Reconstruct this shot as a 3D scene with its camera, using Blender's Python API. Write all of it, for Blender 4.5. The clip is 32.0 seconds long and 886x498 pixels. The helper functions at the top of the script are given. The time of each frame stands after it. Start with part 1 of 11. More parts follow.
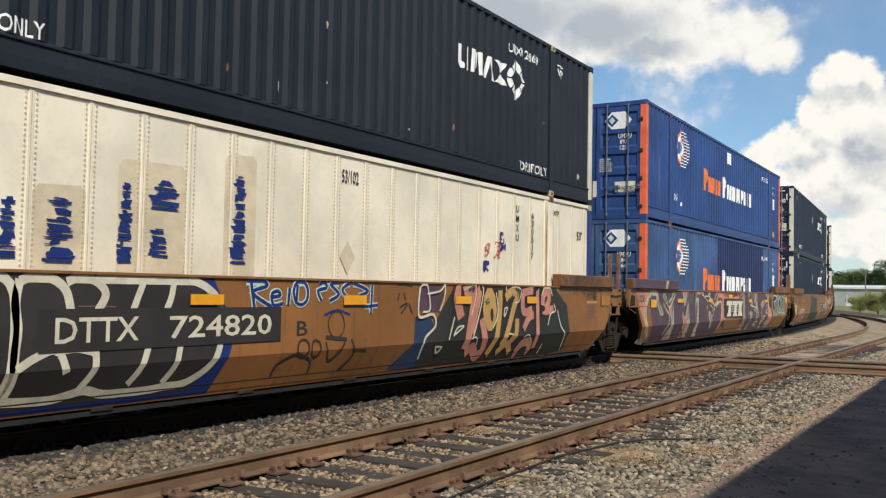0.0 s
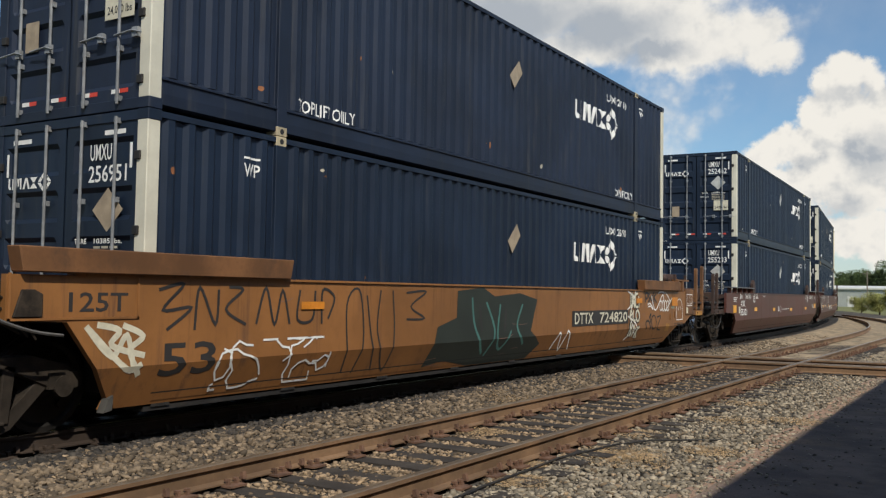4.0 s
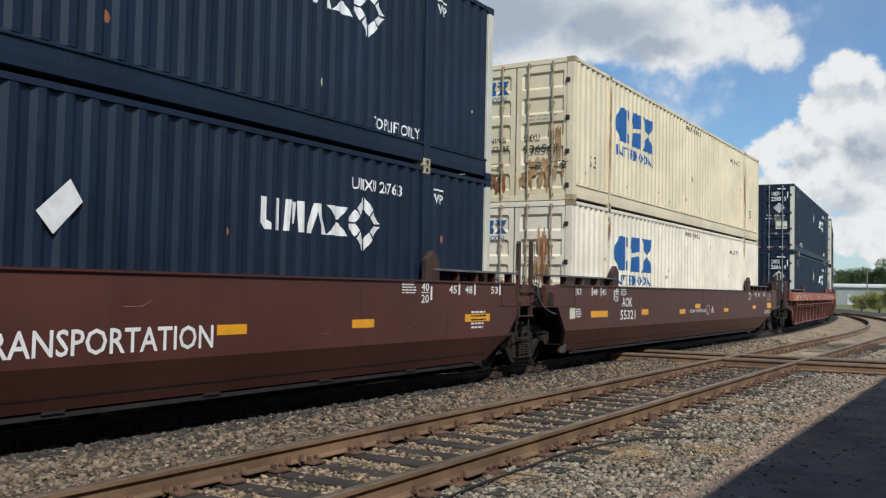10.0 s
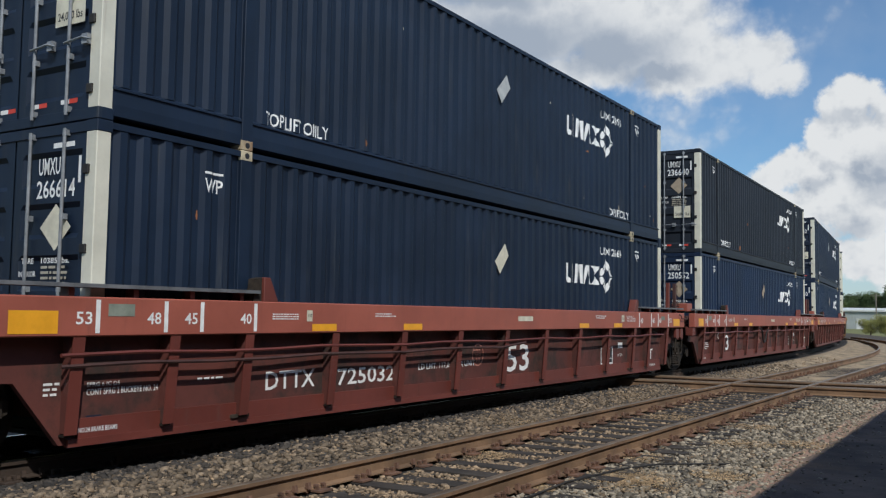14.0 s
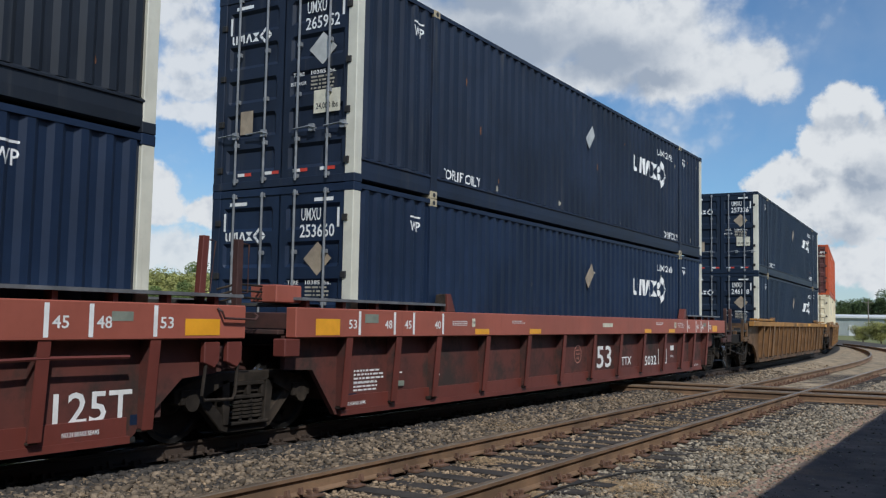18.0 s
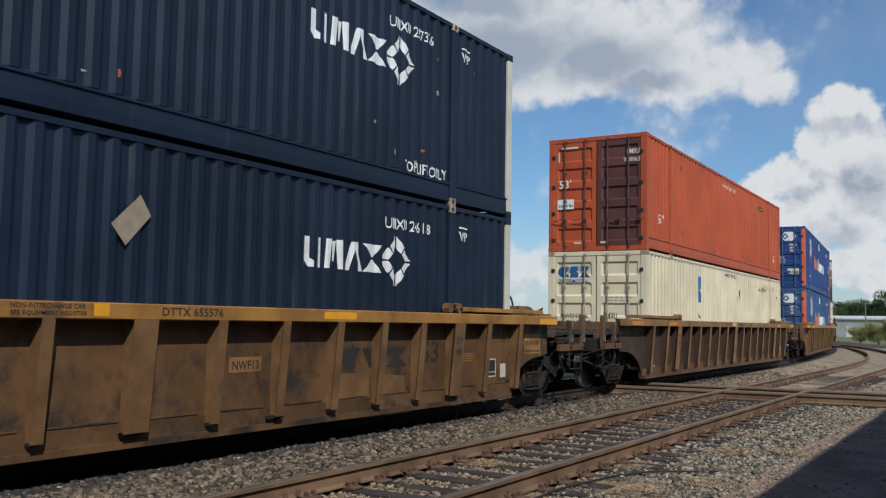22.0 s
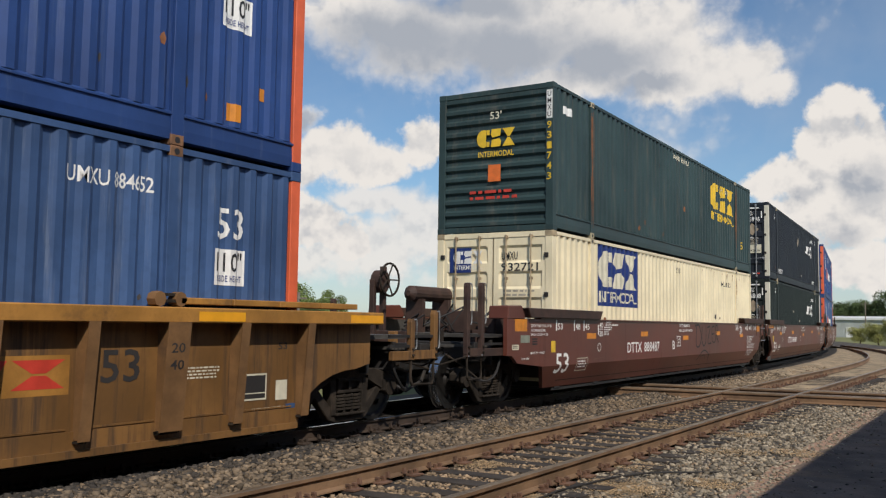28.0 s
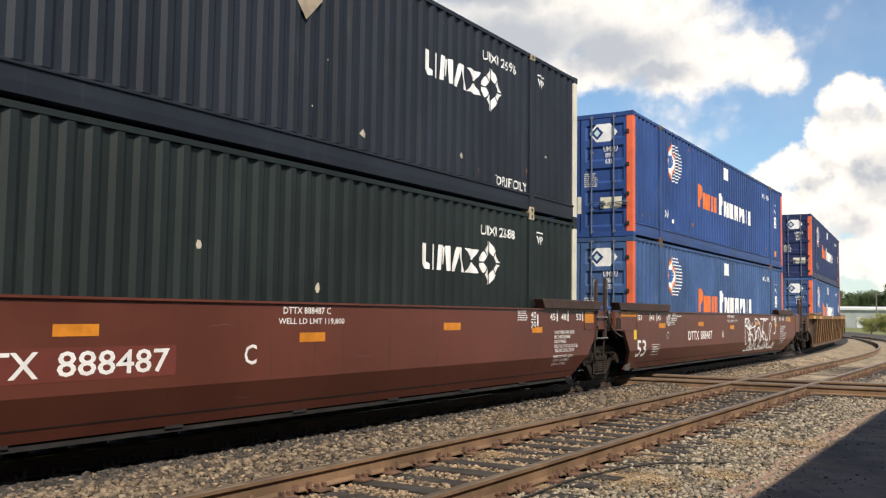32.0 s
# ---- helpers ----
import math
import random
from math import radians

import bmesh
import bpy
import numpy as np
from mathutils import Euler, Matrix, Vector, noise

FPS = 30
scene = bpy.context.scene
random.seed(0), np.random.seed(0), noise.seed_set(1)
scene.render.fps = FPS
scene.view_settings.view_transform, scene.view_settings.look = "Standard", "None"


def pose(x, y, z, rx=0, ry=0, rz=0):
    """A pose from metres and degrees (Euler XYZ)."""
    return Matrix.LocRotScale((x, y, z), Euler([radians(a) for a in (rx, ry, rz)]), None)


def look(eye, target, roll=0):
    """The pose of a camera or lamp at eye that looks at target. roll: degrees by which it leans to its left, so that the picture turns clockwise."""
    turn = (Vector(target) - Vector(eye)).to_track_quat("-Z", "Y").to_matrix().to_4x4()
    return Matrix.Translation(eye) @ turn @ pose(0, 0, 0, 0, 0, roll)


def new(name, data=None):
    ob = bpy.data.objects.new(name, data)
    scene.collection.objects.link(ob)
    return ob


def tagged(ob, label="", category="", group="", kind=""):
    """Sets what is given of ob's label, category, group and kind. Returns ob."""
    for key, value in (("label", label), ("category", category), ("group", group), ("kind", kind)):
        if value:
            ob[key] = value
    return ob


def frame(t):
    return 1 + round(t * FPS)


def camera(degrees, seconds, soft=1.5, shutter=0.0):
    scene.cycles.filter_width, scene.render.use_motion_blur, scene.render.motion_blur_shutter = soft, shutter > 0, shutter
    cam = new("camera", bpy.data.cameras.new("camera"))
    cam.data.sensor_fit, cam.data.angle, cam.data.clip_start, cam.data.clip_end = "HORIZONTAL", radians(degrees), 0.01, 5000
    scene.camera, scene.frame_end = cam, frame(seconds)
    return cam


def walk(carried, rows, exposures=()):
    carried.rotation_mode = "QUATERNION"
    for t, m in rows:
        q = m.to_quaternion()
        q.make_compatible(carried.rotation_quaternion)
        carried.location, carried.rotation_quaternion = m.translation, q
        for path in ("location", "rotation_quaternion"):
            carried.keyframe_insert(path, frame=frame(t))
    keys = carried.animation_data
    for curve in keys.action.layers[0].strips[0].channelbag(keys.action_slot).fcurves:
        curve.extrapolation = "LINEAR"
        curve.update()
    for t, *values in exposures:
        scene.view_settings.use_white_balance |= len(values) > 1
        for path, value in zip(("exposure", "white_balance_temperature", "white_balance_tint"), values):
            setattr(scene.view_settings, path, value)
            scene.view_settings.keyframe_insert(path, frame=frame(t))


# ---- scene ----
# camera: stands still, the operator's wrists tilt it a little
EYE = (8.603, 0.0, 1.405)
cam = camera(51.74, 32.0, soft=1.25)
TILT = [
    (0, 92.54, -1.07, 31.55), (0.5, 92.56, -1.00, 31.59), (1, 92.47, -0.95, 31.72), (1.5, 92.48, -0.96, 31.73),
    (2, 92.59, -1.04, 31.61), (2.5, 92.65, -0.97, 31.62), (3, 92.66, -0.95, 31.64), (3.5, 92.63, -0.95, 31.66),
    (5.5, 92.74, -0.99, 31.50), (6, 92.83, -1.00, 31.50), (6.5, 92.83, -1.01, 31.51), (7, 92.81, -1.05, 31.49),
    (7.5, 92.93, -1.02, 31.49), (8, 92.98, -0.93, 31.52), (8.5, 92.88, -0.99, 31.49), (9, 92.66, -1.04, 31.54),
    (9.5, 92.46, -1.13, 31.63), (10, 92.42, -1.15, 31.64), (10.5, 92.53, -1.22, 31.56), (11, 92.61, -1.21, 31.49),
    (11.5, 92.63, -1.12, 31.63), (12, 92.57, -1.11, 31.70), (12.5, 92.64, -1.05, 31.72), (13, 93.09, -0.99, 31.70),
    (13.5, 93.69, -0.95, 31.82), (14, 94.05, -0.87, 32.07), (14.5, 94.17, -0.90, 32.12), (16.5, 94.55, -1.06, 31.66),
    (17, 94.57, -1.04, 31.66), (17.5, 94.51, -1.07, 31.63), (18, 94.38, -1.07, 31.66), (18.5, 94.42, -1.06, 31.64),
    (19, 94.51, -1.06, 31.56), (19.5, 94.57, -1.03, 31.56), (20, 94.50, -1.08, 31.58), (20.5, 94.37, -1.14, 31.59),
    (21, 94.42, -1.13, 31.53), (21.5, 94.49, -1.10, 31.49), (22, 94.49, -1.00, 31.52), (22.5, 94.48, -0.97, 31.56),
    (23, 94.48, -0.99, 31.56), (23.5, 94.43, -0.97, 31.55), (24, 94.47, -0.93, 31.56), (24.5, 94.55, -0.95, 31.55),
    (25, 94.62, -0.90, 31.54), (25.5, 94.64, -0.83, 31.55), (27.5, 94.58, -0.95, 31.49), (28, 94.59, -0.84, 31.51),
    (28.5, 94.61, -0.84, 31.51), (29, 94.46, -0.89, 31.52), (29.5, 94.27, -0.87, 31.54), (30, 94.21, -0.92, 31.59),
    (30.5, 94.15, -0.87, 31.80), (31, 94.10, -0.83, 31.91), (31.5, 94.02, -0.76, 32.04), (32, 94.00, -0.79, 32.09),
]
walk(cam, [(t, pose(*EYE, a, b, c)) for t, a, b, c in TILT],
     exposures=[(0.0, -0.02, 6700, 8), (3.0, -0.08, 6750, 8), (3.5, -0.22, 6750, 8), (5.5, -0.08, 6700, 8), (6.0, -0.36, 6450, 8), (8.0, -0.12, 6150, 8), (12.0, -0.34, 6150, 8), (17.0, -0.36, 5900, 8), (20.0, -0.46, 5950, 8), (21.0, -0.45, 5950, 8), (23.5, -0.42, 6200, 9), (25.0, -0.25, 6400, 9), (28.0, -0.3, 6700, 11), (29.0, -0.05, 6900, 12), (30.0, -0.12, 6900, 12), (31.0, -0.05, 6900, 11), (32.0, 0.22, 7050, 11)])

# ---- world, sun ----
SUN_TO = Vector((0.5475, -0.4514, 0.7060)).normalized()
world = bpy.data.worlds.new("sky")
scene.world = world
world.use_nodes = True


class Graph:
    """Small helper to wire shader nodes."""

    def __init__(self, tree):
        self.t = tree
        tree.nodes.clear()

    def n(self, kind, ins=None, **props):
        node = self.t.nodes.new(kind)
        for k, v in props.items():
            setattr(node, k, v)
        for k, v in (ins or {}).items():
            sock = node.inputs[k]
            if isinstance(v, bpy.types.NodeSocket):
                self.t.links.new(v, sock)
            else:
                sock.default_value = v
        return node

    def math(self, op, a, b=0.0, c=0.0, clamp=False):
        return self.n("ShaderNodeMath", {0: a, 1: b, 2: c}, operation=op, use_clamp=clamp).outputs[0]

    def vec(self, op, a, b=(0, 0, 0)):
        nd = self.n("ShaderNodeVectorMath", {0: a, 1: b}, operation=op)
        return nd.outputs["Value"] if op in ("LENGTH", "DOT_PRODUCT") else nd.outputs[0]

    def mix(self, f, a, b):
        nd = self.n("ShaderNodeMix", data_type="RGBA")
        for i, v in ((0, f), (6, a), (7, b)):
            if isinstance(v, bpy.types.NodeSocket):
                self.t.links.new(v, nd.inputs[i])
            else:
                nd.inputs[i].default_value = v if i == 0 else (*v[:3], 1)
        return nd.outputs[2]

    def noise(self, vec, scale, detail=4.0, rough=0.55):
        return self.n("ShaderNodeTexNoise", {"Vector": vec, "Scale": scale, "Detail": detail, "Roughness": rough}).outputs["Fac"]

    def ramp(self, x, lo, hi):
        return self.n("ShaderNodeMapRange", {"Value": x, "From Min": lo, "From Max": hi}, interpolation_type="SMOOTHSTEP").outputs[0]


# clouds, each heap as (bearing, height, half width, half height) in degrees
TOWER = [(49.5, 18.2, 2.8, 1.9), (47.8, 16.7, 2.2, 1.8), (46.4, 15.7, 1.2, 1), (50.3, 13.6, 1.8, 1.1), (48, 14.9, 2, 1.5), (47.4, 13.5, 2.3, 1.2), (50.8, 12.3, 1.3, 0.8), (48.4, 12.2, 2.6, 0.8), (45.7, 12.1, 2.4, 0.9), (45.5, 10.4, 1.2, 0.7), (53.6, 14.2, 1.9, 1.9), (55.6, 16.4, 1.8, 1.5), (44.2, 18, 0.9, 0.3), (42.3, 18.4, 2.1, 0.6), (44.6, 15.4, 1, 0.5), (43.5, 14.3, 0.6, 0.4)]
SHADED = [(43.7, 12.7, 3.3, 1.2), (41.2, 12.4, 1.9, 1), (45.1, 13, 1.4, 0.7)]
BANK = [(38.4, 10.5, 2.8, 1.6), (40.8, 9.5, 2.6, 1.5), (36.4, 9.8, 2.8, 1.6), (32.8, 11.1, 1.8, 1.5), (50.4, 8.7, 1.4, 0.9), (49.7, 7.8, 1.5, 1.2), (51.7, 7, 1.7, 1.5), (49.3, 6.4, 1.8, 1.3), (42.8, 7.6, 1.9, 1), (43.8, 6.6, 2, 1.2), (46.3, 6.2, 1.4, 0.9), (41, 6.6, 2.4, 1.4), (39.8, 5.8, 2.1, 1.4), (37.5, 5, 2.1, 1.4), (54.6, 8.2, 2.1, 1.5), (56.6, 6.8, 2.1, 1.9)]
LOW = [(48.4, 3.8, 6.8, 1.5), (41.6, 3.8, 5.2, 1.5), (36.1, 4.4, 4.2, 2.1), (32.6, 5.9, 2.8, 2.5), (54.7, 4, 3.6, 2), (36.2, 7.5, 2.8, 1.1), (27.5, 3.1, 5.6, 1.8), (20.6, 2.5, 5.4, 1.6)]
HIGH_CLOUD = [(37, 18.7, 4.7, 2.5), (32.7, 17.5, 6.8, 2.9), (25.8, 18.2, 8.6, 4), (19.1, 17.3, 6.2, 3.5), (15.7, 15.3, 3.7, 2), (12.8, 15.6, 1.8, 1.6), (12.1, 14.3, 1.9, 1.1), (17.8, 14.6, 3.1, 1.5), (27.7, 21.9, 11.8, 2.6), (24, 14.8, 6.4, 1.4), (40.4, 18.7, 1.8, 0.6)]
UNDERSIDE = [(34.1, 17.5, 6.1, 2.5), (27.6, 16.9, 8.2, 2.5), (21.9, 16.1, 5.3, 2), (18.8, 14.7, 3.1, 0.9), (29.5, 19.6, 5.8, 2)]
HEAP = [(8.0, 11.0, 1.9, 1.7), (9.4, 8.9, 2.0, 1.6), (6.8, 8.0, 1.8, 2.2), (7.5, 13, 1.4, 1.1), (8.6, 12.1, 1.5, 1.3), (9.5, 10.5, 1.5, 1.5), (10.9, 8.8, 1.8, 1.5), (12.2, 8.4, 1.2, 1), (8.2, 9.2, 2.1, 1.9), (6.2, 10.5, 1.2, 2.4), (9.4, 6.9, 2.4, 1.5), (11, 6.2, 1.9, 1.5), (7.3, 6.2, 2.4, 1.9), (8.3, 3.6, 2.2, 1.2), (6.2, 3.3, 1.4, 1.6), (13.5, 5.4, 1.9, 1.7)]
HEAP_SHADE = [(6.5, 8.1, 1.6, 1.9), (8.2, 5.3, 2.1, 1), (10, 7.8, 1.2, 0.7)]
AROUND = [(1.0, 7.0, 4, 4), (-14.0, 9.0, 9, 5), (72.0, 9.0, 9, 5), (95.0, 14.0, 12, 6), (-45.0, 14.0, 14, 7), (140.0, 18.0, 20, 8), (-110.0, 20.0, 22, 9)]


def build_sky():
    g = Graph(world.node_tree)
    sky = g.n("ShaderNodeTexSky", sky_type="NISHITA", sun_disc=False,
              sun_elevation=math.asin(SUN_TO.z), sun_rotation=math.atan2(SUN_TO.x, SUN_TO.y),
              air_density=1.0, dust_density=0.3, ozone_density=3.0).outputs[0]
    d = g.n("ShaderNodeTexCoord").outputs["Generated"]
    xyz = g.n("ShaderNodeSeparateXYZ", {0: d}).outputs
    az = g.math("MULTIPLY", g.math("ARCTAN2", g.math("MULTIPLY", xyz[0], -1.0), xyz[1]), 57.2958)
    el = g.math("MULTIPLY", g.math("ARCSINE", xyz[2]), 57.2958)
    p0 = g.n("ShaderNodeCombineXYZ", {0: az, 1: el}).outputs[0]

    def warped(scale, amount, detail):
        w = g.n("ShaderNodeTexNoise", {"Vector": d, "Scale": scale, "Detail": detail, "Roughness": 0.62}).outputs["Color"]
        return g.vec("ADD", p0, g.vec("MULTIPLY", g.vec("SUBTRACT", w, (0.5, 0.5, 0.5)), (amount, amount * 0.85, 0)))

    def blobs(rows, q, start=None):
        out = start
        for a, e, ra, re in rows:
            v = g.vec("MULTIPLY", g.vec("SUBTRACT", q, (a, e, 0)), (1 / ra, 1 / re, 0))
            v = g.math("SUBTRACT", 1.0, g.vec("LENGTH", v))
            out = v if out is None else g.math("SMOOTH_MAX", out, v, 0.22)
        return out

    p, wide = warped(24.0, 2.8, 7.0), warped(10.0, 5.0, 8.0)
    far = g.math("MULTIPLY", g.math("SUBTRACT", g.noise(d, 2.6, 6.0, 0.6), 0.66), 1.6)

    def billows(q):
        """Heaped lumps at two sizes and a fine fray."""
        big = g.n("ShaderNodeTexVoronoi", {"Vector": q, "Scale": 30.0, "Detail": 3.0, "Roughness": 0.55, "Smoothness": 0.8}, feature="SMOOTH_F1").outputs["Distance"]
        return g.math("SUBTRACT", g.math("MULTIPLY", g.noise(q, 26.0, 7.0, 0.58), 1.1), g.math("MULTIPLY", big, 0.7))

    q = g.vec("ADD", d, g.vec("MULTIPLY", g.vec("SUBTRACT", p, p0), (0.004, 0.004, 0.004)))
    lump = billows(q)
    above = billows(g.vec("ADD", q, (0.006, -0.004, 0.013)))
    fray = g.math("ADD", lump, -0.06)
    fine = g.math("SUBTRACT", g.noise(d, 60.0, 7.0, 0.6), 0.5)
    # well-lit heaps are crisp and lumpy, the high cloud and the low bank soft
    crisp = g.math("ADD", g.math("ADD", blobs(HEAP + BANK, p), 0.19), g.math("MULTIPLY", fray, 0.55))
    soft = g.math("ADD", g.math("ADD", blobs(TOWER + SHADED, p), 0.22), g.math("MULTIPLY", fray, 0.9))
    high = g.math("ADD", g.math("ADD", blobs(HIGH_CLOUD, wide, far), 0.14), g.math("MULTIPLY", fray, 0.45))
    low = g.math("ADD", g.math("ADD", blobs(LOW + AROUND, p), 0.3), g.math("MULTIPLY", fray, 0.6))
    mask = g.ramp(crisp, -0.04, 0.34)
    mask = g.math("MAXIMUM", mask, g.math("MULTIPLY", g.ramp(soft, -0.13, 0.60), 0.90))
    mask = g.math("MAXIMUM", mask, g.math("MULTIPLY", g.ramp(high, -0.10, 0.52), 0.97))
    mask = g.math("MAXIMUM", mask, g.math("MULTIPLY", g.ramp(low, 0.0, 0.65), 0.88))
    # grey-blue undersides, and the sides of the lumps that face down
    calm = g.noise(d, 9.0, 5.0, 0.6)
    under = g.math("ADD", blobs(UNDERSIDE, wide), g.math("ADD", g.math("MULTIPLY", calm, 0.5), g.math("MULTIPLY", lump, 0.25)))
    under = g.math("MULTIPLY", g.ramp(under, 0.02, 1.0), 1.0)
    dim = g.math("MULTIPLY", g.ramp(g.math("ADD", blobs(SHADED, p), g.math("MULTIPLY", fine, 0.5)), 0.0, 0.6), 0.9)
    dim = g.math("MAXIMUM", dim, g.math("MULTIPLY", g.ramp(g.math("ADD", blobs(HEAP_SHADE, p), g.math("MULTIPLY", fine, 0.5)), -0.2, 0.8), 0.65))
    turned = g.math("MULTIPLY", g.ramp(g.math("SUBTRACT", above, lump), -0.14, 0.42), g.math("ADD", 0.20, g.math("MULTIPLY", g.ramp(calm, 0.3, 0.7), 0.42)))
    grey = g.math("ADD", g.math("MAXIMUM", under, dim), g.math("MULTIPLY", turned, g.math("SUBTRACT", 1.0, g.math("MULTIPLY", under, 0.75))), clamp=True)
    white = g.mix(grey, (11.4, 11.1, 10.7), (5.5, 6.0, 6.8))
    haze = g.ramp(el, 9.0, 0.5)
    sky = g.vec("MULTIPLY", sky, (1.06, 1.30, 1.43))
    veil = g.math("MULTIPLY", g.ramp(g.noise(d, 5.0, 5.0, 0.6), 0.38, 0.72), 0.18)
    base = g.mix(g.math("ADD", g.math("ADD", g.math("MULTIPLY", haze, 0.30), 0.03), veil), sky, (7.6, 8.2, 9.0))
    col = g.mix(mask, base, white)
    bg = g.n("ShaderNodeBackground", {"Color": col, "Strength": SKYSTR})
    g.n("ShaderNodeOutputWorld", {"Surface": bg.outputs[0]})


SKYSTR = 0.088
build_sky()
sun = new("sun", bpy.data.lights.new("sun", "SUN"))
sun.data.energy, sun.data.angle, sun.data.color = 4.6, radians(0.6), (1.0, 0.95, 0.87)
sun.matrix_world = look((30, -20, 45), tuple(Vector((30, -20, 45)) - SUN_TO))

# ---- materials ----
MATS = {}


def material(name, color, rough=0.6, metal=0.0, vary=0.25, scale=3.0, grime=None, grime_amount=0.0, bump=0.0, bump_scale=40.0,
             streak=False, coat=0.0, island=0.0, specular=0.5):
    """A painted, rusty or stony surface: base colour, two scales of variation, stains of a second colour, bump."""
    if name in MATS:
        return MATS[name]
    m = bpy.data.materials.new(name)
    m.use_nodes = True
    g = Graph(m.node_tree)
    co = g.n("ShaderNodeTexCoord").outputs["Object"]
    rnd = g.n("ShaderNodeObjectInfo").outputs["Random"]
    isl = g.n("ShaderNodeNewGeometry").outputs["Random Per Island"]
    shift = g.n("ShaderNodeCombineXYZ", {0: g.math("MULTIPLY", rnd, 37.0), 1: g.math("MULTIPLY", rnd, 11.0)}).outputs[0]
    co2 = g.vec("ADD", co, shift)
    big = g.noise(co2, scale, 5.0, 0.6)
    small = g.noise(co2, scale * 14, 3.0, 0.6)
    dark = tuple(c * (1 - vary) for c in color)
    light = tuple(min(1.0, c * (1 + vary * 0.8)) for c in color)
    col = g.mix(g.ramp(big, 0.3, 0.7), dark, light)
    col = g.mix(g.math("MULTIPLY", g.ramp(small, 0.45, 0.75), vary * 0.8), col, tuple(c * 0.55 for c in color))
    if island:
        f = g.math("ADD", 1.0 - island, g.math("MULTIPLY", isl, 2 * island))
        col = g.n("ShaderNodeVectorMath", {0: col, "Scale": f}, operation="SCALE").outputs[0]
    ro = g.math("ADD", rough - 0.08, g.math("MULTIPLY", big, 0.2), clamp=True)
    if grime:
        v = co2
        if streak:
            v = g.vec("MULTIPLY", co2, (5.0, 5.0, 0.35))
        s = g.noise(v, 1.3, 6.0, 0.7)
        s = g.ramp(s, 0.62 - 0.3 * grime_amount, 0.86 - 0.3 * grime_amount)
        col = g.mix(g.math("MULTIPLY", s, min(1.0, 0.45 + grime_amount)), col, grime)
        ro = g.math("ADD", ro, g.math("MULTIPLY", s, 0.2), clamp=True)
    ins = {"Base Color": col, "Roughness": ro, "Metallic": metal, "Coat Weight": coat, "Coat Roughness": 0.3, "Specular IOR Level": specular}
    if bump:
        ins["Normal"] = g.n("ShaderNodeBump", {"Height": g.noise(co, bump_scale, 4.0, 0.6), "Strength": bump, "Distance": 0.01}).outputs[0]
    b = g.n("ShaderNodeBsdfPrincipled", ins)
    g.n("ShaderNodeOutputMaterial", {"Surface": b.outputs[0]})
    MATS[name] = m
    return m


NAVY = material("navy_paint", (0.009, 0.018, 0.037), 0.5, vary=0.25, scale=0.7, grime=(0.05, 0.055, 0.06), grime_amount=0.22, streak=True, specular=0.3)
NAVY_WORN = material("faded_navy_paint", (0.012, 0.020, 0.040), 0.55, vary=0.3, scale=0.6, grime=(0.06, 0.062, 0.065), grime_amount=0.3, streak=True, specular=0.3)
NAVY_BLUE = material("blue_navy_paint", (0.010, 0.021, 0.049), 0.5, vary=0.25, scale=0.7, grime=(0.04, 0.05, 0.07), grime_amount=0.2, streak=True, specular=0.3)
CHARCOAL = material("charcoal_paint", (0.014, 0.018, 0.026), 0.55, vary=0.25, scale=0.6, grime=(0.06, 0.06, 0.06), grime_amount=0.2, streak=True, specular=0.3)
BLACKGREEN = material("black_green_paint", (0.013, 0.020, 0.019), 0.55, vary=0.25, scale=0.6, grime=(0.05, 0.05, 0.05), grime_amount=0.2, streak=True, specular=0.3)
BLUE = material("bright_blue_paint", (0.022, 0.058, 0.19), 0.5, vary=0.25, scale=0.6, grime=(0.10, 0.14, 0.24), grime_amount=0.25, streak=True, specular=0.3)
BLUE_FADED = material("faded_blue_paint", (0.043, 0.090, 0.205), 0.6, vary=0.3, scale=0.6, grime=(0.16, 0.2, 0.28), grime_amount=0.3, streak=True, specular=0.3)
CREAM = material("cream_paint", (0.72, 0.62, 0.42), 0.5, vary=0.12, scale=0.8, grime=(0.30, 0.17, 0.07), grime_amount=0.12, streak=True)
CREAM_LIGHT = material("light_cream_container_paint", (0.80, 0.70, 0.48), 0.5, vary=0.12, scale=0.8, grime=(0.36, 0.24, 0.12), grime_amount=0.1, streak=True)
WHITE_BOX = material("white_container_paint", (0.80, 0.725, 0.57), 0.5, vary=0.14, scale=0.8, grime=(0.36, 0.27, 0.16), grime_amount=0.08, streak=True)
GREEN = material("dark_green_paint", (0.030, 0.056, 0.058), 0.5, vary=0.25, scale=0.6, grime=(0.10, 0.10, 0.085), grime_amount=0.36, streak=True, specular=0.3)
ORANGE = material("red_orange_paint", (0.46, 0.085, 0.030), 0.5, vary=0.15, scale=0.7, grime=(0.22, 0.06, 0.03), grime_amount=0.2, streak=True, specular=0.3)
BROWN_DOOR = material("brown_red_primer", (0.10, 0.030, 0.025), 0.6, vary=0.25, scale=1.2, grime=(0.05, 0.03, 0.02), grime_amount=0.3)
POST_WHITE = material("white_post_paint", (0.62, 0.59, 0.48), 0.5, vary=0.1, scale=2.0, grime=(0.25, 0.15, 0.07), grime_amount=0.14, streak=True)
POST_ORANGE = material("orange_post_paint", (0.72, 0.13, 0.05), 0.5, vary=0.15, scale=2.0, grime=(0.3, 0.08, 0.04), grime_amount=0.15)
GALV = material("galvanised_rod", (0.26, 0.27, 0.28), 0.5, metal=0.3, vary=0.25, scale=6.0, grime=(0.16, 0.09, 0.05), grime_amount=0.2)
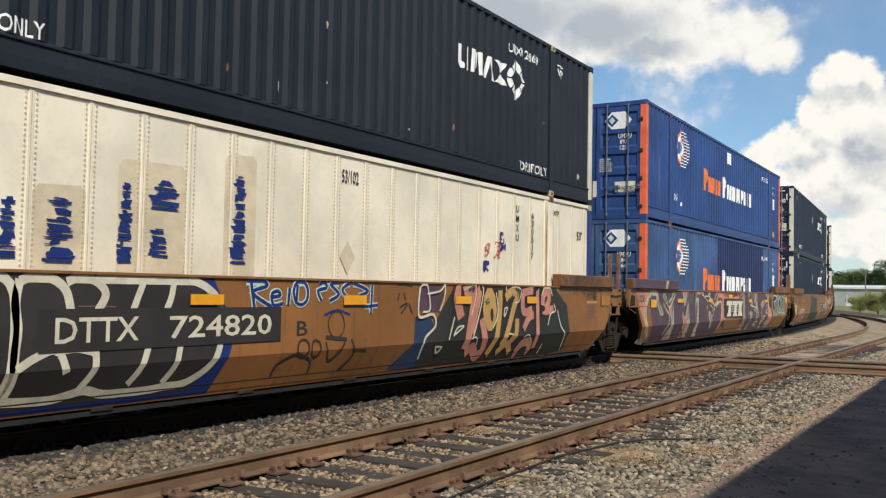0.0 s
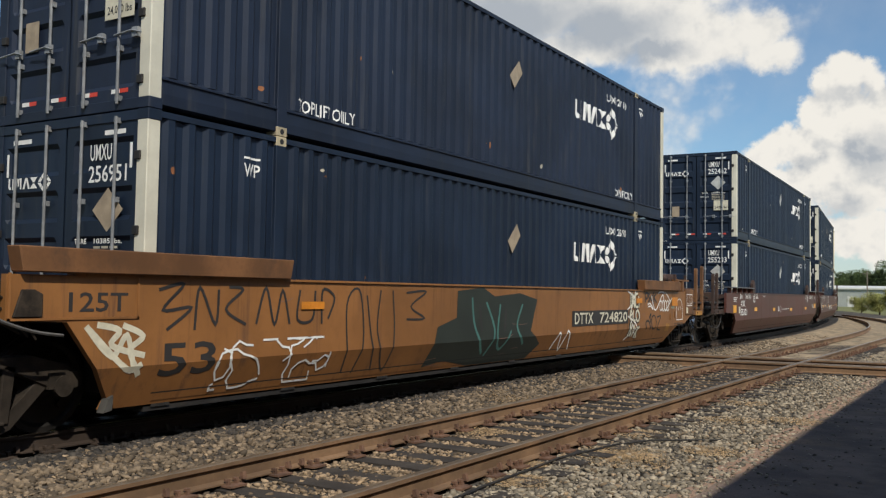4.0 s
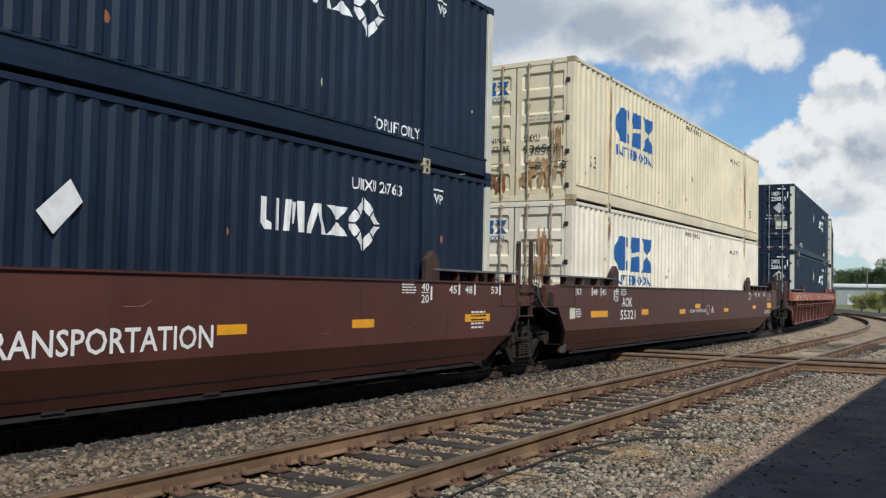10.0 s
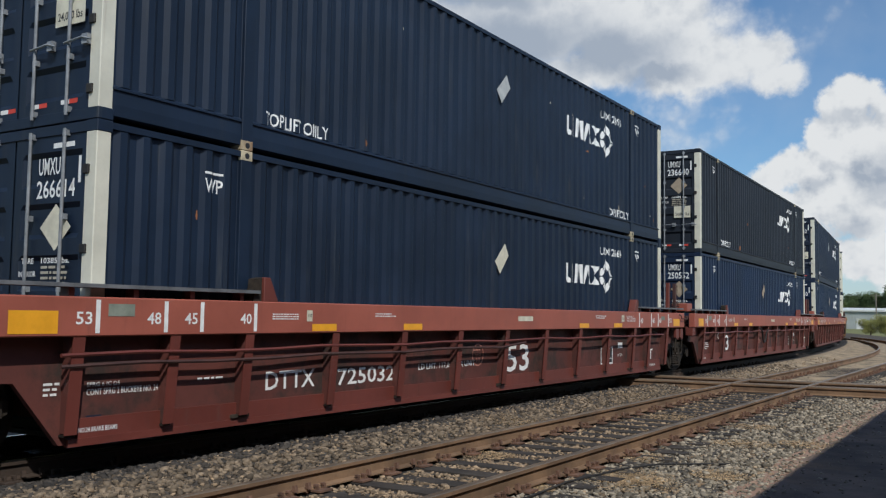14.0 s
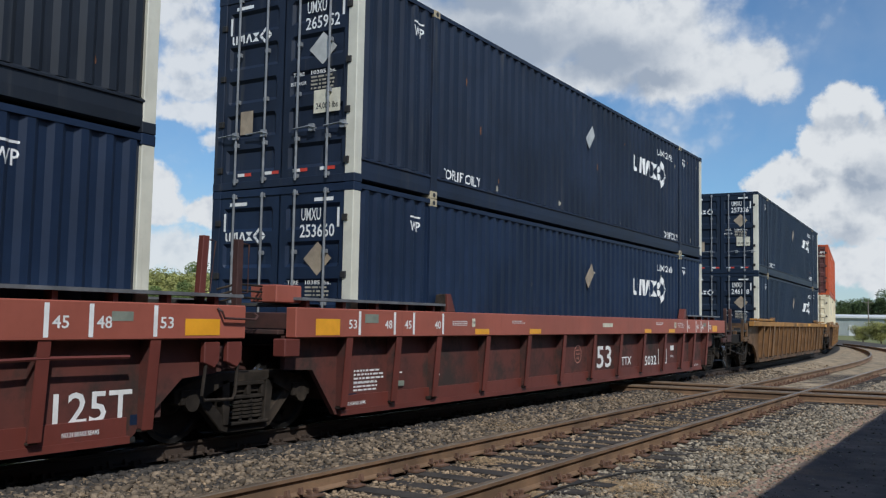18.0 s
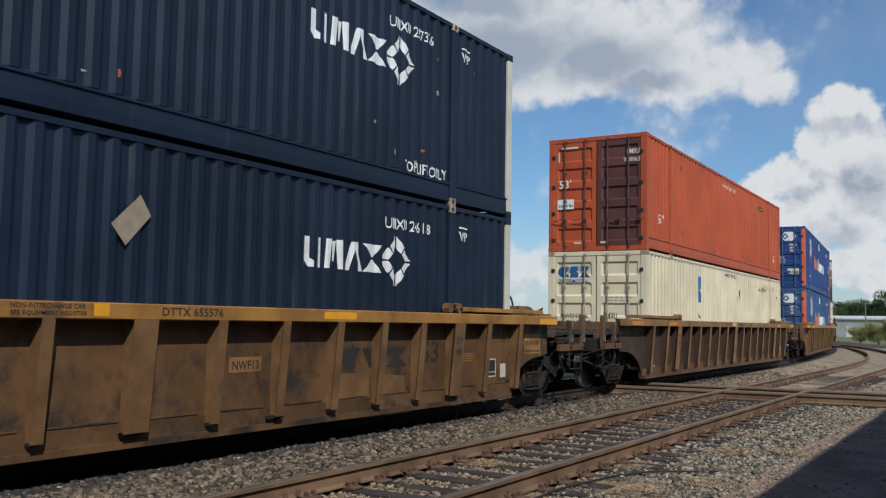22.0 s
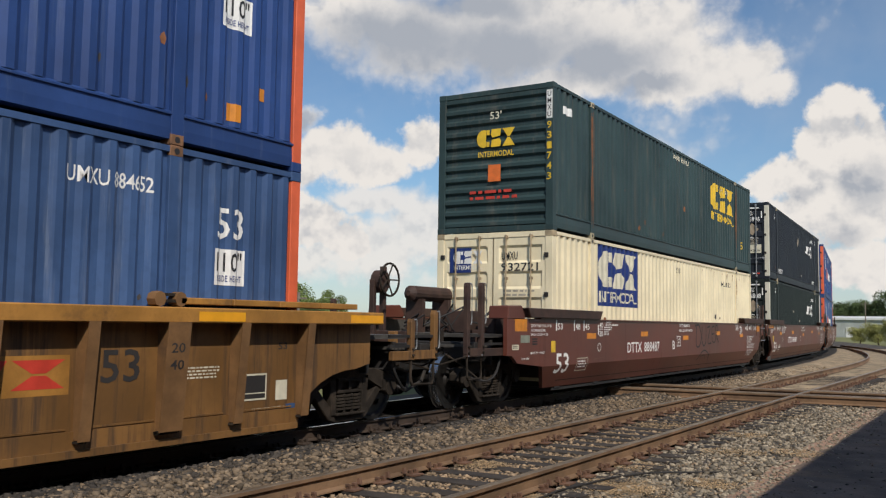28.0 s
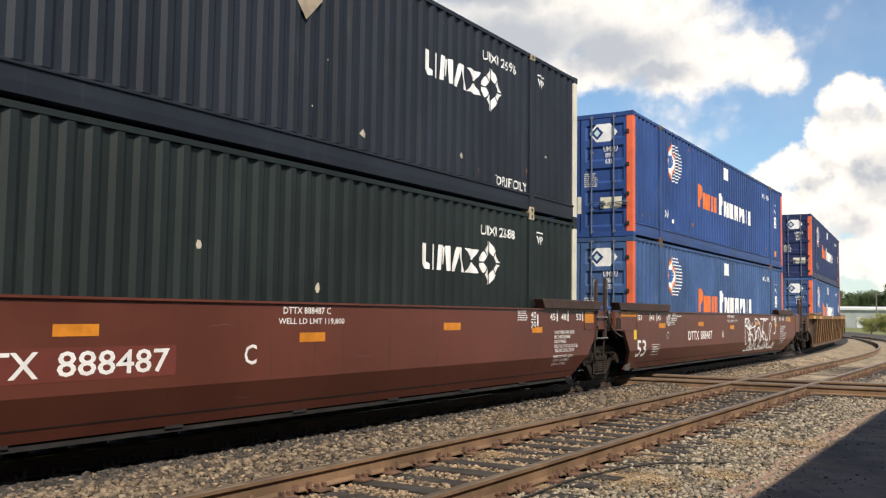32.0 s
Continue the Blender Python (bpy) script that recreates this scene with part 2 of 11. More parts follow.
RUSTY = material("rusty_casting", (0.20, 0.10, 0.05), 0.8, vary=0.4, scale=6.0, bump=0.3)
ROOF = material("dull_roof_paint", (0.12, 0.13, 0.15), 0.7, vary=0.3, scale=0.8)
CAR_BROWN = material("brown_car_paint", (0.085, 0.028, 0.020), 0.5, vary=0.2, scale=0.5, grime=(0.05, 0.027, 0.018), grime_amount=0.25, streak=True, bump=0.08, bump_scale=3.0)
CAR_BROWN2 = material("reddish_brown_car_paint", (0.12, 0.034, 0.021), 0.45, vary=0.2, scale=0.5, grime=(0.06, 0.03, 0.02), grime_amount=0.22, streak=True, bump=0.08, bump_scale=3.0)
CAR_OCHRE = material("ochre_brown_car_paint", (0.265, 0.112, 0.033), 0.55, vary=0.25, scale=0.5, grime=(0.11, 0.055, 0.03), grime_amount=0.35, streak=True, bump=0.08, bump_scale=3.0)
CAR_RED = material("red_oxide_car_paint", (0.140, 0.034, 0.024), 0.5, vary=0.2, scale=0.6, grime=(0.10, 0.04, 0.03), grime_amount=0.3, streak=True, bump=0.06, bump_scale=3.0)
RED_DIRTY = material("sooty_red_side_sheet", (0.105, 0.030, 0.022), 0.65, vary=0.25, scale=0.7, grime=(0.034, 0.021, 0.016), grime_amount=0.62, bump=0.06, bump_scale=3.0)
CAR_YELLOW = material("weathered_yellow_car_paint", (0.135, 0.068, 0.026), 0.6, vary=0.35, scale=0.9, grime=(0.026, 0.018, 0.013), grime_amount=0.62, streak=False, bump=0.06)
MUD_DIRTY = material("sooty_brown_side_sheet", (0.062, 0.031, 0.016), 0.7, vary=0.3, scale=0.7, grime=(0.036, 0.022, 0.014), grime_amount=0.6, bump=0.06)
CAR_MUD = material("rust_brown_car_paint", (0.135, 0.066, 0.026), 0.6, vary=0.35, scale=0.9, grime=(0.040, 0.027, 0.020), grime_amount=0.45, streak=True, bump=0.06)
CAR_TAN = material("tan_yellow_car_paint", (0.185, 0.090, 0.026), 0.6, vary=0.3, scale=0.9, grime=(0.055, 0.032, 0.018), grime_amount=0.5, streak=True, bump=0.06)
CHORD_YELLOW = material("yellow_top_chord_paint", (0.36, 0.17, 0.035), 0.55, vary=0.3, scale=1.5, grime=(0.08, 0.045, 0.02), grime_amount=0.4)
YELLOW = material("reflective_yellow_sheet", (0.80, 0.36, 0.02), 0.35, vary=0.08, scale=5.0)
OLD_ORANGE = material("worn_orange_sheet", (0.62, 0.22, 0.02), 0.5, vary=0.2, scale=5.0)
BLACK = material("black_steel", (0.018, 0.016, 0.015), 0.7, vary=0.3, scale=4.0, grime=(0.06, 0.045, 0.03), grime_amount=0.3)
TRUCK = material("dusty_truck_steel", (0.028, 0.022, 0.017), 0.8, vary=0.4, scale=5.0, grime=(0.085, 0.062, 0.044), grime_amount=0.38, bump=0.2, specular=0.2)
WHEEL = material("worn_wheel_steel", (0.035, 0.032, 0.03), 0.45, metal=0.7, vary=0.35, scale=4.0)
LEDGE = material("galvanised_ledge_steel", (0.15, 0.15, 0.155), 0.6, metal=0.2, vary=0.3, scale=3.0, grime=(0.06, 0.05, 0.04), grime_amount=0.3)
HOSE = material("grey_rubber_hose", (0.10, 0.095, 0.09), 0.7, vary=0.25, scale=6.0)
GRATE = material("grey_grating", (0.06, 0.056, 0.05), 0.7, vary=0.3, scale=8.0)
INK_WHITE = material("white_stencil_paint", (0.78, 0.77, 0.74), 0.55, vary=0.1, scale=6.0)
INK_CREAM = material("cream_stencil_paint", (0.62, 0.58, 0.45), 0.6, vary=0.15, scale=6.0)
INK_BLACK = material("black_stencil_paint", (0.02, 0.02, 0.022), 0.6, vary=0.15, scale=6.0)
INK_BLUE = material("blue_stencil_paint", (0.015, 0.10, 0.30), 0.5, vary=0.12, scale=4.0)
INK_SKY = material("light_blue_stencil_paint", (0.022, 0.15, 0.34), 0.5, vary=0.15, scale=4.0)
INK_DKBLUE = material("dark_blue_stencil_paint", (0.010, 0.03, 0.16), 0.5, vary=0.12, scale=4.0)
INK_YELLOW = material("yellow_stencil_paint", (0.75, 0.48, 0.03), 0.5, vary=0.15, scale=4.0)
INK_ORANGE = material("orange_stencil_paint", (0.72, 0.16, 0.03), 0.5, vary=0.15, scale=4.0)
INK_RED = material("red_stencil_paint", (0.55, 0.05, 0.03), 0.5, vary=0.15, scale=4.0)
INK_PURPLE = material("purple_spray_paint", (0.088, 0.050, 0.076), 0.6, vary=0.2, scale=2.0)
INK_NAVY = material("dark_navy_spray_paint", (0.022, 0.045, 0.10), 0.6, vary=0.3, scale=2.0)
INK_PINK = material("salmon_spray_paint", (0.52, 0.22, 0.16), 0.6, vary=0.2, scale=2.0)
INK_DKGREEN = material("black_green_spray_paint", (0.022, 0.028, 0.022), 0.6, vary=0.25, scale=2.0)
INK_TEAL = material("teal_spray_paint", (0.06, 0.17, 0.15), 0.6, vary=0.2, scale=2.0)
INK_CYAN = material("pale_cyan_spray_paint", (0.50, 0.62, 0.55), 0.6, vary=0.2, scale=2.0)
INK_DARK = material("dark_grey_spray_paint", (0.03, 0.027, 0.026), 0.6, vary=0.2, scale=2.0)
PLACARD = material("aluminium_placard", (0.55, 0.54, 0.50), 0.4, metal=0.3, vary=0.15, scale=6.0)
RUST_CORNER = material("rust_edged_cream_casting", (0.40, 0.32, 0.20), 0.75, vary=0.35, scale=5.0, grime=(0.12, 0.055, 0.03), grime_amount=0.5)
PLACARD_TAN = material("weathered_tan_placard", (0.34, 0.27, 0.19), 0.6, vary=0.2, scale=6.0)
RAIL_SIDE = material("rusty_rail_side", (0.185, 0.110, 0.060), 0.85, vary=0.35, scale=1.5, grime=(0.10, 0.06, 0.04), grime_amount=0.35, bump=0.2)
RAIL_TOP = material("worn_rail_head", (0.27, 0.205, 0.14), 0.4, metal=0.5, vary=0.3, scale=2.0, grime=(0.18, 0.10, 0.06), grime_amount=0.35)
RAIL_SHINE = material("polished_rail_head", (0.60, 0.59, 0.57), 0.22, metal=1.0, vary=0.15, scale=2.0)
# main track: rail, plate and tie colours darker than the siding's
RAIL_DARK = material("dark_brown_rail_side", (0.048, 0.031, 0.021), 0.8, vary=0.4, scale=1.5, grime=(0.09, 0.05, 0.03), grime_amount=0.25, bump=0.2)
PLATE_DARK = material("dark_brown_tie_plate", (0.050, 0.032, 0.022), 0.85, vary=0.4, scale=8.0, bump=0.3)
TIE_DARK = material("dark_brown_tie_wood", (0.030, 0.024, 0.020), 0.9, vary=0.4, scale=3.0, bump=0.5, bump_scale=25.0)
TIE = material("weathered_tie_wood", (0.042, 0.033, 0.026), 0.9, vary=0.4, scale=3.0, grime=(0.10, 0.085, 0.07), grime_amount=0.28, bump=0.5, bump_scale=25.0, island=0.2)
PLATE = material("rusty_tie_plate", (0.15, 0.08, 0.05), 0.85, vary=0.4, scale=8.0, bump=0.3)
STONE = material("ballast_stone", (0.155, 0.115, 0.076), 0.9, vary=0.35, scale=9.0, island=0.65, bump=0.3, bump_scale=60.0)
STONE_GREY = material("grey_gravel_stone", (0.245, 0.205, 0.150), 0.9, vary=0.35, scale=9.0, island=0.65, bump=0.3, bump_scale=60.0)
STRAW = material("tan_straw", (0.46, 0.31, 0.16), 0.9, vary=0.3, scale=4.0, island=0.4)
STONE_WARM = material("warm_ballast_stone", (0.24, 0.17, 0.105), 0.9, vary=0.35, scale=9.0, island=0.6, bump=0.3, bump_scale=60.0)
BED = material("ballast_bed", (0.060, 0.050, 0.041), 0.95, vary=0.5, scale=2.5, grime=(0.17, 0.12, 0.075), grime_amount=0.3, bump=1.0, bump_scale=35.0)
DIRT = material("sandy_dirt", (0.30, 0.185, 0.125), 0.95, vary=0.25, scale=1.5, grime=(0.24, 0.20, 0.16), grime_amount=0.4, bump=0.6, bump_scale=30.0)
ASPHALT = material("worn_asphalt", (0.165, 0.118, 0.090), 0.9, vary=0.45, scale=1.6, grime=(0.25, 0.165, 0.105), grime_amount=0.42, bump=0.5, bump_scale=50.0)
GRASSLAND = material("summer_grass_ground", (0.16, 0.165, 0.055), 0.95, vary=0.3, scale=0.25, grime=(0.26, 0.21, 0.10), grime_amount=0.35, bump=0.5, bump_scale=6.0)
GRASS = material("dry_grass_blades", (0.22, 0.20, 0.07), 0.8, vary=0.3, scale=1.0, island=0.4)
LEAF = material("broad_leaf_foliage", (0.15, 0.20, 0.055), 0.7, vary=0.35, scale=0.5, island=0.32)
LEAF2 = material("yellowish_foliage", (0.28, 0.28, 0.085), 0.7, vary=0.35, scale=0.5, island=0.32)
LEAF3 = material("dark_foliage", (0.075, 0.11, 0.035), 0.7, vary=0.35, scale=0.5, island=0.32)
BARK = material("bark", (0.10, 0.075, 0.05), 0.95, vary=0.3, scale=6.0)
SAND = material("pale_sandy_ballast", (0.31, 0.235, 0.15), 0.95, vary=0.5, scale=2.2, grime=(0.16, 0.14, 0.085), grime_amount=0.45, bump=1.0, bump_scale=25.0)
SHED = material("pale_metal_siding", (0.36, 0.38, 0.36), 0.6, vary=0.1, scale=0.5)
SHED_ROOF = material("white_metal_roof", (0.65, 0.65, 0.62), 0.5, vary=0.1, scale=0.5)
# bed under the train: oil and the train's shade in one dark colour
BED_DARK = material("oil_and_shade_ballast_bed", (0.030, 0.026, 0.022), 0.85, vary=0.4, scale=2.5, bump=1.0, bump_scale=35.0)
BRICK = material("plain_brick_wall", (0.25, 0.12, 0.08), 0.9, vary=0.2, scale=2.0)
BLUE_DARK = material("dark_blue_repaint", (0.016, 0.026, 0.085), 0.5, vary=0.25, scale=0.7, grime=(0.04, 0.05, 0.09), grime_amount=0.2, streak=True, specular=0.3)
GUIDE_OCHRE = material("sooty_ochre_guide_paint", (0.17, 0.075, 0.028), 0.65, vary=0.35, scale=1.5, grime=(0.05, 0.03, 0.02), grime_amount=0.4)
RIB_TAN2 = material("brown_tan_rib_paint", (0.25, 0.125, 0.042), 0.6, vary=0.3, scale=2.0, grime=(0.07, 0.04, 0.022), grime_amount=0.4)
RIB_TAN = material("dusty_tan_rib_paint", (0.19, 0.098, 0.038), 0.6, vary=0.3, scale=2.0, grime=(0.08, 0.045, 0.025), grime_amount=0.35)
GEAR_BROWN = material("grimy_brown_gear_paint", (0.050, 0.026, 0.019), 0.7, vary=0.4, scale=4.0, grime=(0.085, 0.05, 0.03), grime_amount=0.3)
# stone beside the main rails: the train's shade is put into its colour
STONE_DARK = material("shade_toned_ballast_stone", (0.052, 0.043, 0.035), 0.9, vary=0.35, scale=9.0, island=0.6, bump=0.3, bump_scale=60.0)
SCUFF = material("dark_scuff", (0.07, 0.06, 0.055), 0.8, vary=0.4, scale=8.0)
SCRATCH = material("scratched_primer", (0.20, 0.115, 0.085), 0.7, vary=0.3, scale=6.0)
GEAR_RED = material("grimy_red_gear_paint", (0.060, 0.024, 0.019), 0.7, vary=0.35, scale=3.0, grime=(0.035, 0.025, 0.02), grime_amount=0.4)
POLE = material("grey_pole_wood", (0.20, 0.17, 0.14), 0.9, vary=0.2, scale=3.0)


# ---- mesh helpers ----
def box(bm, x0, x1, y0, y1, z0, z1):
    v = [bm.verts.new(p) for p in ((x0, y0, z0), (x1, y0, z0), (x1, y1, z0), (x0, y1, z0), (x0, y0, z1), (x1, y0, z1), (x1, y1, z1), (x0, y1, z1))]
    for f in ((3, 2, 1, 0), (4, 5, 6, 7), (0, 1, 5, 4), (1, 2, 6, 5), (2, 3, 7, 6), (3, 0, 4, 7)):
        bm.faces.new([v[i] for i in f])
    return v


def bar(bm, a, b, r, n=8):
    """A round bar from a to b."""
    a, b = Vector(a), Vector(b)
    q = (b - a).to_track_quat("Z", "Y")
    rings = []
    for p in (a, b):
        rings.append([bm.verts.new(p + q @ Vector((r * math.cos(i * math.tau / n), r * math.sin(i * math.tau / n), 0))) for i in range(n)])
    for i in range(n):
        bm.faces.new((rings[0][i], rings[0][(i + 1) % n], rings[1][(i + 1) % n], rings[1][i]))
    bm.faces.new(rings[0][::-1])
    bm.faces.new(rings[1])


def pipe(bm, pts, r, n=6):
    """One unbroken pipe through the points."""
    prev = None
    for i, p in enumerate(pts):
        a, b = Vector(pts[max(0, i - 1)]), Vector(pts[min(len(pts) - 1, i + 1)])
        q = (b - a).to_track_quat("Z", "Y")
        ring = [bm.verts.new(Vector(p) + q @ Vector((r * math.cos(k * math.tau / n), r * math.sin(k * math.tau / n), 0))) for k in range(n)]
        if prev:
            for k in range(n):
                bm.faces.new((prev[k], prev[(k + 1) % n], ring[(k + 1) % n], ring[k]))
        else:
            bm.faces.new(ring[::-1])
        prev = ring
    bm.faces.new(prev)


def prism(bm, pts, axis, lo, hi):
    """A polygon pushed along an axis: axis x takes (y, z) points, y takes (x, z), z takes (x, y)."""
    def at(p, h):
        return {"x": (h, p[0], p[1]), "y": (p[0], h, p[1]), "z": (p[0], p[1], h)}[axis]
    a = [bm.verts.new(at(p, lo)) for p in pts]
    b = [bm.verts.new(at(p, hi)) for p in pts]
    n = len(pts)
    bm.faces.new(a)
    bm.faces.new(b[::-1])
    for i in range(n):
        bm.faces.new((a[i], b[i], b[(i + 1) % n], a[(i + 1) % n]))


def disc(bm, y, z, r, x0, x1, n=24, r2=None):
    """A disc about the x axis."""
    prism(bm, [(y + r * math.cos(i * math.tau / n), z + r * math.sin(i * math.tau / n)) for i in range(n)], "x", x0, x1)


def mesh_of(bm, name, mat, bevel=0.0):
    if bevel:
        bmesh.ops.bevel(bm, geom=list(bm.edges), offset=bevel, segments=1, affect="EDGES", clamp_overlap=True)
    bmesh.ops.recalc_face_normals(bm, faces=list(bm.faces))
    me = bpy.data.meshes.new(name)
    bm.to_mesh(me)
    bm.free()
    for m in (mat if isinstance(mat, (list, tuple)) else [mat]):
        me.materials.append(m)
    return me


def part(name, bm, mat, parent, label="", bevel=0.0):
    """Links a bmesh (or a ready mesh) as one mesh object under a thing or a part."""
    me = bm if isinstance(bm, bpy.types.Mesh) else mesh_of(bm, name, mat, bevel)
    ob = new(name, me)
    ob.parent = parent
    if label:
        ob["label"] = label
    return ob


def B():
    return bmesh.new()


def boxes(*rows):
    bm = B()
    for r in rows:
        box(bm, *r)
    return bm


# ---- lettering ----
LETTERS = {}


def letters(w):
    """A word as flat polygons in a unit square, set with the built-in font."""
    if w not in LETTERS:
        cu = bpy.data.curves.new("word", "FONT")
        cu.body, cu.size, cu.resolution_u, cu.offset = w, 1.0, 2, 0.012
        ob = bpy.data.objects.new("word", cu)
        me = bpy.data.meshes.new_from_object(ob)
        co = np.empty(len(me.vertices) * 3)
        me.vertices.foreach_get("co", co)
        co = co.reshape(-1, 3)[:, :2]
        lo, hi = co.min(0), co.max(0)
        LETTERS[w] = ((co - lo) / (hi - lo), [tuple(q.vertices) for q in me.polygons])
        bpy.data.meshes.remove(me)
        bpy.data.objects.remove(ob)
        bpy.data.curves.remove(cu)
    return LETTERS[w]


def word_shape(w, u0, u1, v0, v1):
    co, faces = letters(w)
    return [(u0 + a * (u1 - u0), v0 + b * (v1 - v0)) for a, b in co], faces


def overlap(p, q):
    """Whether two convex outlines share more than an edge."""
    for A in (p, q):
        for (ax, ay), (bx, by) in zip(A, A[1:] + A[:1]):
            nx, ny = ay - by, bx - ax
            L = math.hypot(nx, ny)
            if L < 1e-7:
                continue
            a = [(x * nx + y * ny) / L for x, y in p]
            b = [(x * nx + y * ny) / L for x, y in q]
            if min(max(a), max(b)) - max(min(a), min(b)) < 0.0008:
                return False
    return True


def poly_shape(*polys):
    """Outlines as one flat shape; those that overlap come to lie in layers over one another."""
    pts, faces, layers, boxes_ = [], [], [], []
    for p in polys:
        p = list(p)
        faces.append(tuple(range(len(pts), len(pts) + len(p))))
        pts += p
        bb = (min(u for u, v in p), max(u for u, v in p), min(v for u, v in p), max(v for u, v in p))
        used = {layers[k] for k, b in enumerate(boxes_) if b[0] < bb[1] and b[1] > bb[0] and b[2] < bb[3] and b[3] > bb[2] and overlap(p, list(polys[k]))}
        layers.append(next(k for k in range(999) if k not in used))
        boxes_.append(bb)
    return pts, faces, layers


def rect(u0, u1, v0, v1):
    return [(u0, v0), (u1, v0), (u1, v1), (u0, v1)]


def diamond(u, v, ru, rv):
    return [(u - ru, v), (u, v - rv), (u + ru, v), (u, v + rv)]


def stroke(pts, w):
    """A painted line of width w along 2D points, as a mitred row of quads."""
    rows, n = [], len(pts)
    closed = n > 3 and math.hypot(pts[0][0] - pts[-1][0], pts[0][1] - pts[-1][1]) < 1e-6
    for i, (u, v) in enumerate(pts):
        p = pts[i - 1] if i else (pts[-2] if closed else None)
        q = pts[i + 1] if i < n - 1 else (pts[1] if closed else None)
        d = []
        for a, b in ((p, (u, v)), ((u, v), q)):
            if a and b:
                L = math.hypot(b[0] - a[0], b[1] - a[1]) or 1e-6
                d.append((-(b[1] - a[1]) / L, (b[0] - a[0]) / L))
        nx, ny = sum(k[0] for k in d), sum(k[1] for k in d)
        L = math.hypot(nx, ny)
        if L < 0.5:
            nx, ny, L = d[0][0], d[0][1], 1.0
        nx, ny = nx / L, ny / L
        k = w / 2 / max(0.6, nx * d[0][0] + ny * d[0][1])
        rows.append(((u - nx * k, v - ny * k), (u + nx * k, v + ny * k)))
    return [[a[0], b[0], b[1], a[1]] for a, b in zip(rows, rows[1:])]


def curve_pts(fun, n=14):
    return [fun(i / n) for i in range(n + 1)]


def bars_text(u0, u1, v0, v1, rows, seed=1):
    """Writing too small to read: rows of short bars."""
    rg = random.Random(seed)
    out, h = [], (v1 - v0) / rows
    for r in range(rows):
        u = u0
        v = v1 - (r + 1) * h
        end = u0 + (u1 - u0) * rg.uniform(0.75, 1.0)
        while u < end - 0.02:
            w = min(rg.uniform(0.5, 2.4) * h, end - u)
            out.append(rect(u, u + w, v + h * 0.42, v + h * 0.9))
            u += w + h * 0.45
    return poly_shape(*out)

# ---- the train ----
SPEED = 8.72
CL, CW, CH = 16.15, 1.295, 2.895   # container length, half width, height
HALF = CL / 2
CURVE_Y, CURVE_R = 28.76, 278.0
BOX_Z = 0.306


def line_at(s):
    """Point and heading of the main track at s metres along it."""
    if s < CURVE_Y:
        return Vector((0, s, 0)), 0.0
    a = (s - CURVE_Y) / CURVE_R
    return Vector((-CURVE_R + CURVE_R * math.cos(a), CURVE_Y + CURVE_R * math.sin(a), 0)), a


def ride(s0, t, front=-1.68, rear=CL + 1.68):
    """Pose of a rigid unit whose container's near end is s0 along the track at 0 s: it spans its two truck centres."""
    s = s0 - SPEED * t - 0.45 * max(0.0, 1 - t / 3.5) ** 1.5
    a, b = line_at(s + front)[0], line_at(s + rear)[0]
    u = (b - a).normalized()
    mid = a + u * (HALF - front)
    return Matrix.Translation(mid) @ Matrix.Rotation(math.atan2(-u.x, u.y), 4, "Z")


TIMES = [0.0, 0.1] + [i * 0.5 for i in range(1, 64)] + [31.9, 32.0]
MOVERS = []   # (thing, s0, lift, front, rear)
SPINS = []    # wheelsets


def on_train(thing, s0, lift=0.0, front=-1.68, rear=CL + 1.68):
    MOVERS.append((thing, s0, lift, front, rear))
    return thing

# ---- containers: 16.15 m long, 2.59 m wide, 2.895 m high; y runs along the train, the near end at -8.075 ----
PITCH = 0.278
CACHE = {}


def cached(key, build):
    if key not in CACHE:
        CACHE[key] = build()
    return CACHE[key]


def corr_breaks(y0, y1):
    out, k = [], math.floor((y0 + HALF) / PITCH) - 1
    while -HALF + k * PITCH < y1 + PITCH:
        for d in (0.0, 0.080, 0.139, 0.219):
            y = -HALF + k * PITCH + d
            if y0 < y < y1:
                out.append(y)
        k += 1
    return out


def corr_x(y):
    d = (y + HALF) % PITCH
    if d < 0.080:
        f = 0.0
    elif d < 0.139:
        f = (d - 0.080) / 0.059
    elif d < 0.219:
        f = 1.0
    else:
        f = 1 - (d - 0.219) / 0.059
    return CW - 0.010 - 0.036 * f


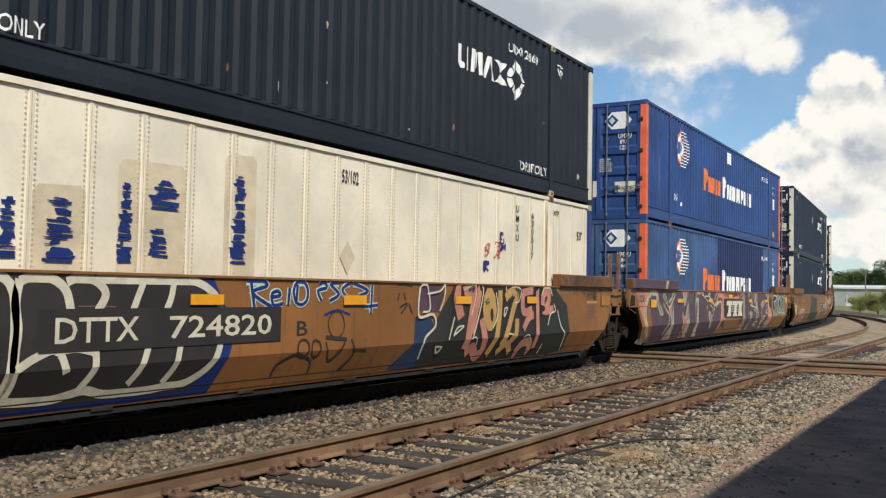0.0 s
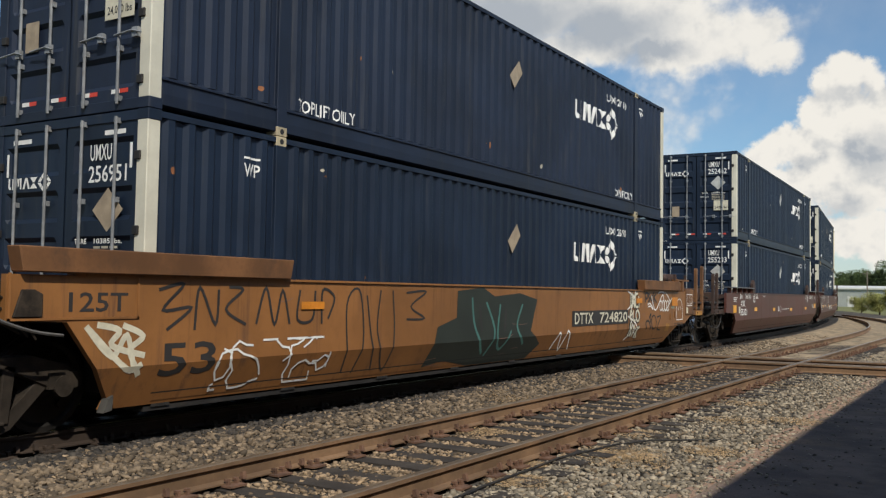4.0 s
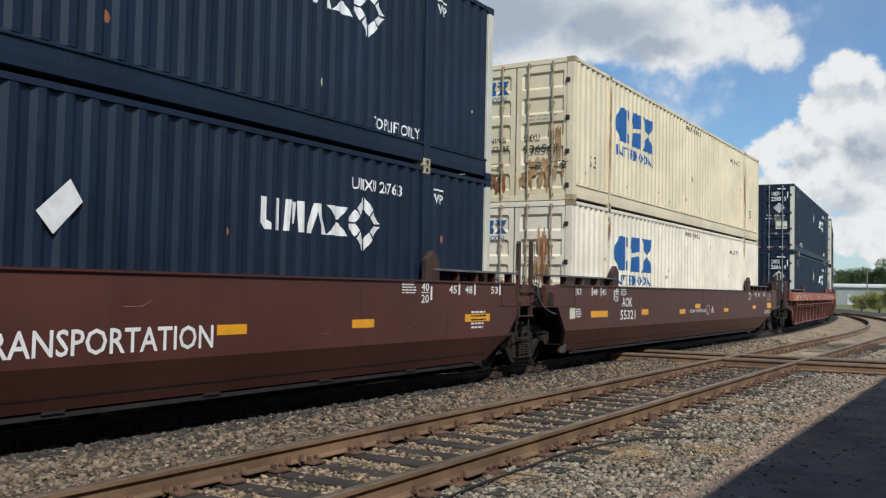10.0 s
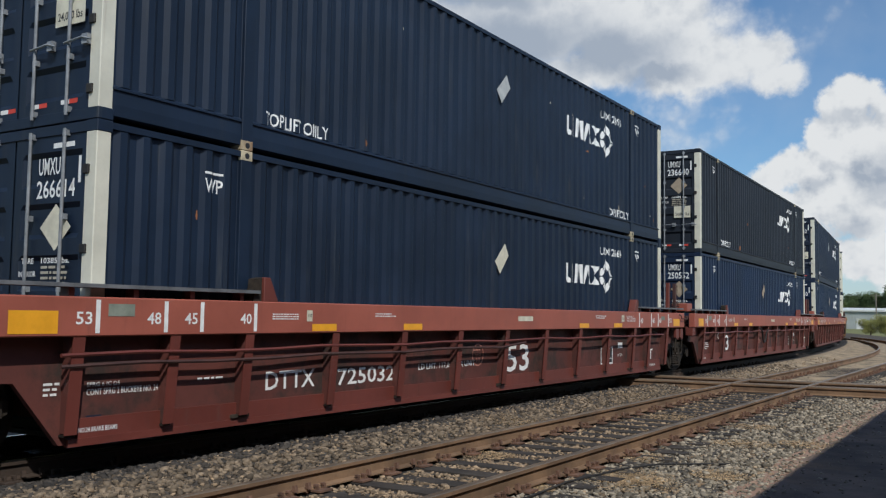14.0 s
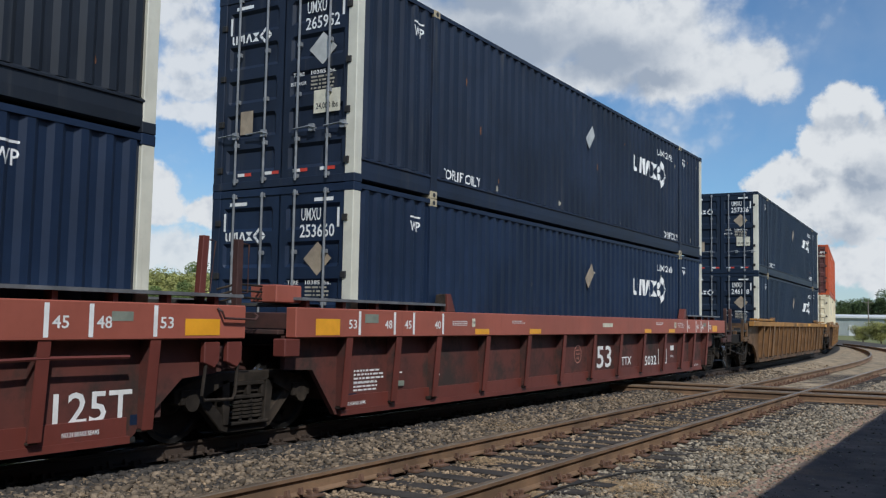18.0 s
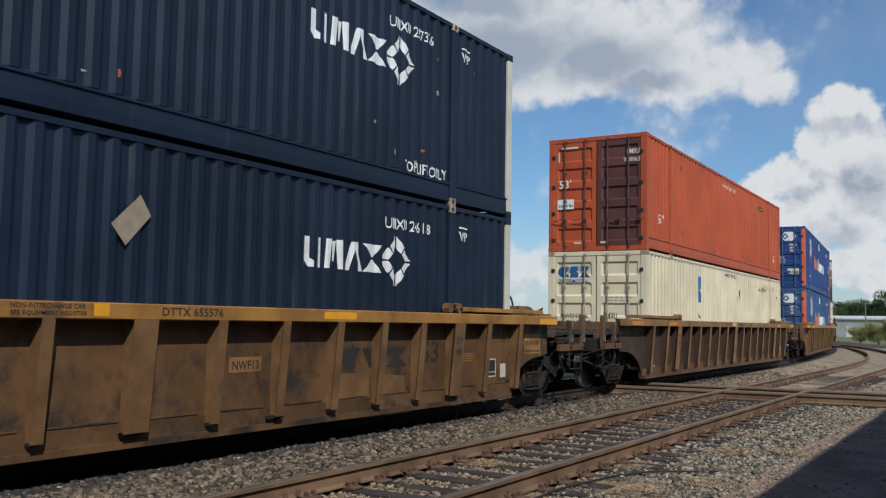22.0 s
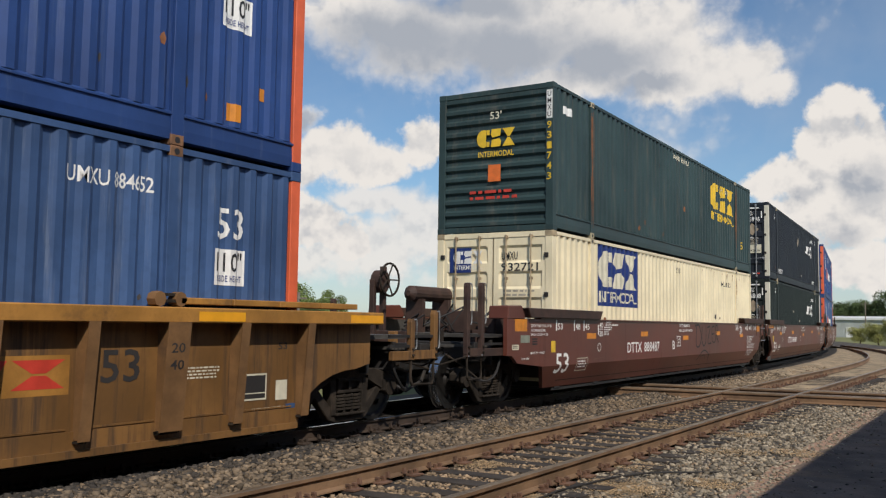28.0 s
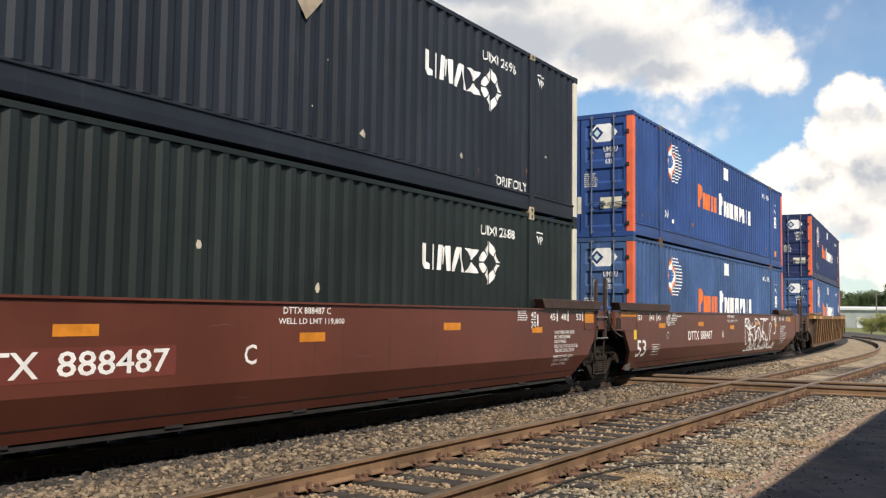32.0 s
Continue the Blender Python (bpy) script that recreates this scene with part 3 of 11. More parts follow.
def decal(name, shape, mat, parent, wall, label="", eps=0.003, key=None):
    """Paint or sheet on a wall. wall: 'ribbed' (corrugated side), ('side', x), ('end', y) or ('sloped', function of z)."""
    def build():
        pts, faces = shape[:2]
        lift = {}
        if len(shape) > 2:
            lift = {i: k * 0.0004 for f, k in zip(faces, shape[2]) for i in f}
        bm = B()
        vs = [bm.verts.new((p[0], p[1], lift.get(i, 0.0))) for i, p in enumerate(pts)]
        for f in faces:
            try:
                bm.faces.new([vs[i] for i in f])
            except ValueError:
                pass
        us = [p[0] for p in pts]
        if wall == "ribbed":
            for y in corr_breaks(min(us), max(us)):
                bmesh.ops.bisect_plane(bm, geom=bm.verts[:] + bm.edges[:] + bm.faces[:], plane_co=(y, 0, 0), plane_no=(1, 0, 0))
        elif wall[0] == "sloped":
            bmesh.ops.bisect_plane(bm, geom=bm.verts[:] + bm.edges[:] + bm.faces[:], plane_co=(0, wall[2], 0), plane_no=(0, 1, 0))
        for v in bm.verts:
            u, w, e = v.co.x, v.co.y, eps + v.co.z
            if wall == "ribbed":
                v.co = (corr_x(u) + e, u, w)
            elif wall[0] == "side":
                v.co = (wall[1] + e, u, w)
            elif wall[0] == "sloped":
                v.co = (wall[1](w) + e, u, w)
            else:
                v.co = (u, wall[1] - e, w)
        me = bpy.data.meshes.new(name)
        bm.to_mesh(me)
        bm.free()
        me.materials.append(mat)
        return me
    me = cached(key, build) if key else build()
    return part(name, me, mat, parent, label)


def side_panel_mesh(body):
    bm = B()
    ys = [-HALF + 0.08] + corr_breaks(-HALF + 0.08, HALF - 0.08) + [HALF - 0.08]
    rows = [[bm.verts.new((corr_x(y), y, z)) for y in ys] for z in (0.355, CH - 0.05)]
    for i in range(len(ys) - 1):
        bm.faces.new((rows[0][i], rows[0][i + 1], rows[1][i + 1], rows[1][i]))
    back = [bm.verts.new((CW - 0.07, y, z)) for y in (ys[0], ys[-1]) for z in (0.355, CH - 0.05)]
    bm.faces.new((back[0], back[1], back[3], back[2]))
    return mesh_of(bm, "side_panel", body)


def smooth_panel_mesh(body):
    return mesh_of(boxes((CW - 0.06, CW - 0.030, -HALF + 0.08, HALF - 0.08, 0.22, CH - 0.05)), "side_panel", body)


def door_mesh(body, side):
    """One door leaf: a slab with five pressed recesses."""
    bm = B()
    x0, x1 = (0.012, 1.165)
    zs = [0.12]
    prof = [(0.12, 0.0)]
    for k in range(5):
        a = 0.24 + k * 0.51
        prof += [(a, 0.0), (a + 0.05, 0.035), (a + 0.30, 0.035), (a + 0.35, 0.0)]
    prof.append((CH - 0.11, 0.0))
    xs = [(x0, 0), (x0 + 0.11, 0), (x0 + 0.15, 1), (x1 - 0.14, 1), (x1 - 0.10, 0), (x1, 0)]
    s = -1 if side < 0 else 1
    grid = [[bm.verts.new((s * x, -HALF + 0.02 + f * d, z)) for z, d in prof] for x, f in xs]
    for i in range(len(xs) - 1):
        for j in range(len(prof) - 1):
            bm.faces.new((grid[i][j], grid[i + 1][j], grid[i + 1][j + 1], grid[i][j + 1]))
    box(bm, *sorted((s * x0, s * x1)), -HALF + 0.065, -HALF + 0.09, 0.12, CH - 0.11)
    return mesh_of(bm, "door", body)


def front_wall_mesh(body):
    """The end without doors: horizontal pressings."""
    bm = B()
    prof, z = [(0.14, 0.0)], 0.2
    while z < CH - 0.3:
        prof += [(z, 0.0), (z + 0.05, 0.045), (z + 0.12, 0.045), (z + 0.17, 0.0)]
        z += 0.232
    prof.append((CH - 0.12, 0.0))
    rows = [[bm.verts.new((x, -HALF + 0.015 + d, z)) for z, d in prof] for x in (-1.15, 1.15)]
    for j in range(len(prof) - 1):
        bm.faces.new((rows[0][j], rows[1][j], rows[1][j + 1], rows[0][j + 1]))
    box(bm, -1.15, 1.15, -HALF + 0.065, -HALF + 0.09, 0.14, CH - 0.12)
    return mesh_of(bm, "front_wall", body)


def rod_mesh(mat=GALV):
    bm = B()
    bar(bm, (0, 0, 0.07), (0, 0, CH - 0.06), 0.017, 8)
    for z in (0.10, 0.62, 1.25, 1.95, CH - 0.13):
        box(bm, -0.035, 0.035, 0.0, 0.045, z, z + 0.055)
    return mesh_of(bm, "lock_rod", mat)


def handle_mesh(mat=GALV):
    bm = B()
    pipe(bm, [(0, -0.01, 0), (0.30, -0.03, 0.015), (0.42, -0.02, -0.02)], 0.012)
    box(bm, 0.28, 0.36, -0.02, 0.03, -0.05, 0.05)
    return mesh_of(bm, "door_handle", mat)


def container(name, label, body, post=None, casting=RUSTY, front="door", back="wall", panel="ribbed", group="", rods=GALV, door2=None, rail=None):
    """An empty with the shell's parts. Its origin is the middle of its underside."""
    root = tagged(new(name), label, "container", group)
    post, rail, bn = post or body, rail or body, body.name
    corner = RUST_CORNER if body in (CREAM, WHITE_BOX, CREAM_LIGHT) else body
    pm = cached(("panel", panel, bn), lambda: side_panel_mesh(body) if panel == "ribbed" else smooth_panel_mesh(body))
    for s in (0, 180):
        p = part("side_panel", pm, body, root)
        p.rotation_euler[2] = radians(s)

    def brail():
        bm = B()
        prism(bm, [(CW - 0.05, 0.37), (CW, 0.335), (CW, 0.315), (CW - 0.02, 0.305), (CW - 0.012, 0.17), (CW - 0.016, 0.06), (CW - 0.16, 0.055), (CW - 0.16, 0.37)], "y", -HALF + 0.15, HALF - 0.15)
        return mesh_of(bm, "bottom_rail", rail)

    def trail():
        return mesh_of(boxes((CW - 0.075, CW - 0.002, -HALF + 0.15, HALF - 0.15, CH - 0.075, CH - 0.012)), "top_rail", rail)

    def cpost():
        bm = boxes((CW - 0.16, CW, -HALF + 0.004, -HALF + 0.165, 0.11, CH - 0.11))
        return mesh_of(bm, "corner_post", post, 0.008)

    def mpost():
        bm = boxes((CW - 0.08, CW + 0.003, -0.085, 0.085, 0.02, CH - 0.02))
        return mesh_of(bm, "lift_post", body, 0.006)

    def cast():
        bm = boxes((CW - 0.17, CW + 0.006, -0.089, 0.089, 0, 0.116))
        return mesh_of(bm, "corner_casting", casting, 0.008)

    def slot():
        bm = B()
        prism(bm, [(0.04 * math.cos(i * math.tau / 10) * 0.9, 0.058 + 0.034 * math.sin(i * math.tau / 10)) for i in range(10)], "x", CW + 0.004, CW + 0.009)
        return mesh_of(bm, "slot", INK_BLACK)
    brm, trm = cached(("brail", rail.name), brail), cached(("trail", rail.name), trail)
    cpm, mpm = cached(("cpost", post.name), cpost), cached(("mpost", bn), mpost)
    cam_, sm = cached(("cast", casting.name), cast), cached(("slot",), slot)
    for s in (0, 180):
        for nm, me in (("bottom_rail", brm), ("top_rail", trm)):
            part(nm, me, None, root).rotation_euler[2] = radians(s)
    for s in (0, 180):
        a = part("corner_post", cpm, None, root)
        a.rotation_euler[2] = radians(s)
        b = part("corner_post", cpm if s == 0 else cached(("cpost", bn), lambda: mesh_of(boxes((CW - 0.16, CW, -HALF + 0.004, -HALF + 0.165, 0.11, CH - 0.11)), "corner_post", body, 0.008)), None, root)
        b.rotation_euler[2] = radians(s)
        b.location = (0, (HALF * 2 - 0.169) * (1 if s == 0 else -1), 0)
        for y in (-6.095, 6.095):
            o = part("lift_post", mpm, None, root)
            o.rotation_euler[2], o.location[1] = radians(s), y
            c = part("corner_casting", cam_, None, root)
            c.rotation_euler[2], c.location = radians(s), (0, y, CH - 0.118)
            q = part("slot", sm, None, c)
            if s == 0:
                c = part("corner_casting", cam_, None, root)
                c.location = (0, y, 0.001)
                part("slot", sm, None, c)
        for y in (-HALF + 0.09, HALF - 0.09):
            for z in (0.001, CH - 0.117):
                c = part("corner_casting", cached(("ccast", corner.name), lambda: mesh_of(boxes((CW - 0.17, CW + 0.006, -0.089, 0.089, 0, 0.116)), "corner_casting", corner, 0.008)), None, root)
                c.rotation_euler[2], c.location = radians(s), (0, y, z)
    part("roof", cached(("roof",), lambda: mesh_of(boxes((-CW + 0.03, CW - 0.03, -HALF + 0.1, HALF - 0.1, CH - 0.04, CH - 0.006)), "roof", ROOF)), None, root)
    part("floor", cached(("floor",), lambda: mesh_of(boxes((-CW + 0.2, CW - 0.2, -HALF + 0.1, HALF - 0.1, 0.13, 0.18)), "floor", BLACK)), None, root)
    for s in (0, 180):
        part("end_header", cached(("ehead", bn), lambda: mesh_of(boxes((-CW + 0.16, CW - 0.16, -HALF + 0.006, -HALF + 0.12, CH - 0.112, CH - 0.008)), "end_header", body, 0.005)), None, root).rotation_euler[2] = radians(s)
        part("end_sill", cached(("esill", bn), lambda: mesh_of(boxes((-CW + 0.16, CW - 0.16, -HALF + 0.006, -HALF + 0.12, 0.006, 0.118)), "end_sill", body, 0.005)), None, root).rotation_euler[2] = radians(s)
    # near end
    if front == "door":
        for s, mat in ((-1, body), (1, door2 or body)):
            d = part("door", cached(("door", s, mat.name), lambda: door_mesh(mat, s)), None, root)
            for x in (0.30, 0.84):
                r = part("lock_rod", cached(("rod", rods.name), lambda: rod_mesh(rods)), None, d)
                r.location = (s * x, -HALF - 0.022, 0)
                h = part("door_handle", cached(("handle", rods.name), lambda: handle_mesh(rods)), None, d)
                h.location = (s * x - (0.05 if s > 0 else 0.33), -HALF - 0.03, 0.78)
            for z in (0.30, 0.98, 1.66, 2.42):
                g = part("hinge", cached(("hinge",), lambda: mesh_of(boxes((0, 0.085, -HALF - 0.018, -HALF + 0.03, -0.045, 0.045)), "hinge", BLACK, 0.006)), None, d)
                g.location = (1.12 if s > 0 else -1.205, 0, z)
    else:
        part("front_wall", cached(("fwall", bn), lambda: front_wall_mesh(body)), None, root)
    w = part("front_wall", cached(("fwall", bn), lambda: front_wall_mesh(body)), None, root)
    w.rotation_euler[2] = math.pi
    return root


def near(s):
    return s - HALF


def navy_marks(root, number, top, logo=INK_WHITE, placard=PLACARD, side_placard=True, drop=0.0):
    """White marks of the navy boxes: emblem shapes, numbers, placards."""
    def emblem(u, v, k):
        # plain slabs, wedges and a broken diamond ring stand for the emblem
        h = 0.19 * k
        out = [[(u, v + h), (u, v - h * 0.6), (u + 0.07 * k, v - h), (u + 0.15 * k, v - h), (u + 0.15 * k, v - h * 0.6), (u + 0.09 * k, v - h * 0.4), (u + 0.09 * k, v + h)], [(u + 0.22 * k, v + h), (u + 0.22 * k, v - h), (u + 0.31 * k, v - h), (u + 0.31 * k, v + h)]]
        out += [[(u + 0.38 * k, v - h), (u + 0.46 * k, v - h), (u + 0.50 * k, v + h), (u + 0.40 * k, v + h)], [(u + 0.50 * k, v + h * 0.9), (u + 0.53 * k, v - h * 0.5), (u + 0.58 * k, v - h * 0.5), (u + 0.62 * k, v + h * 0.9)], [(u + 0.66 * k, v - h), (u + 0.74 * k, v - h), (u + 0.73 * k, v + h), (u + 0.63 * k, v + h)]]
        out.append([(u + 0.80 * k, v - h), (u + 0.91 * k, v - h), (u + 0.99 * k, v + h * 0.5), (u + 1.10 * k, v - h), (u + 1.20 * k, v - h), (u + 1.05 * k, v + h), (u + 0.94 * k, v + h)])
        out += [[(u + 1.20 * k, v - h), (u + 1.60 * k, v - h), (u + 1.44 * k, v - 0.02 * k), (u + 1.36 * k, v - 0.02 * k)], [(u + 1.20 * k, v + h), (u + 1.36 * k, v + 0.02 * k), (u + 1.44 * k, v + 0.02 * k), (u + 1.60 * k, v + h)]]
        cu, ro, ri = u + k * 1.98, 0.38 * k, 0.21 * k
        cs = [(1, 0), (0, 1), (-1, 0), (0, -1)]
        for i in range(4):
            a, b = cs[i], cs[(i + 1) % 4]
            for t0, t1 in ((0.05, 0.47), (0.53, 0.95)):
                q = []
                for t, r in ((t0, ro), (t1, ro), (t1, ri), (t0, ri)):
                    q.append((cu + r * (a[0] * (1 - t) + b[0] * t), v + r * (a[1] * (1 - t) + b[1] * t)))
                out.append(q)
        return poly_shape(*out)
    decal("emblem", emblem(near(10.70), 1.93, 1.0), logo, root, "ribbed", "white geometric emblem", key=("nv_side", logo.name))
    decal("emblem", emblem(-1.02, 2.22, 0.33), INK_WHITE, root, ("end", -HALF + 0.02), key=("nv_end",))
    decal("serial_number", word_shape("UMXU " + number, near(12.42), near(13.58), 2.38, 2.54), INK_WHITE, root, "ribbed")
    decal("serial_number", word_shape("UMXU", 0.40, 0.74, 2.40, 2.57), INK_WHITE, root, ("end", -HALF + 0.02), key=("nv_w",))
    decal("serial_number", word_shape(number, 0.38, 0.98, 2.17, 2.35), INK_WHITE, root, ("end", -HALF + 0.02))
    for s in (1.38, 14.42):
        decal("stencil", word_shape("WP", near(s), near(s + 0.27), 2.36, 2.51), INK_WHITE, root, "ribbed", key=("wp", s))
        decal("stencil_bar", poly_shape(rect(near(s), near(s + 0.27), 2.56, 2.585)), INK_WHITE, root, "ribbed", key=("wpbar", s))
    if side_placard:
        decal("placard", poly_shape([(near(7.80), 1.98 - drop), (near(7.98), 1.78 - drop), (near(8.28), 2.10 - drop), (near(8.14), 2.30 - drop)]), placard, root, ("side", CW - 0.008), "diamond-shaped metal placard holder", key=("plac", placard.name, drop))
    decal("placard", poly_shape(diamond(0.70, 1.88, 0.24, 0.23)), placard, root, ("end", -HALF + 0.02), "diamond-shaped placard", key=("plac_e", placard.name))
    for i, r in enumerate(((-0.95, -0.62, 2.66, 2.71), (-1.06, -1.02, 2.3, 2.56), (0.62, 0.95, 2.66, 2.71), (1.02, 1.06, 2.3, 2.56))):
        decal("reflector", poly_shape(rect(*r)), INK_WHITE, root, ("end", -HALF + 0.02), key=("refl", i))
    for w, x0, x1, z in (("TARE", 0.18, 0.38, 1.53), ("10385 lbs.", 0.50, 0.94, 1.53), ("INTERIOR", 0.14, 0.42, 1.40)):
        decal("weight_table", word_shape(w, x0, x1, z, z + 0.055), INK_WHITE, root, ("end", -HALF + 0.02), key=("wtab", w))
    decal("weight_table", bars_text(0.50, 0.94, 1.30, 1.51, 4, 5), GHOST_INK, root, ("end", -HALF + 0.02), key=("wtab2",))
    if top:
        for s in (2.28, 12.83):
            decal("stencil", word_shape("TOP LIFT ONLY", near(s), near(s + 1.13), 0.36, 0.52), INK_WHITE, root, "ribbed", key=("tlo", s))
        decal("rating_sheet", poly_shape(rect(0.56, 1.02, 0.98, 1.30)), INK_CREAM, root, ("end", -HALF + 0.02), "cream rating label", key=("rate",))
        decal("stencil", word_shape("24,000 lbs", 0.60, 0.98, 1.02, 1.12), INK_BLACK, root, ("end", -HALF + 0.018), key=("ratew",))
        decal("document_box", poly_shape(rect(-0.80, -0.56, 0.80, 1.14)), PLACARD_TAN, root, ("end", -HALF + 0.02), "faded tan document sheet", key=("doc",))
        for x in (-0.82, -0.30, 0.22, 0.70):
            decal("reflector", poly_shape(rect(x, x + 0.13, 0.19, 0.235)), INK_WHITE, root, ("end", -HALF + 0.02), key=("rw1", x))
            decal("reflector", poly_shape(rect(x + 0.13, x + 0.26, 0.19, 0.235)), INK_RED, root, ("end", -HALF + 0.02), key=("rw2", x))


ROD_TAN = material("rust_speckled_cream_rod", (0.36, 0.28, 0.18), 0.6, vary=0.4, scale=8.0, grime=(0.16, 0.07, 0.03), grime_amount=0.4)
ROD_BROWN = material("rust_brown_rod", (0.085, 0.045, 0.032), 0.6, vary=0.35, scale=6.0)
ROD_BLUE = material("dull_blue_rod", (0.10, 0.12, 0.16), 0.55, vary=0.3, scale=6.0)
RUST_STAIN = material("rust_stain", (0.26, 0.10, 0.04), 0.8, vary=0.4, scale=5.0)
RUST_STAIN2 = material("thin_rust_stain", (0.42, 0.25, 0.12), 0.8, vary=0.4, scale=5.0)
CASTING = material("chipped_cream_casting", (0.45, 0.38, 0.25), 0.7, vary=0.3, scale=6.0, grime=(0.20, 0.09, 0.04), grime_amount=0.4)


def navy_box(number, top, body=NAVY, placard=PLACARD, mark=True, look_="dark navy corrugated steel container with white end posts and white emblem", drop=0.0):
    c = container("container", look_, body, POST_WHITE, casting=CASTING, group="navy boxes")
    navy_marks(c, number, top, placard=placard, side_placard=mark, drop=drop)
    scuffs(c, 12, int(number), (RUST_STAIN, GHOST_INK))
    return c


def stripe_mark(u, v, r):
    """Speed stripes that trail from the emblem."""
    out = []
    for i in range(12):
        z = v - r + (i + 0.5) * 2 * r / 12
        c = math.sqrt(max(0.05, 1 - ((z - v) / r) ** 2))
        out.append(rect(u + 0.42 * r * c, u + r * (0.5 + 1.25 * c), z - r * 0.028, z + r * 0.028))
    return poly_shape(*out)


def blocks_word(u0, u1, v0, v1, cells):
    """A brand name as plain upright shapes of its size: one slab, notch or wedge a letter."""
    out, w = [], (u1 - u0) / len(cells)
    for i, c in enumerate(cells):
        a, b = u0 + i * w + w * 0.10, u0 + (i + 1) * w - w * 0.06
        t = v1 if c.isupper() else v0 + (v1 - v0) * 0.72
        m, th = (a + b) / 2, (b - a) * 0.34
        k = c.lower()
        if k == "i":
            out.append(rect(m - th / 2, m + th / 2, v0, t))
        elif k == "a":
            out.append([(a, v0), (b, v0), (m + th * 0.4, t), (m - th * 0.4, t)])
        elif k == "l":
            out.append([(a, v0), (b, v0), (a + th, t), (a, t)])
        elif k == "t":
            out.append([(m - th * 0.6, v0), (m + th * 0.6, v0), (b, t), (a, t)])
        elif k == "n":
            out += [rect(a, a + th * 1.2, v0, t), rect(b - th * 1.2, b, v0, t)]
        else:
            out.append([(a, v0), (a + th * 1.3, v0), (b, v0 + (t - v0) * 0.55), (b, t - (t - v0) * 0.15), (b - th * 0.5, t), (a, t)])
    return poly_shape(*out)


def blue_box(number, top, body=BLUE, patch=False):
    c = container("container", "bright blue corrugated steel container with orange corner posts" if body is BLUE else "dark blue corrugated steel container with orange corner posts" if body is BLUE_DARK else "faded blue corrugated steel container with orange corner posts",
                  body, POST_ORANGE, group="blue boxes", rods=ROD_BLUE)
    if patch:
        decal("paint_patch", poly_shape(rect(near(6.80), near(13.17), 0.38, 2.80)), BLUE_DARK, c, "ribbed", "dark blue repainted patch", eps=0.0015)
    decal("emblem", stripe_mark(near(2.84), 2.10, 0.50), INK_WHITE, c, "ribbed", "white speed stripes", key=("globe",))
    for q, (ru, rv, ink) in enumerate(((0.35, 0.52, INK_ORANGE), (0.29, 0.43, INK_WHITE))):
        decal("emblem", poly_shape(diamond(near(2.84), 2.10, ru, rv)), ink, c, "ribbed", eps=0.0045 + 0.0015 * q, key=("gdia", q))
    decal("emblem", poly_shape([(near(2.68), 1.94), (near(2.80), 1.94), (near(2.80), 2.26), (near(2.68), 2.26)]), INK_BLUE, c, "ribbed", eps=0.0072, key=("gbar",))
    decal("emblem", poly_shape([(near(2.90) + 0.13 * math.cos(i * math.tau / 16), 2.13 + 0.17 * math.sin(i * math.tau / 16)) for i in range(16)]), INK_BLUE, c, "ribbed", "blue globe emblem", eps=0.0078, key=("gdisc",))
    for k, (u0, u1, v0, v1) in enumerate(((2.78, 3.02, 2.12, 2.135), (2.80, 3.00, 2.20, 2.212), (2.80, 3.00, 2.04, 2.052), (2.895, 2.91, 1.97, 2.29))):
        decal("emblem", poly_shape(rect(near(u0), near(u1), v0, v1)), INK_WHITE, c, "ribbed", eps=0.009, key=("gline", k))
    if top:
        decal("label_sheet", poly_shape(rect(near(2.90), near(3.04), 0.56, 0.66)), INK_WHITE, c, "ribbed", key=("bsp",))
        decal("stencil", word_shape("DA", near(2.36), near(2.60), 0.66, 0.86), INK_WHITE, c, "ribbed", key=("bda",))
    decal("emblem", blocks_word(near(5.2), near(7.2), 1.22, 1.86, "Ranin"), INK_ORANGE, c, "ribbed", "orange brand shapes", key=("bb1",))
    decal("emblem", blocks_word(near(7.4), near(11.2), 1.22, 1.86, "Rtanntrain"), INK_WHITE, c, "ribbed", "white brand shapes", key=("bb2",))
    if not patch:
        decal("label_sheet", poly_shape(rect(near(7.95), near(8.35), 2.34, 2.70)), INK_WHITE, c, "ribbed", key=("bbl",))
    decal("stencil", word_shape("53", near(14.8), near(15.22), 1.98, 2.33), INK_WHITE, c, "ribbed", key=("p53",))
    decal("label_sheet", poly_shape(rect(near(14.77), near(15.25), 1.47, 1.87)), INK_WHITE, c, "ribbed", key=("p110",))
    decal("stencil", word_shape('110"', near(14.80), near(15.21), 1.62, 1.84), INK_BLACK, c, "ribbed", eps=0.006, key=("p110w",))
    decal("stencil", word_shape("INSIDE HEIGHT", near(14.81), near(15.21), 1.51, 1.58), INK_DKBLUE, c, "ribbed", eps=0.006, key=("p110h",))
    decal("serial_number", word_shape("UMXU " + number, near(12.9), near(13.9), 2.36, 2.52), INK_WHITE, c, "ribbed")
    decal("reflector", poly_shape(rect(near(14.9), near(15.1), 0.42, 0.62)), OLD_ORANGE, c, "ribbed", key=("por",))
    decal("reflector", poly_shape(rect(near(15.4), near(15.5), 0.75, 0.90)), OLD_ORANGE, c, "ribbed", key=("por2",))
    scuffs(c, 14, int(number), (RUST_STAIN, SCUFF))
    for s in (-1, 1):
        x = -0.60 if s < 0 else 0.52
        decal("emblem", poly_shape([(x - 0.30, 2.43), (x - 0.12, 2.22), (x + 0.22, 2.22), (x + 0.40, 2.43), (x + 0.22, 2.64), (x - 0.12, 2.64)]), INK_WHITE, c, ("end", -HALF + 0.02), "white arrow-shaped emblem", key=("arrow", s))
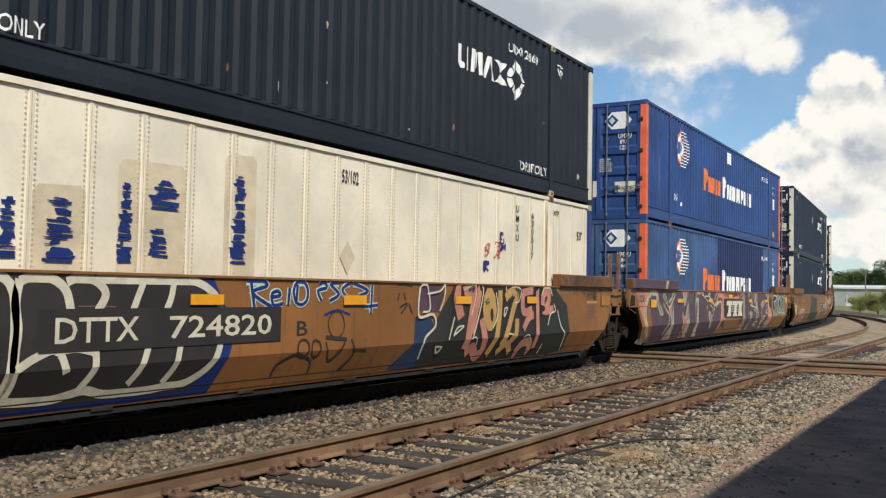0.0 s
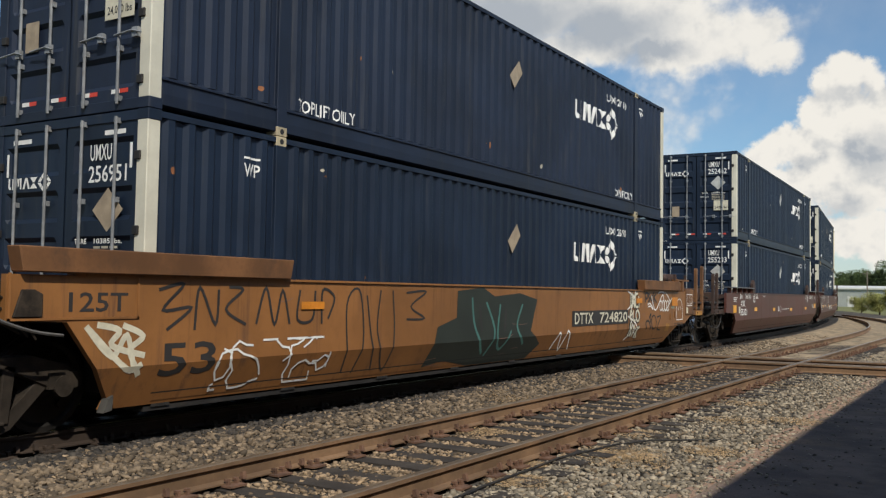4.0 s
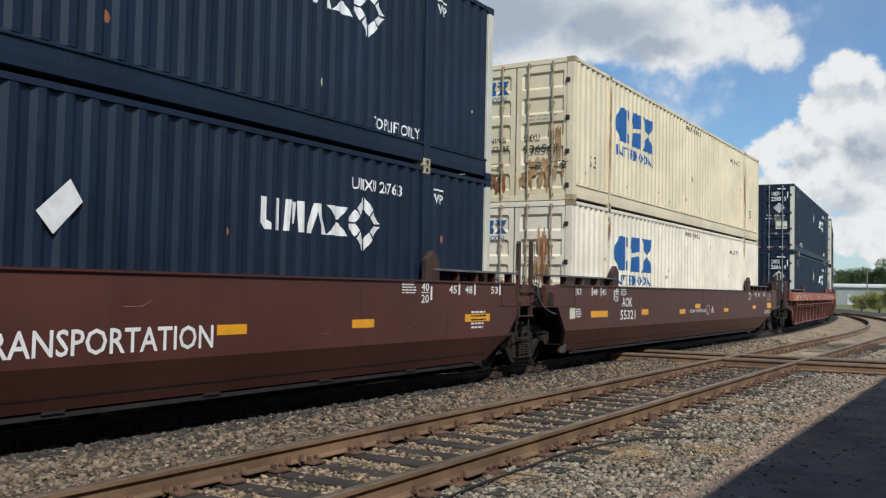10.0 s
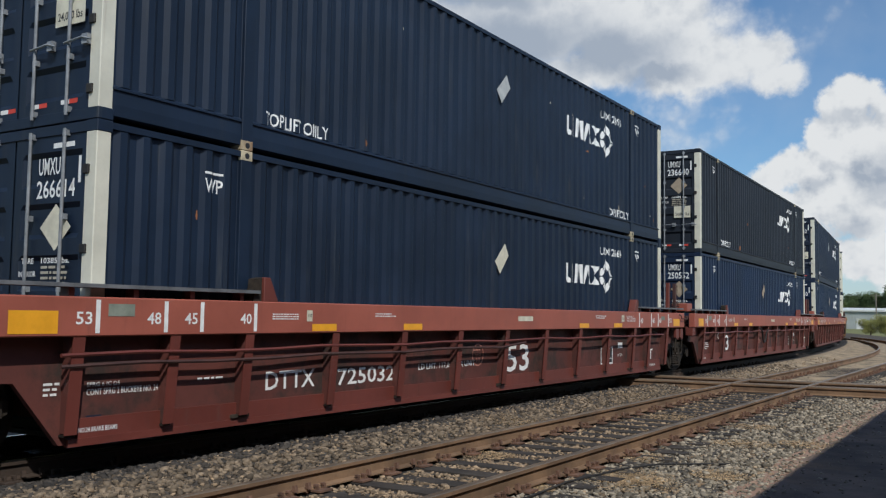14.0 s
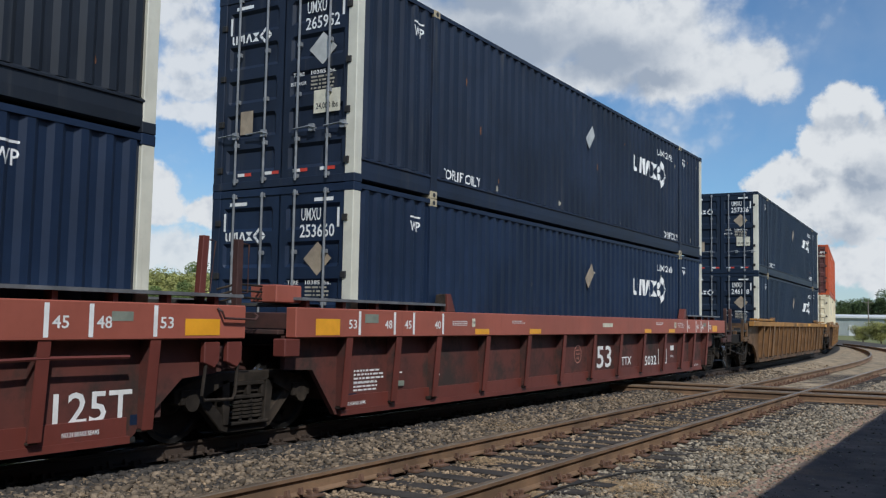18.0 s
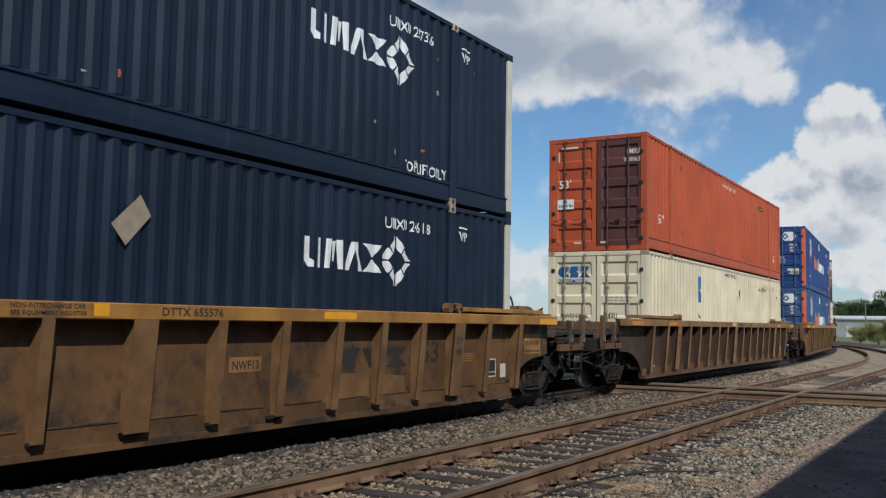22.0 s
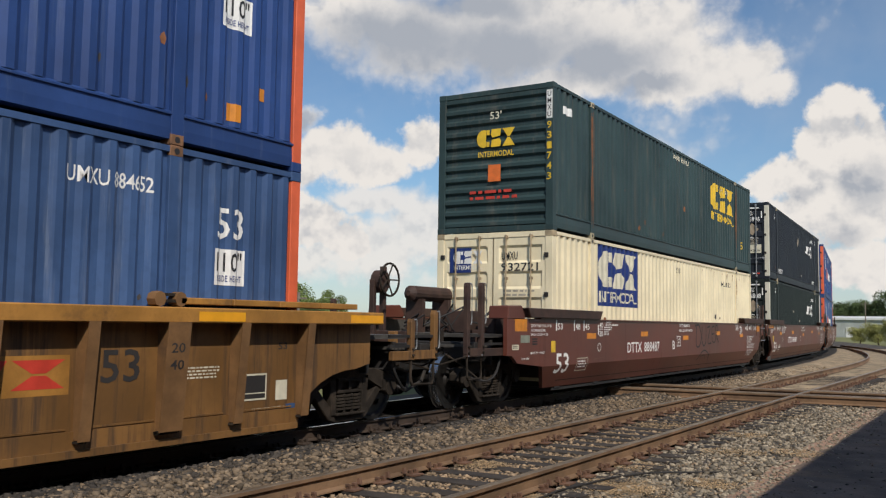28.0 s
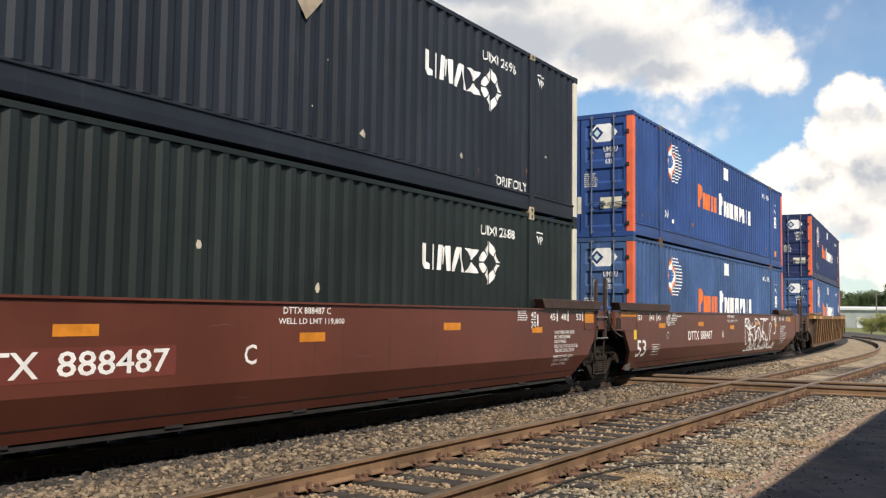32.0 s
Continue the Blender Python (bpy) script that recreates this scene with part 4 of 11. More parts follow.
        decal("emblem", poly_shape(diamond(x - 0.10, 2.43, 0.16, 0.16)), INK_DKBLUE, c, ("end", -HALF + 0.017), key=("arrowd", s))
        decal("emblem", poly_shape(diamond(x - 0.10, 2.43, 0.08, 0.09)), INK_CYAN, c, ("end", -HALF + 0.014), key=("arrowe", s))
    decal("serial_number", word_shape("UMXU", 0.58, 0.92, 1.98, 2.10), INK_WHITE, c, ("end", -HALF + 0.02), key=("pw",))
    decal("serial_number", word_shape(number[:3], 0.62, 0.80, 1.84, 1.95), INK_WHITE, c, ("end", -HALF + 0.02))
    decal("serial_number", word_shape(number[3:], 0.62, 0.80, 1.70, 1.81), INK_WHITE, c, ("end", -HALF + 0.02))
    decal("label_sheet", poly_shape(rect(-1.05, -0.62, 1.08, 1.44)), INK_WHITE, c, ("end", -HALF + 0.02), key=("p110e",))
    decal("stencil", word_shape('110"', -1.01, -0.66, 1.20, 1.40), INK_BLACK, c, ("end", -HALF + 0.017), key=("p110ew",))
    decal("stencil", word_shape("INSIDE HEIGHT", -1.02, -0.66, 1.10, 1.16), INK_BLACK, c, ("end", -HALF + 0.017), key=("p110eh",))
    decal("stencil", bars_text(-1.06, -0.60, 0.84, 0.92, 1, 4), INK_WHITE, c, ("end", -HALF + 0.02), key=("pweb",))
    decal("document_box", poly_shape(rect(-1.0, -0.84, 0.42, 0.60)), SCUFF, c, ("end", -HALF + 0.02), "dark document holder", key=("pdoc",))
    decal("label_sheet", poly_shape(rect(-0.07, 0.03, 0.56, 0.96)), INK_CREAM, c, ("end", -HALF + 0.02), key=("pstr",))
    decal("weight_table", bars_text(0.10, 0.46, 1.16, 1.50, 7, 8), INK_CREAM, c, ("end", -HALF + 0.02), key=("pwt",))
    if top:
        decal("rating_sheet", poly_shape(rect(0.50, 1.02, 0.66, 0.92)), INK_CREAM, c, ("end", -HALF + 0.02), key=("prate",))
        decal("stencil", word_shape("24,000 lbs", 0.53, 0.99, 0.70, 0.80), INK_BLACK, c, ("end", -HALF + 0.017), key=("pratew",))
    return c


GHOST_INK = material("faded_grey_stencil", (0.40, 0.36, 0.28), 0.6, vary=0.2, scale=6.0)


def scuffs(root, count, seed, inks):
    """Small ragged scrapes and rust specks over a container's side."""
    rg = random.Random(seed)
    for q, ink in enumerate(inks):
        polys = []
        for k in range(count // len(inks)):
            u, v = near(rg.uniform(0.3, 15.8)), rg.choice((rg.uniform(0.45, 2.7), rg.uniform(0.4, 0.75)))
            a, b = rg.uniform(0.012, 0.05), rg.uniform(0.015, 0.09)
            polys.append([(u + a * rg.uniform(0.5, 1.2) * math.cos(i * 1.05), v + b * rg.uniform(0.5, 1.2) * math.sin(i * 1.05)) for i in range(6)])
        decal("scuff", poly_shape(*polys), ink, root, "ribbed", "small scrapes and rust specks", eps=0.002 + 0.0012 * q)


def round_mark(u, v, w, h):
    """Three heavy rounded shapes and a row of small slabs, as a railway's box mark."""
    out = []
    k = w / 3

    n = 12
    A = [radians(70) + radians(220) * i / n for i in range(n + 1)]
    out.append([(u + k * (0.56 + 0.56 * math.cos(a)), v + h / 2 + h / 2 * math.sin(a)) for a in A])
    out += [rect(u + k * 0.78, u + k * 1.02, v + h * 0.03, v + h * 0.30), rect(u + k * 0.78, u + k * 1.02, v + h * 0.70, v + h * 0.97)]
    out.append([(u + k * 1.12, v), (u + k * 1.88, v), (u + k * 1.95, v + h * 0.30), (u + k * 1.80, v + h * 0.47), (u + k * 1.20, v + h * 0.40)])
    out.append([(u + k * 1.93, v + h), (u + k * 1.20, v + h), (u + k * 1.12, v + h * 0.70), (u + k * 1.26, v + h * 0.53), (u + k * 1.86, v + h * 0.60)])
    out.append([(u + k * 2.04, v), (u + k * 3.0, v), (u + k * 2.62, v + h * 0.47), (u + k * 2.42, v + h * 0.47)])
    out.append([(u + k * 2.04, v + h), (u + k * 2.42, v + h * 0.53), (u + k * 2.62, v + h * 0.53), (u + k * 3.0, v + h)])
    return poly_shape(*out)


def sub_line(u, v, w, h):
    return word_shape("INTERMODAL", u, u + w, v, v + h)


def rail_box(number, label, body, ink, top=False, board=None, front="door", mark=(2.40, 4.95), mz=1.55, rust=True, casting=None, late=False):
    casting = casting or CASTING
    c = container("container", label, body, casting=casting, front=front, group="railway boxes", rail=body, rods=ROD_TAN)
    u0, u1 = near(mark[0]), near(mark[1])
    if board:
        decal("sign_board", poly_shape(rect(u0 - 0.1, u1 + 0.08, mz - 0.40, mz + 0.95)), board, c, "ribbed", "dark blue painted panel", eps=0.0015)
    if late is not None:
        decal("emblem", round_mark(u0, mz, u1 - u0, 0.80), ink, c, "ribbed", "heavy rounded brand shapes")
        decal("emblem", sub_line(u0 + 0.05, mz - 0.32, u1 - u0 - 0.05, 0.24), ink, c, "ribbed")
    word_ink = INK_BLACK if body in (CREAM, WHITE_BOX, CREAM_LIGHT) else INK_CREAM
    decal("serial_number", word_shape("UMXU " + number, near(12.3), near(13.4), 2.32, 2.46), word_ink, c, "ribbed")
    if board:
        decal("stencil", word_shape("53/102", near(7.80), near(8.26), 2.49, 2.63), word_ink, c, "ribbed")
    else:
        decal("stencil", word_shape("WARNING", near(7.55), near(8.25), 2.61, 2.74), word_ink, c, "ribbed")
        decal("stencil", word_shape("HIGH CUBE", near(8.32), near(9.10), 2.61, 2.74), word_ink, c, "ribbed")
    scuffs(c, 22, int(number), (RUST_STAIN, SCUFF))
    for s in (0.9, 14.9) if ink is not INK_YELLOW else (14.9,):
        decal("stencil", word_shape("53", near(s), near(s + 0.34), 0.75, 1.0), word_ink if ink is not INK_YELLOW else INK_YELLOW, c, "ribbed")
    if front == "door":
        decal("emblem", round_mark(*((-0.92, 2.28, 0.68, 0.26) if board else (-1.03, 2.24, 0.86, 0.28))), ink if not board else INK_WHITE, c, ("end", -HALF + 0.02 if not board else -HALF + 0.017))
        decal("emblem", sub_line(*((-0.90, 2.16, 0.64, 0.09) if board else (-1.0, 2.10, 0.80, 0.10))), ink if not board else INK_WHITE, c, ("end", -HALF + 0.02 if not board else -HALF + 0.017))
        if board:
            decal("sign_board", poly_shape(rect(-1.0, -0.50, 2.10, 2.60)), board, c, ("end", -HALF + 0.02), eps=0.002)
        up = 0.72 if board else -0.41
        decal("serial_number", word_shape("UMXU", 0.19, 0.54, 1.62 + up, 1.78 + up), INK_BLACK, c, ("end", -HALF + 0.02))
        decal("serial_number", word_shape(number, 0.18, 0.98, 1.40 + up, 1.56 + up), INK_BLACK, c, ("end", -HALF + 0.02))
        decal("weight_table", bars_text(0.24, 0.94, 1.60, 1.76, 2, 6) if board else bars_text(0.29, 0.95, 1.62, 1.77, 2, 6), GHOST_INK, c, ("end", -HALF + 0.02))
        if not top and not board:
            decal("stencil", word_shape("WARNING", -0.98, -0.23, 1.23, 1.34), INK_BLACK, c, ("end", -HALF + 0.02))
            decal("stencil", word_shape("HIGH CUBE", -0.98, -0.15, 1.06, 1.17), INK_BLACK, c, ("end", -HALF + 0.02))
    return c


def rust_runs(root, wall, spots, seed):
    """Ragged rust runs down a wall."""
    rg = random.Random(seed)
    for u, v0, v1, w in spots:
        polys = []
        for k in range(22):
            a = u + rg.gauss(0, 0.45) * w
            c = v0 - abs(rg.gauss(0, 0.35)) * (v0 - v1)
            b = max(v1, c - rg.uniform(0.1, 0.55) * (v0 - v1))
            t = rg.uniform(0.02, 0.16) * w + 0.004
            polys.append([(a - t * 0.4, c), (a - t, (c * 2 + b) / 3), (a - t * 0.3, b), (a + t * 0.3, b + 0.01), (a + t * 0.9, (c + b) / 2), (a + t * 0.5, c)])
        decal("rust_run", poly_shape(*polys), RUST_STAIN2 if rg.random() < 0.5 else RUST_STAIN, root, wall, "brown rust runs", eps=0.0025 + rg.random() * 0.001)

# ---- well cars ----
WHEEL_R = 0.46
SHEET_X = 1.30


def wheelset_mesh():
    bm = B()
    n = 28
    prof = [(0.0, 0.0), (0.05, 0.0), (0.09, 0.0)]
    for s in (-1, 1):
        rings = []
        for x, r in ((0.70, 0.10), (0.70, 0.36), (0.685, 0.40), (0.685, 0.488), (0.715, 0.488), (0.728, WHEEL_R + 0.004), (0.82, WHEEL_R - 0.004), (0.82, 0.405), (0.79, 0.37), (0.775, 0.16), (0.81, 0.12), (0.81, 0.07)):
            rings.append([bm.verts.new((s * x, r * math.cos(i * math.tau / n), r * math.sin(i * math.tau / n))) for i in range(n)])
        for a, b in zip(rings, rings[1:]):
            for i in range(n):
                bm.faces.new((a[i], a[(i + 1) % n], b[(i + 1) % n], b[i]))
    bar(bm, (-1.02, 0, 0), (1.02, 0, 0), 0.075, 12)
    # hub bolts show the turning
    for i in range(3):
        a = i * math.tau / 3
        for s in (-1, 1):
            box(bm, *sorted((s * 0.80, s * 0.83)), 0.27 * math.cos(a) - 0.03, 0.27 * math.cos(a) + 0.03, 0.27 * math.sin(a) - 0.03, 0.27 * math.sin(a) + 0.03)
    me = mesh_of(bm, "wheelset", [WHEEL, RAIL_SHINE])
    for f in me.polygons:
        c, nn = f.center, f.normal
        rr = math.hypot(c.y, c.z)
        if rr > 0.44 and abs(nn.x) < 0.5:
            f.material_index = 1
    return me


def side_frame_mesh():
    """Cast frame: an arched top, a hung spring seat, two columns and the pedestals over the bearings."""
    bm = B()
    prism(bm, [(-1.12, 0.58), (-0.96, 0.66), (-0.56, 0.76), (0.56, 0.76), (0.96, 0.66), (1.12, 0.58), (1.12, 0.46), (1.02, 0.42), (0.99, 0.55), (0.79, 0.55), (0.74, 0.46), (0.56, 0.55), (0.34, 0.66), (-0.34, 0.66), (-0.56, 0.55), (-0.74, 0.46), (-0.79, 0.55), (-0.99, 0.55), (-1.02, 0.42), (-1.12, 0.46)], "x", 0.93, 1.09)
    prism(bm, [(-0.80, 0.50), (-0.40, 0.10), (-0.30, 0.07), (0.30, 0.07), (0.40, 0.10), (0.80, 0.50), (0.66, 0.54), (0.30, 0.18), (-0.30, 0.18), (-0.66, 0.54)], "x", 0.95, 1.07)
    for k in (-1, 1):
        prism(bm, [(k * 0.27, 0.16), (k * 0.37, 0.16), (k * 0.43, 0.68), (k * 0.30, 0.68)], "x", 0.94, 1.09)
    box(bm, 0.93, 1.13, -0.31, 0.31, 0.155, 0.195)
    return mesh_of(bm, "side_frame", TRUCK, 0.012)


def spring_mesh():
    bm = B()
    n = 66
    pipe(bm, [(1.04 + 0.074 * math.cos(k * 0.55), 0.074 * math.sin(k * 0.55), 0.205 + 0.245 * k / n) for k in range(n + 1)], 0.019, 5)
    return mesh_of(bm, "spring", TRUCK)


def bolster_end_mesh():
    """The bolster's end over the springs: a box with two pockets."""
    bm = boxes((0.93, 1.10, -0.26, 0.26, 0.45, 0.49), (0.93, 1.10, -0.26, 0.26, 0.60, 0.645), (0.93, 1.10, -0.26, -0.21, 0.49, 0.60), (0.93, 1.10, 0.21, 0.26, 0.49, 0.60), (0.93, 1.10, -0.03, 0.03, 0.49, 0.60), (0.90, 0.96, -0.24, 0.24, 0.47, 0.62))
    return mesh_of(bm, "bolster_end", TRUCK, 0.006)


def truck(parent, y):
    t = part("truck", cached(("bolster",), lambda: mesh_of(boxes((-1.05, 1.05, -0.22, 0.22, 0.50, 0.72), (-0.3, 0.3, -0.35, 0.35, 0.60, 0.86)), "truck", TRUCK, 0.02)), None, parent)
    t.location[1] = y
    for s in (0, 180):
        part("side_frame", cached(("sframe",), side_frame_mesh), None, t).rotation_euler[2] = radians(s)
        for yy in (-0.165, 0.0, 0.165):
            o = part("spring", cached(("spring",), spring_mesh), None, t)
            o.rotation_euler[2], o.location[1] = radians(s), yy
        part("bolster_end", cached(("bolend",), bolster_end_mesh), None, t).rotation_euler[2] = radians(s)
        rod = part("brake_rod", cached(("brod",), lambda: mesh_of((lambda bm: (pipe(bm, [(0.80, -0.70, 0.34), (0.86, 0.0, 0.30), (0.80, 0.70, 0.34)], 0.022), bm)[-1])(B()), "brake_rod", TRUCK)), None, t)
        rod.rotation_euler[2] = radians(s)
    for k, yy in enumerate((-0.89, 0.89)):
        w = part("wheelset", cached(("wset",), wheelset_mesh), None, t)
        w.location = (0, yy, WHEEL_R)
        SPINS.append((w, y * 1.7 + k))
        for s in (-1, 1):
            b = part("bearing_cap", cached(("bcap",), lambda: mesh_of((lambda bm: (disc(bm, 0, 0, 0.10, -0.045, 0.045, 14), box(bm, -0.03, 0.03, -0.15, 0.15, -0.02, 0.13), bm)[-1])(B()), "bearing_cap", TRUCK)), None, t)
            b.location = (s * 1.09, yy, WHEEL_R)
    return t


def flank_x(z):
    return 1.45 if z >= 0.63 else 1.45 - (0.63 - z) / 0.43 * 0.20


def flank_mesh(outline, mat, sgn, bend=True):
    """A car side cut to an outline in (y, z), with the lower edge bent inward."""
    bm = B()
    f = bm.faces.new([bm.verts.new((0, y, z)) for y, z in outline])
    if bend:
        bmesh.ops.bisect_plane(bm, geom=bm.verts[:] + bm.edges[:] + bm.faces[:], plane_co=(0, 0, 0.63), plane_no=(0, 0, 1))
    for v in bm.verts:
        v.co.x = flank_x(v.co.z) if bend else SHEET_X
    ret = bmesh.ops.extrude_face_region(bm, geom=bm.faces[:])
    for v in [e for e in ret["geom"] if isinstance(e, bmesh.types.BMVert)]:
        v.co.x -= 0.07
    if sgn < 0:
        for v in bm.verts:
            v.co.x = -v.co.x
    return mesh_of(bm, "side_wall", mat)


def end_gear(car, mat, y, out, brake=False, dark=None, heights=(1.86, 2.12), mini=False):
    """Platform, ladders, stirrups and coupler at a coupled end. y: the container's end, out: -1 near, +1 far."""
    dark = dark or BLACK

    def Y(d):
        return y + out * d

    def bx(bm, x0, x1, d0, d1, z0, z1):
        box(bm, x0, x1, *sorted((Y(d0), Y(d1))), z0, z1)
    bm = B()
    bx(bm, -0.34, 0.34, 0.3, 3.35, 0.62, 1.00)
    part("centre_sill", bm, dark, car, bevel=0.01)
    for d, w in ((1.2, 1.20), (2.75, 1.30)):
        bm = B()
        bx(bm, -w, w, d, d + 0.25, 0.81, 1.09)
        part("cross_beam", bm, dark, car, bevel=0.01)
    bm = B()
    bx(bm, -1.20, 1.20, 1.3, 2.5, 1.16, 1.22)
    bx(bm, -1.20, -0.2, 2.5, 3.0, 1.06, 1.12)
    part("platform", bm, GRATE, car)
    for k in range(5):
        bm = B()
        bx(bm, -1.18, 1.18, 0.35 + k * 0.2, 0.45 + k * 0.2, 1.30 - 0.02 * k, 1.34 - 0.02 * k)
        part("deck_slat", bm, mat, car)
    bm = B()
    bx(bm, -1.22, 1.22, 0.22, 0.30, 0.4, 1.45)
    part("bulkhead", bm, mat, car)
    near_out = out < 0
    if mini:
        d0, d1 = (2.69, 3.20) if near_out else (2.30, 2.88)
    elif heights[1] < 1.7:
        d0, d1 = (2.37, 3.02) if near_out else (2.44, 3.06)
    else:
        d0, d1 = (2.85, 3.32) if near_out else (2.70, 3.28)
    for k in (1, -1):
        x = k * 1.34
        bm = B()
        pipe(bm, [(x, Y(d0), 0.98), (x, Y(d0), 0.56), (x, Y(d0 + 0.03), 0.51), (x, Y(d1 - 0.05), 0.50), (x, Y(d1 - 0.02), 0.55), (x, Y(d1), 0.98)], 0.019)
        part("stirrup_step", bm, TRUCK, car)
        if near_out and not mini and heights[1] > 1.7:
            bm = B()
            pipe(bm, [(x + k * 0.02, Y(d0), 0.88), (x + k * 0.02, Y(d1), 0.88)], 0.018)
            part("stirrup_step", bm, GALV, car)
        bm = B()
        box(bm, *sorted((x - k * 0.05, x + k * 0.03)), *sorted((Y(1.95), Y(d1 + 0.04))), 0.86, 0.99)
        part("side_sill", bm, mat, car, bevel=0.008)
        bm = B()
        box(bm, *sorted((x + k * 0.028, x + k * 0.042)), *sorted((Y(d0 + 0.06), Y(d1 - 0.03))), 0.87, 1.0 if not mini else 1.08)
        part("ladder_plate", bm, mat, car, bevel=0.004)
        for z, e in ((1.20, d1), (1.06, d0)):
            bm = B()
            box(bm, *sorted((x - k * 0.03, x + k * 0.01)), *sorted((Y(1.9), Y(e))), z - 0.02, z + 0.02)
            part("side_rail", bm, dark, car)
        for d, hh in zip((d0, d1), heights) if k > 0 else ((d1, heights[1] - 0.25),):
            bm = B()
            prism(bm, [(Y(d) - 0.045, 0.90), (Y(d) + 0.045, 0.90), (Y(d) + 0.05, hh - 0.04), (Y(d) + 0.025, hh), (Y(d) - 0.03, hh), (Y(d) - 0.05, hh - 0.05)], "x", x - 0.045, x + 0.035)
            part("handrail_post", bm, mat, car, bevel=0.006)
            bm = B()
            lo = max(1.02, hh - 0.66)
            pipe(bm, [(x, Y(d) + 0.03, hh - 0.02), (x, Y(d) + 0.13, hh - 0.01), (x, Y(d) + 0.15, hh - 0.06), (x, Y(d) + 0.15, lo + 0.05), (x, Y(d) + 0.13, lo), (x, Y(d) + 0.03, lo)], 0.012)
            part("grab_iron", bm, GALV, car)
            bm = B()
            for z in (0.93, 1.02):
                prism(bm, [(Y(d) + 0.022 * math.cos(i * math.tau / 6), z + 0.022 * math.sin(i * math.tau / 6)) for i in range(6)], "x", *sorted((x + k * 0.03, x + k * 0.058)))
            part("post_bolts", bm, TRUCK, car)
        # knee brace, hanging pipe and angle iron under the step
        bm = B()
        pipe(bm, [(x - k * 0.03, Y(d0 + 0.08), 0.52), (x - k * 0.22, Y((d0 + d1) / 2), 0.72), (x - k * 0.4, Y(d1), 0.90)], 0.016)
        part("step_brace", bm, TRUCK, car)
        bm = B()
        pipe(bm, smooth([(x - k * 0.08, Y(2.05), 0.86), (x - k * 0.06, Y(2.18), 0.62), (x - k * 0.10, Y(2.42), 0.45), (x - k * 0.25, Y(2.75), 0.50), (x - k * 0.5, Y(3.1), 0.66)], 3), 0.022)
        part("air_hose", bm, BLACK, car)
    # crossing platform, pipes along the sill, hangers and rigging
    for i in range(7):
        bm = B()
        bx(bm, -1.25, 1.25, d0 - 0.35 + i * 0.09, d0 - 0.30 + i * 0.09, 1.01, 1.05)
        part("tread_bar", bm, GRATE, car)
    for x, z, r in ((0.44, 1.10, 0.030), (0.56, 1.06, 0.022), (0.72, 1.12, 0.018), (-0.5, 1.08, 0.025), (0.95, 0.78, 0.02)):
        bm = B()
        pipe(bm, [(x, Y(0.3), z), (x, Y(1.4), z + 0.01), (x + 0.06, Y(1.7), z - 0.05), (x + 0.06, Y(2.6), z - 0.05), (x - 0.04, Y(3.1), z - 0.14)], r)
        part("brake_pipe", bm, dark, car)
    for d in (0.75, 1.55, 2.2):
        bm = B()
        bx(bm, 0.36, 1.20, d, d + 0.07, 0.70, 1.12)
        part("gusset", bm, dark, car, bevel=0.006)
    bm = B()
    bx(bm, -0.85, 0.85, 2.55, 2.68, 0.42, 0.60)
    part("brake_beam", bm, TRUCK, car, bevel=0.01)
    bm = B()
    pipe(bm, [(0.30, Y(2.2), 0.60), (0.55, Y(2.5), 0.52), (0.62, Y(3.0), 0.60), (0.40, Y(3.35), 0.70)], 0.02)
    part("brake_lever", bm, TRUCK, car)
    rc = random.Random(31 + int(out))
    for i in range(9):
        d, x = rc.uniform(0.5, 2.9), rc.uniform(0.45, 1.08)
        w, l, hgt = rc.uniform(0.04, 0.12), rc.uniform(0.05, 0.16), rc.uniform(0.06, 0.2)
        bm = B()
        bx(bm, x - w, x + w, d, d + l, 1.02, 1.10 + hgt)
        part("bracket", bm, rc.choice((dark, mat, TRUCK)), car, bevel=0.008)
    # coupler
    bm = B()
    bx(bm, -0.09, 0.09, 3.2, 3.62, 0.72, 0.92)
    bx(bm, -0.20, 0.16, 3.55, 3.72, 0.66, 0.98)
    bx(bm, 0.02, 0.20, 3.68, 3.86, 0.68, 0.96)
    part("coupler", bm, TRUCK, car, bevel=0.02)
    bm = B()
    pipe(bm, [(0.45, Y(3.0), 0.85), (0.48, Y(3.3), 0.45), (0.35, Y(3.55), 0.30), (0.15, Y(3.7), 0.42)], 0.03, 8)
    part("brake_hose", bm, BLACK, car)
    bm = B()
    pipe(bm, [(1.36, Y(d1 - 0.1), 0.92), (1.34, Y(d1 + 0.1), 0.86), (1.0, Y(d1 + 0.22), 0.74), (0.3, Y(3.5), 0.80), (0.12, Y(3.55), 0.92)], 0.016)
    part("uncoupling_lever", bm, TRUCK, car)
    if brake and heights and mini:
        bm = B()
        cy, cz, r = Y(2.7), 1.60, 0.21
        ring = [(0.2, cy + r * math.cos(i * math.tau / 16), cz + r * math.sin(i * math.tau / 16)) for i in range(17)]
        pipe(bm, ring, 0.018)
        part("brake_wheel", bm, TRUCK, car, "low spoked brake wheel")
        for i in range(0, 16, 4):
            bm = B()
            pipe(bm, [ring[i], (0.16, cy, cz)], 0.012)
            part("spoke", bm, TRUCK, car)
        bm = B()
        prism(bm, [(cy + 0.15 * math.cos(i * math.tau / 12), cz - 0.05 + 0.17 * math.sin(i * math.tau / 12)) for i in range(12)], "x", -0.12, 0.08)
        part("brake_housing", bm, mat, car, bevel=0.015)
        bm = B()
        box(bm, -0.10, 0.06, cy - 0.07, cy + 0.07, 1.0, 1.50)
        part("brake_stand", bm, mat, car)
    elif brake:
        bm = B()
        n = 20
        hi = heights[1] > 1.7
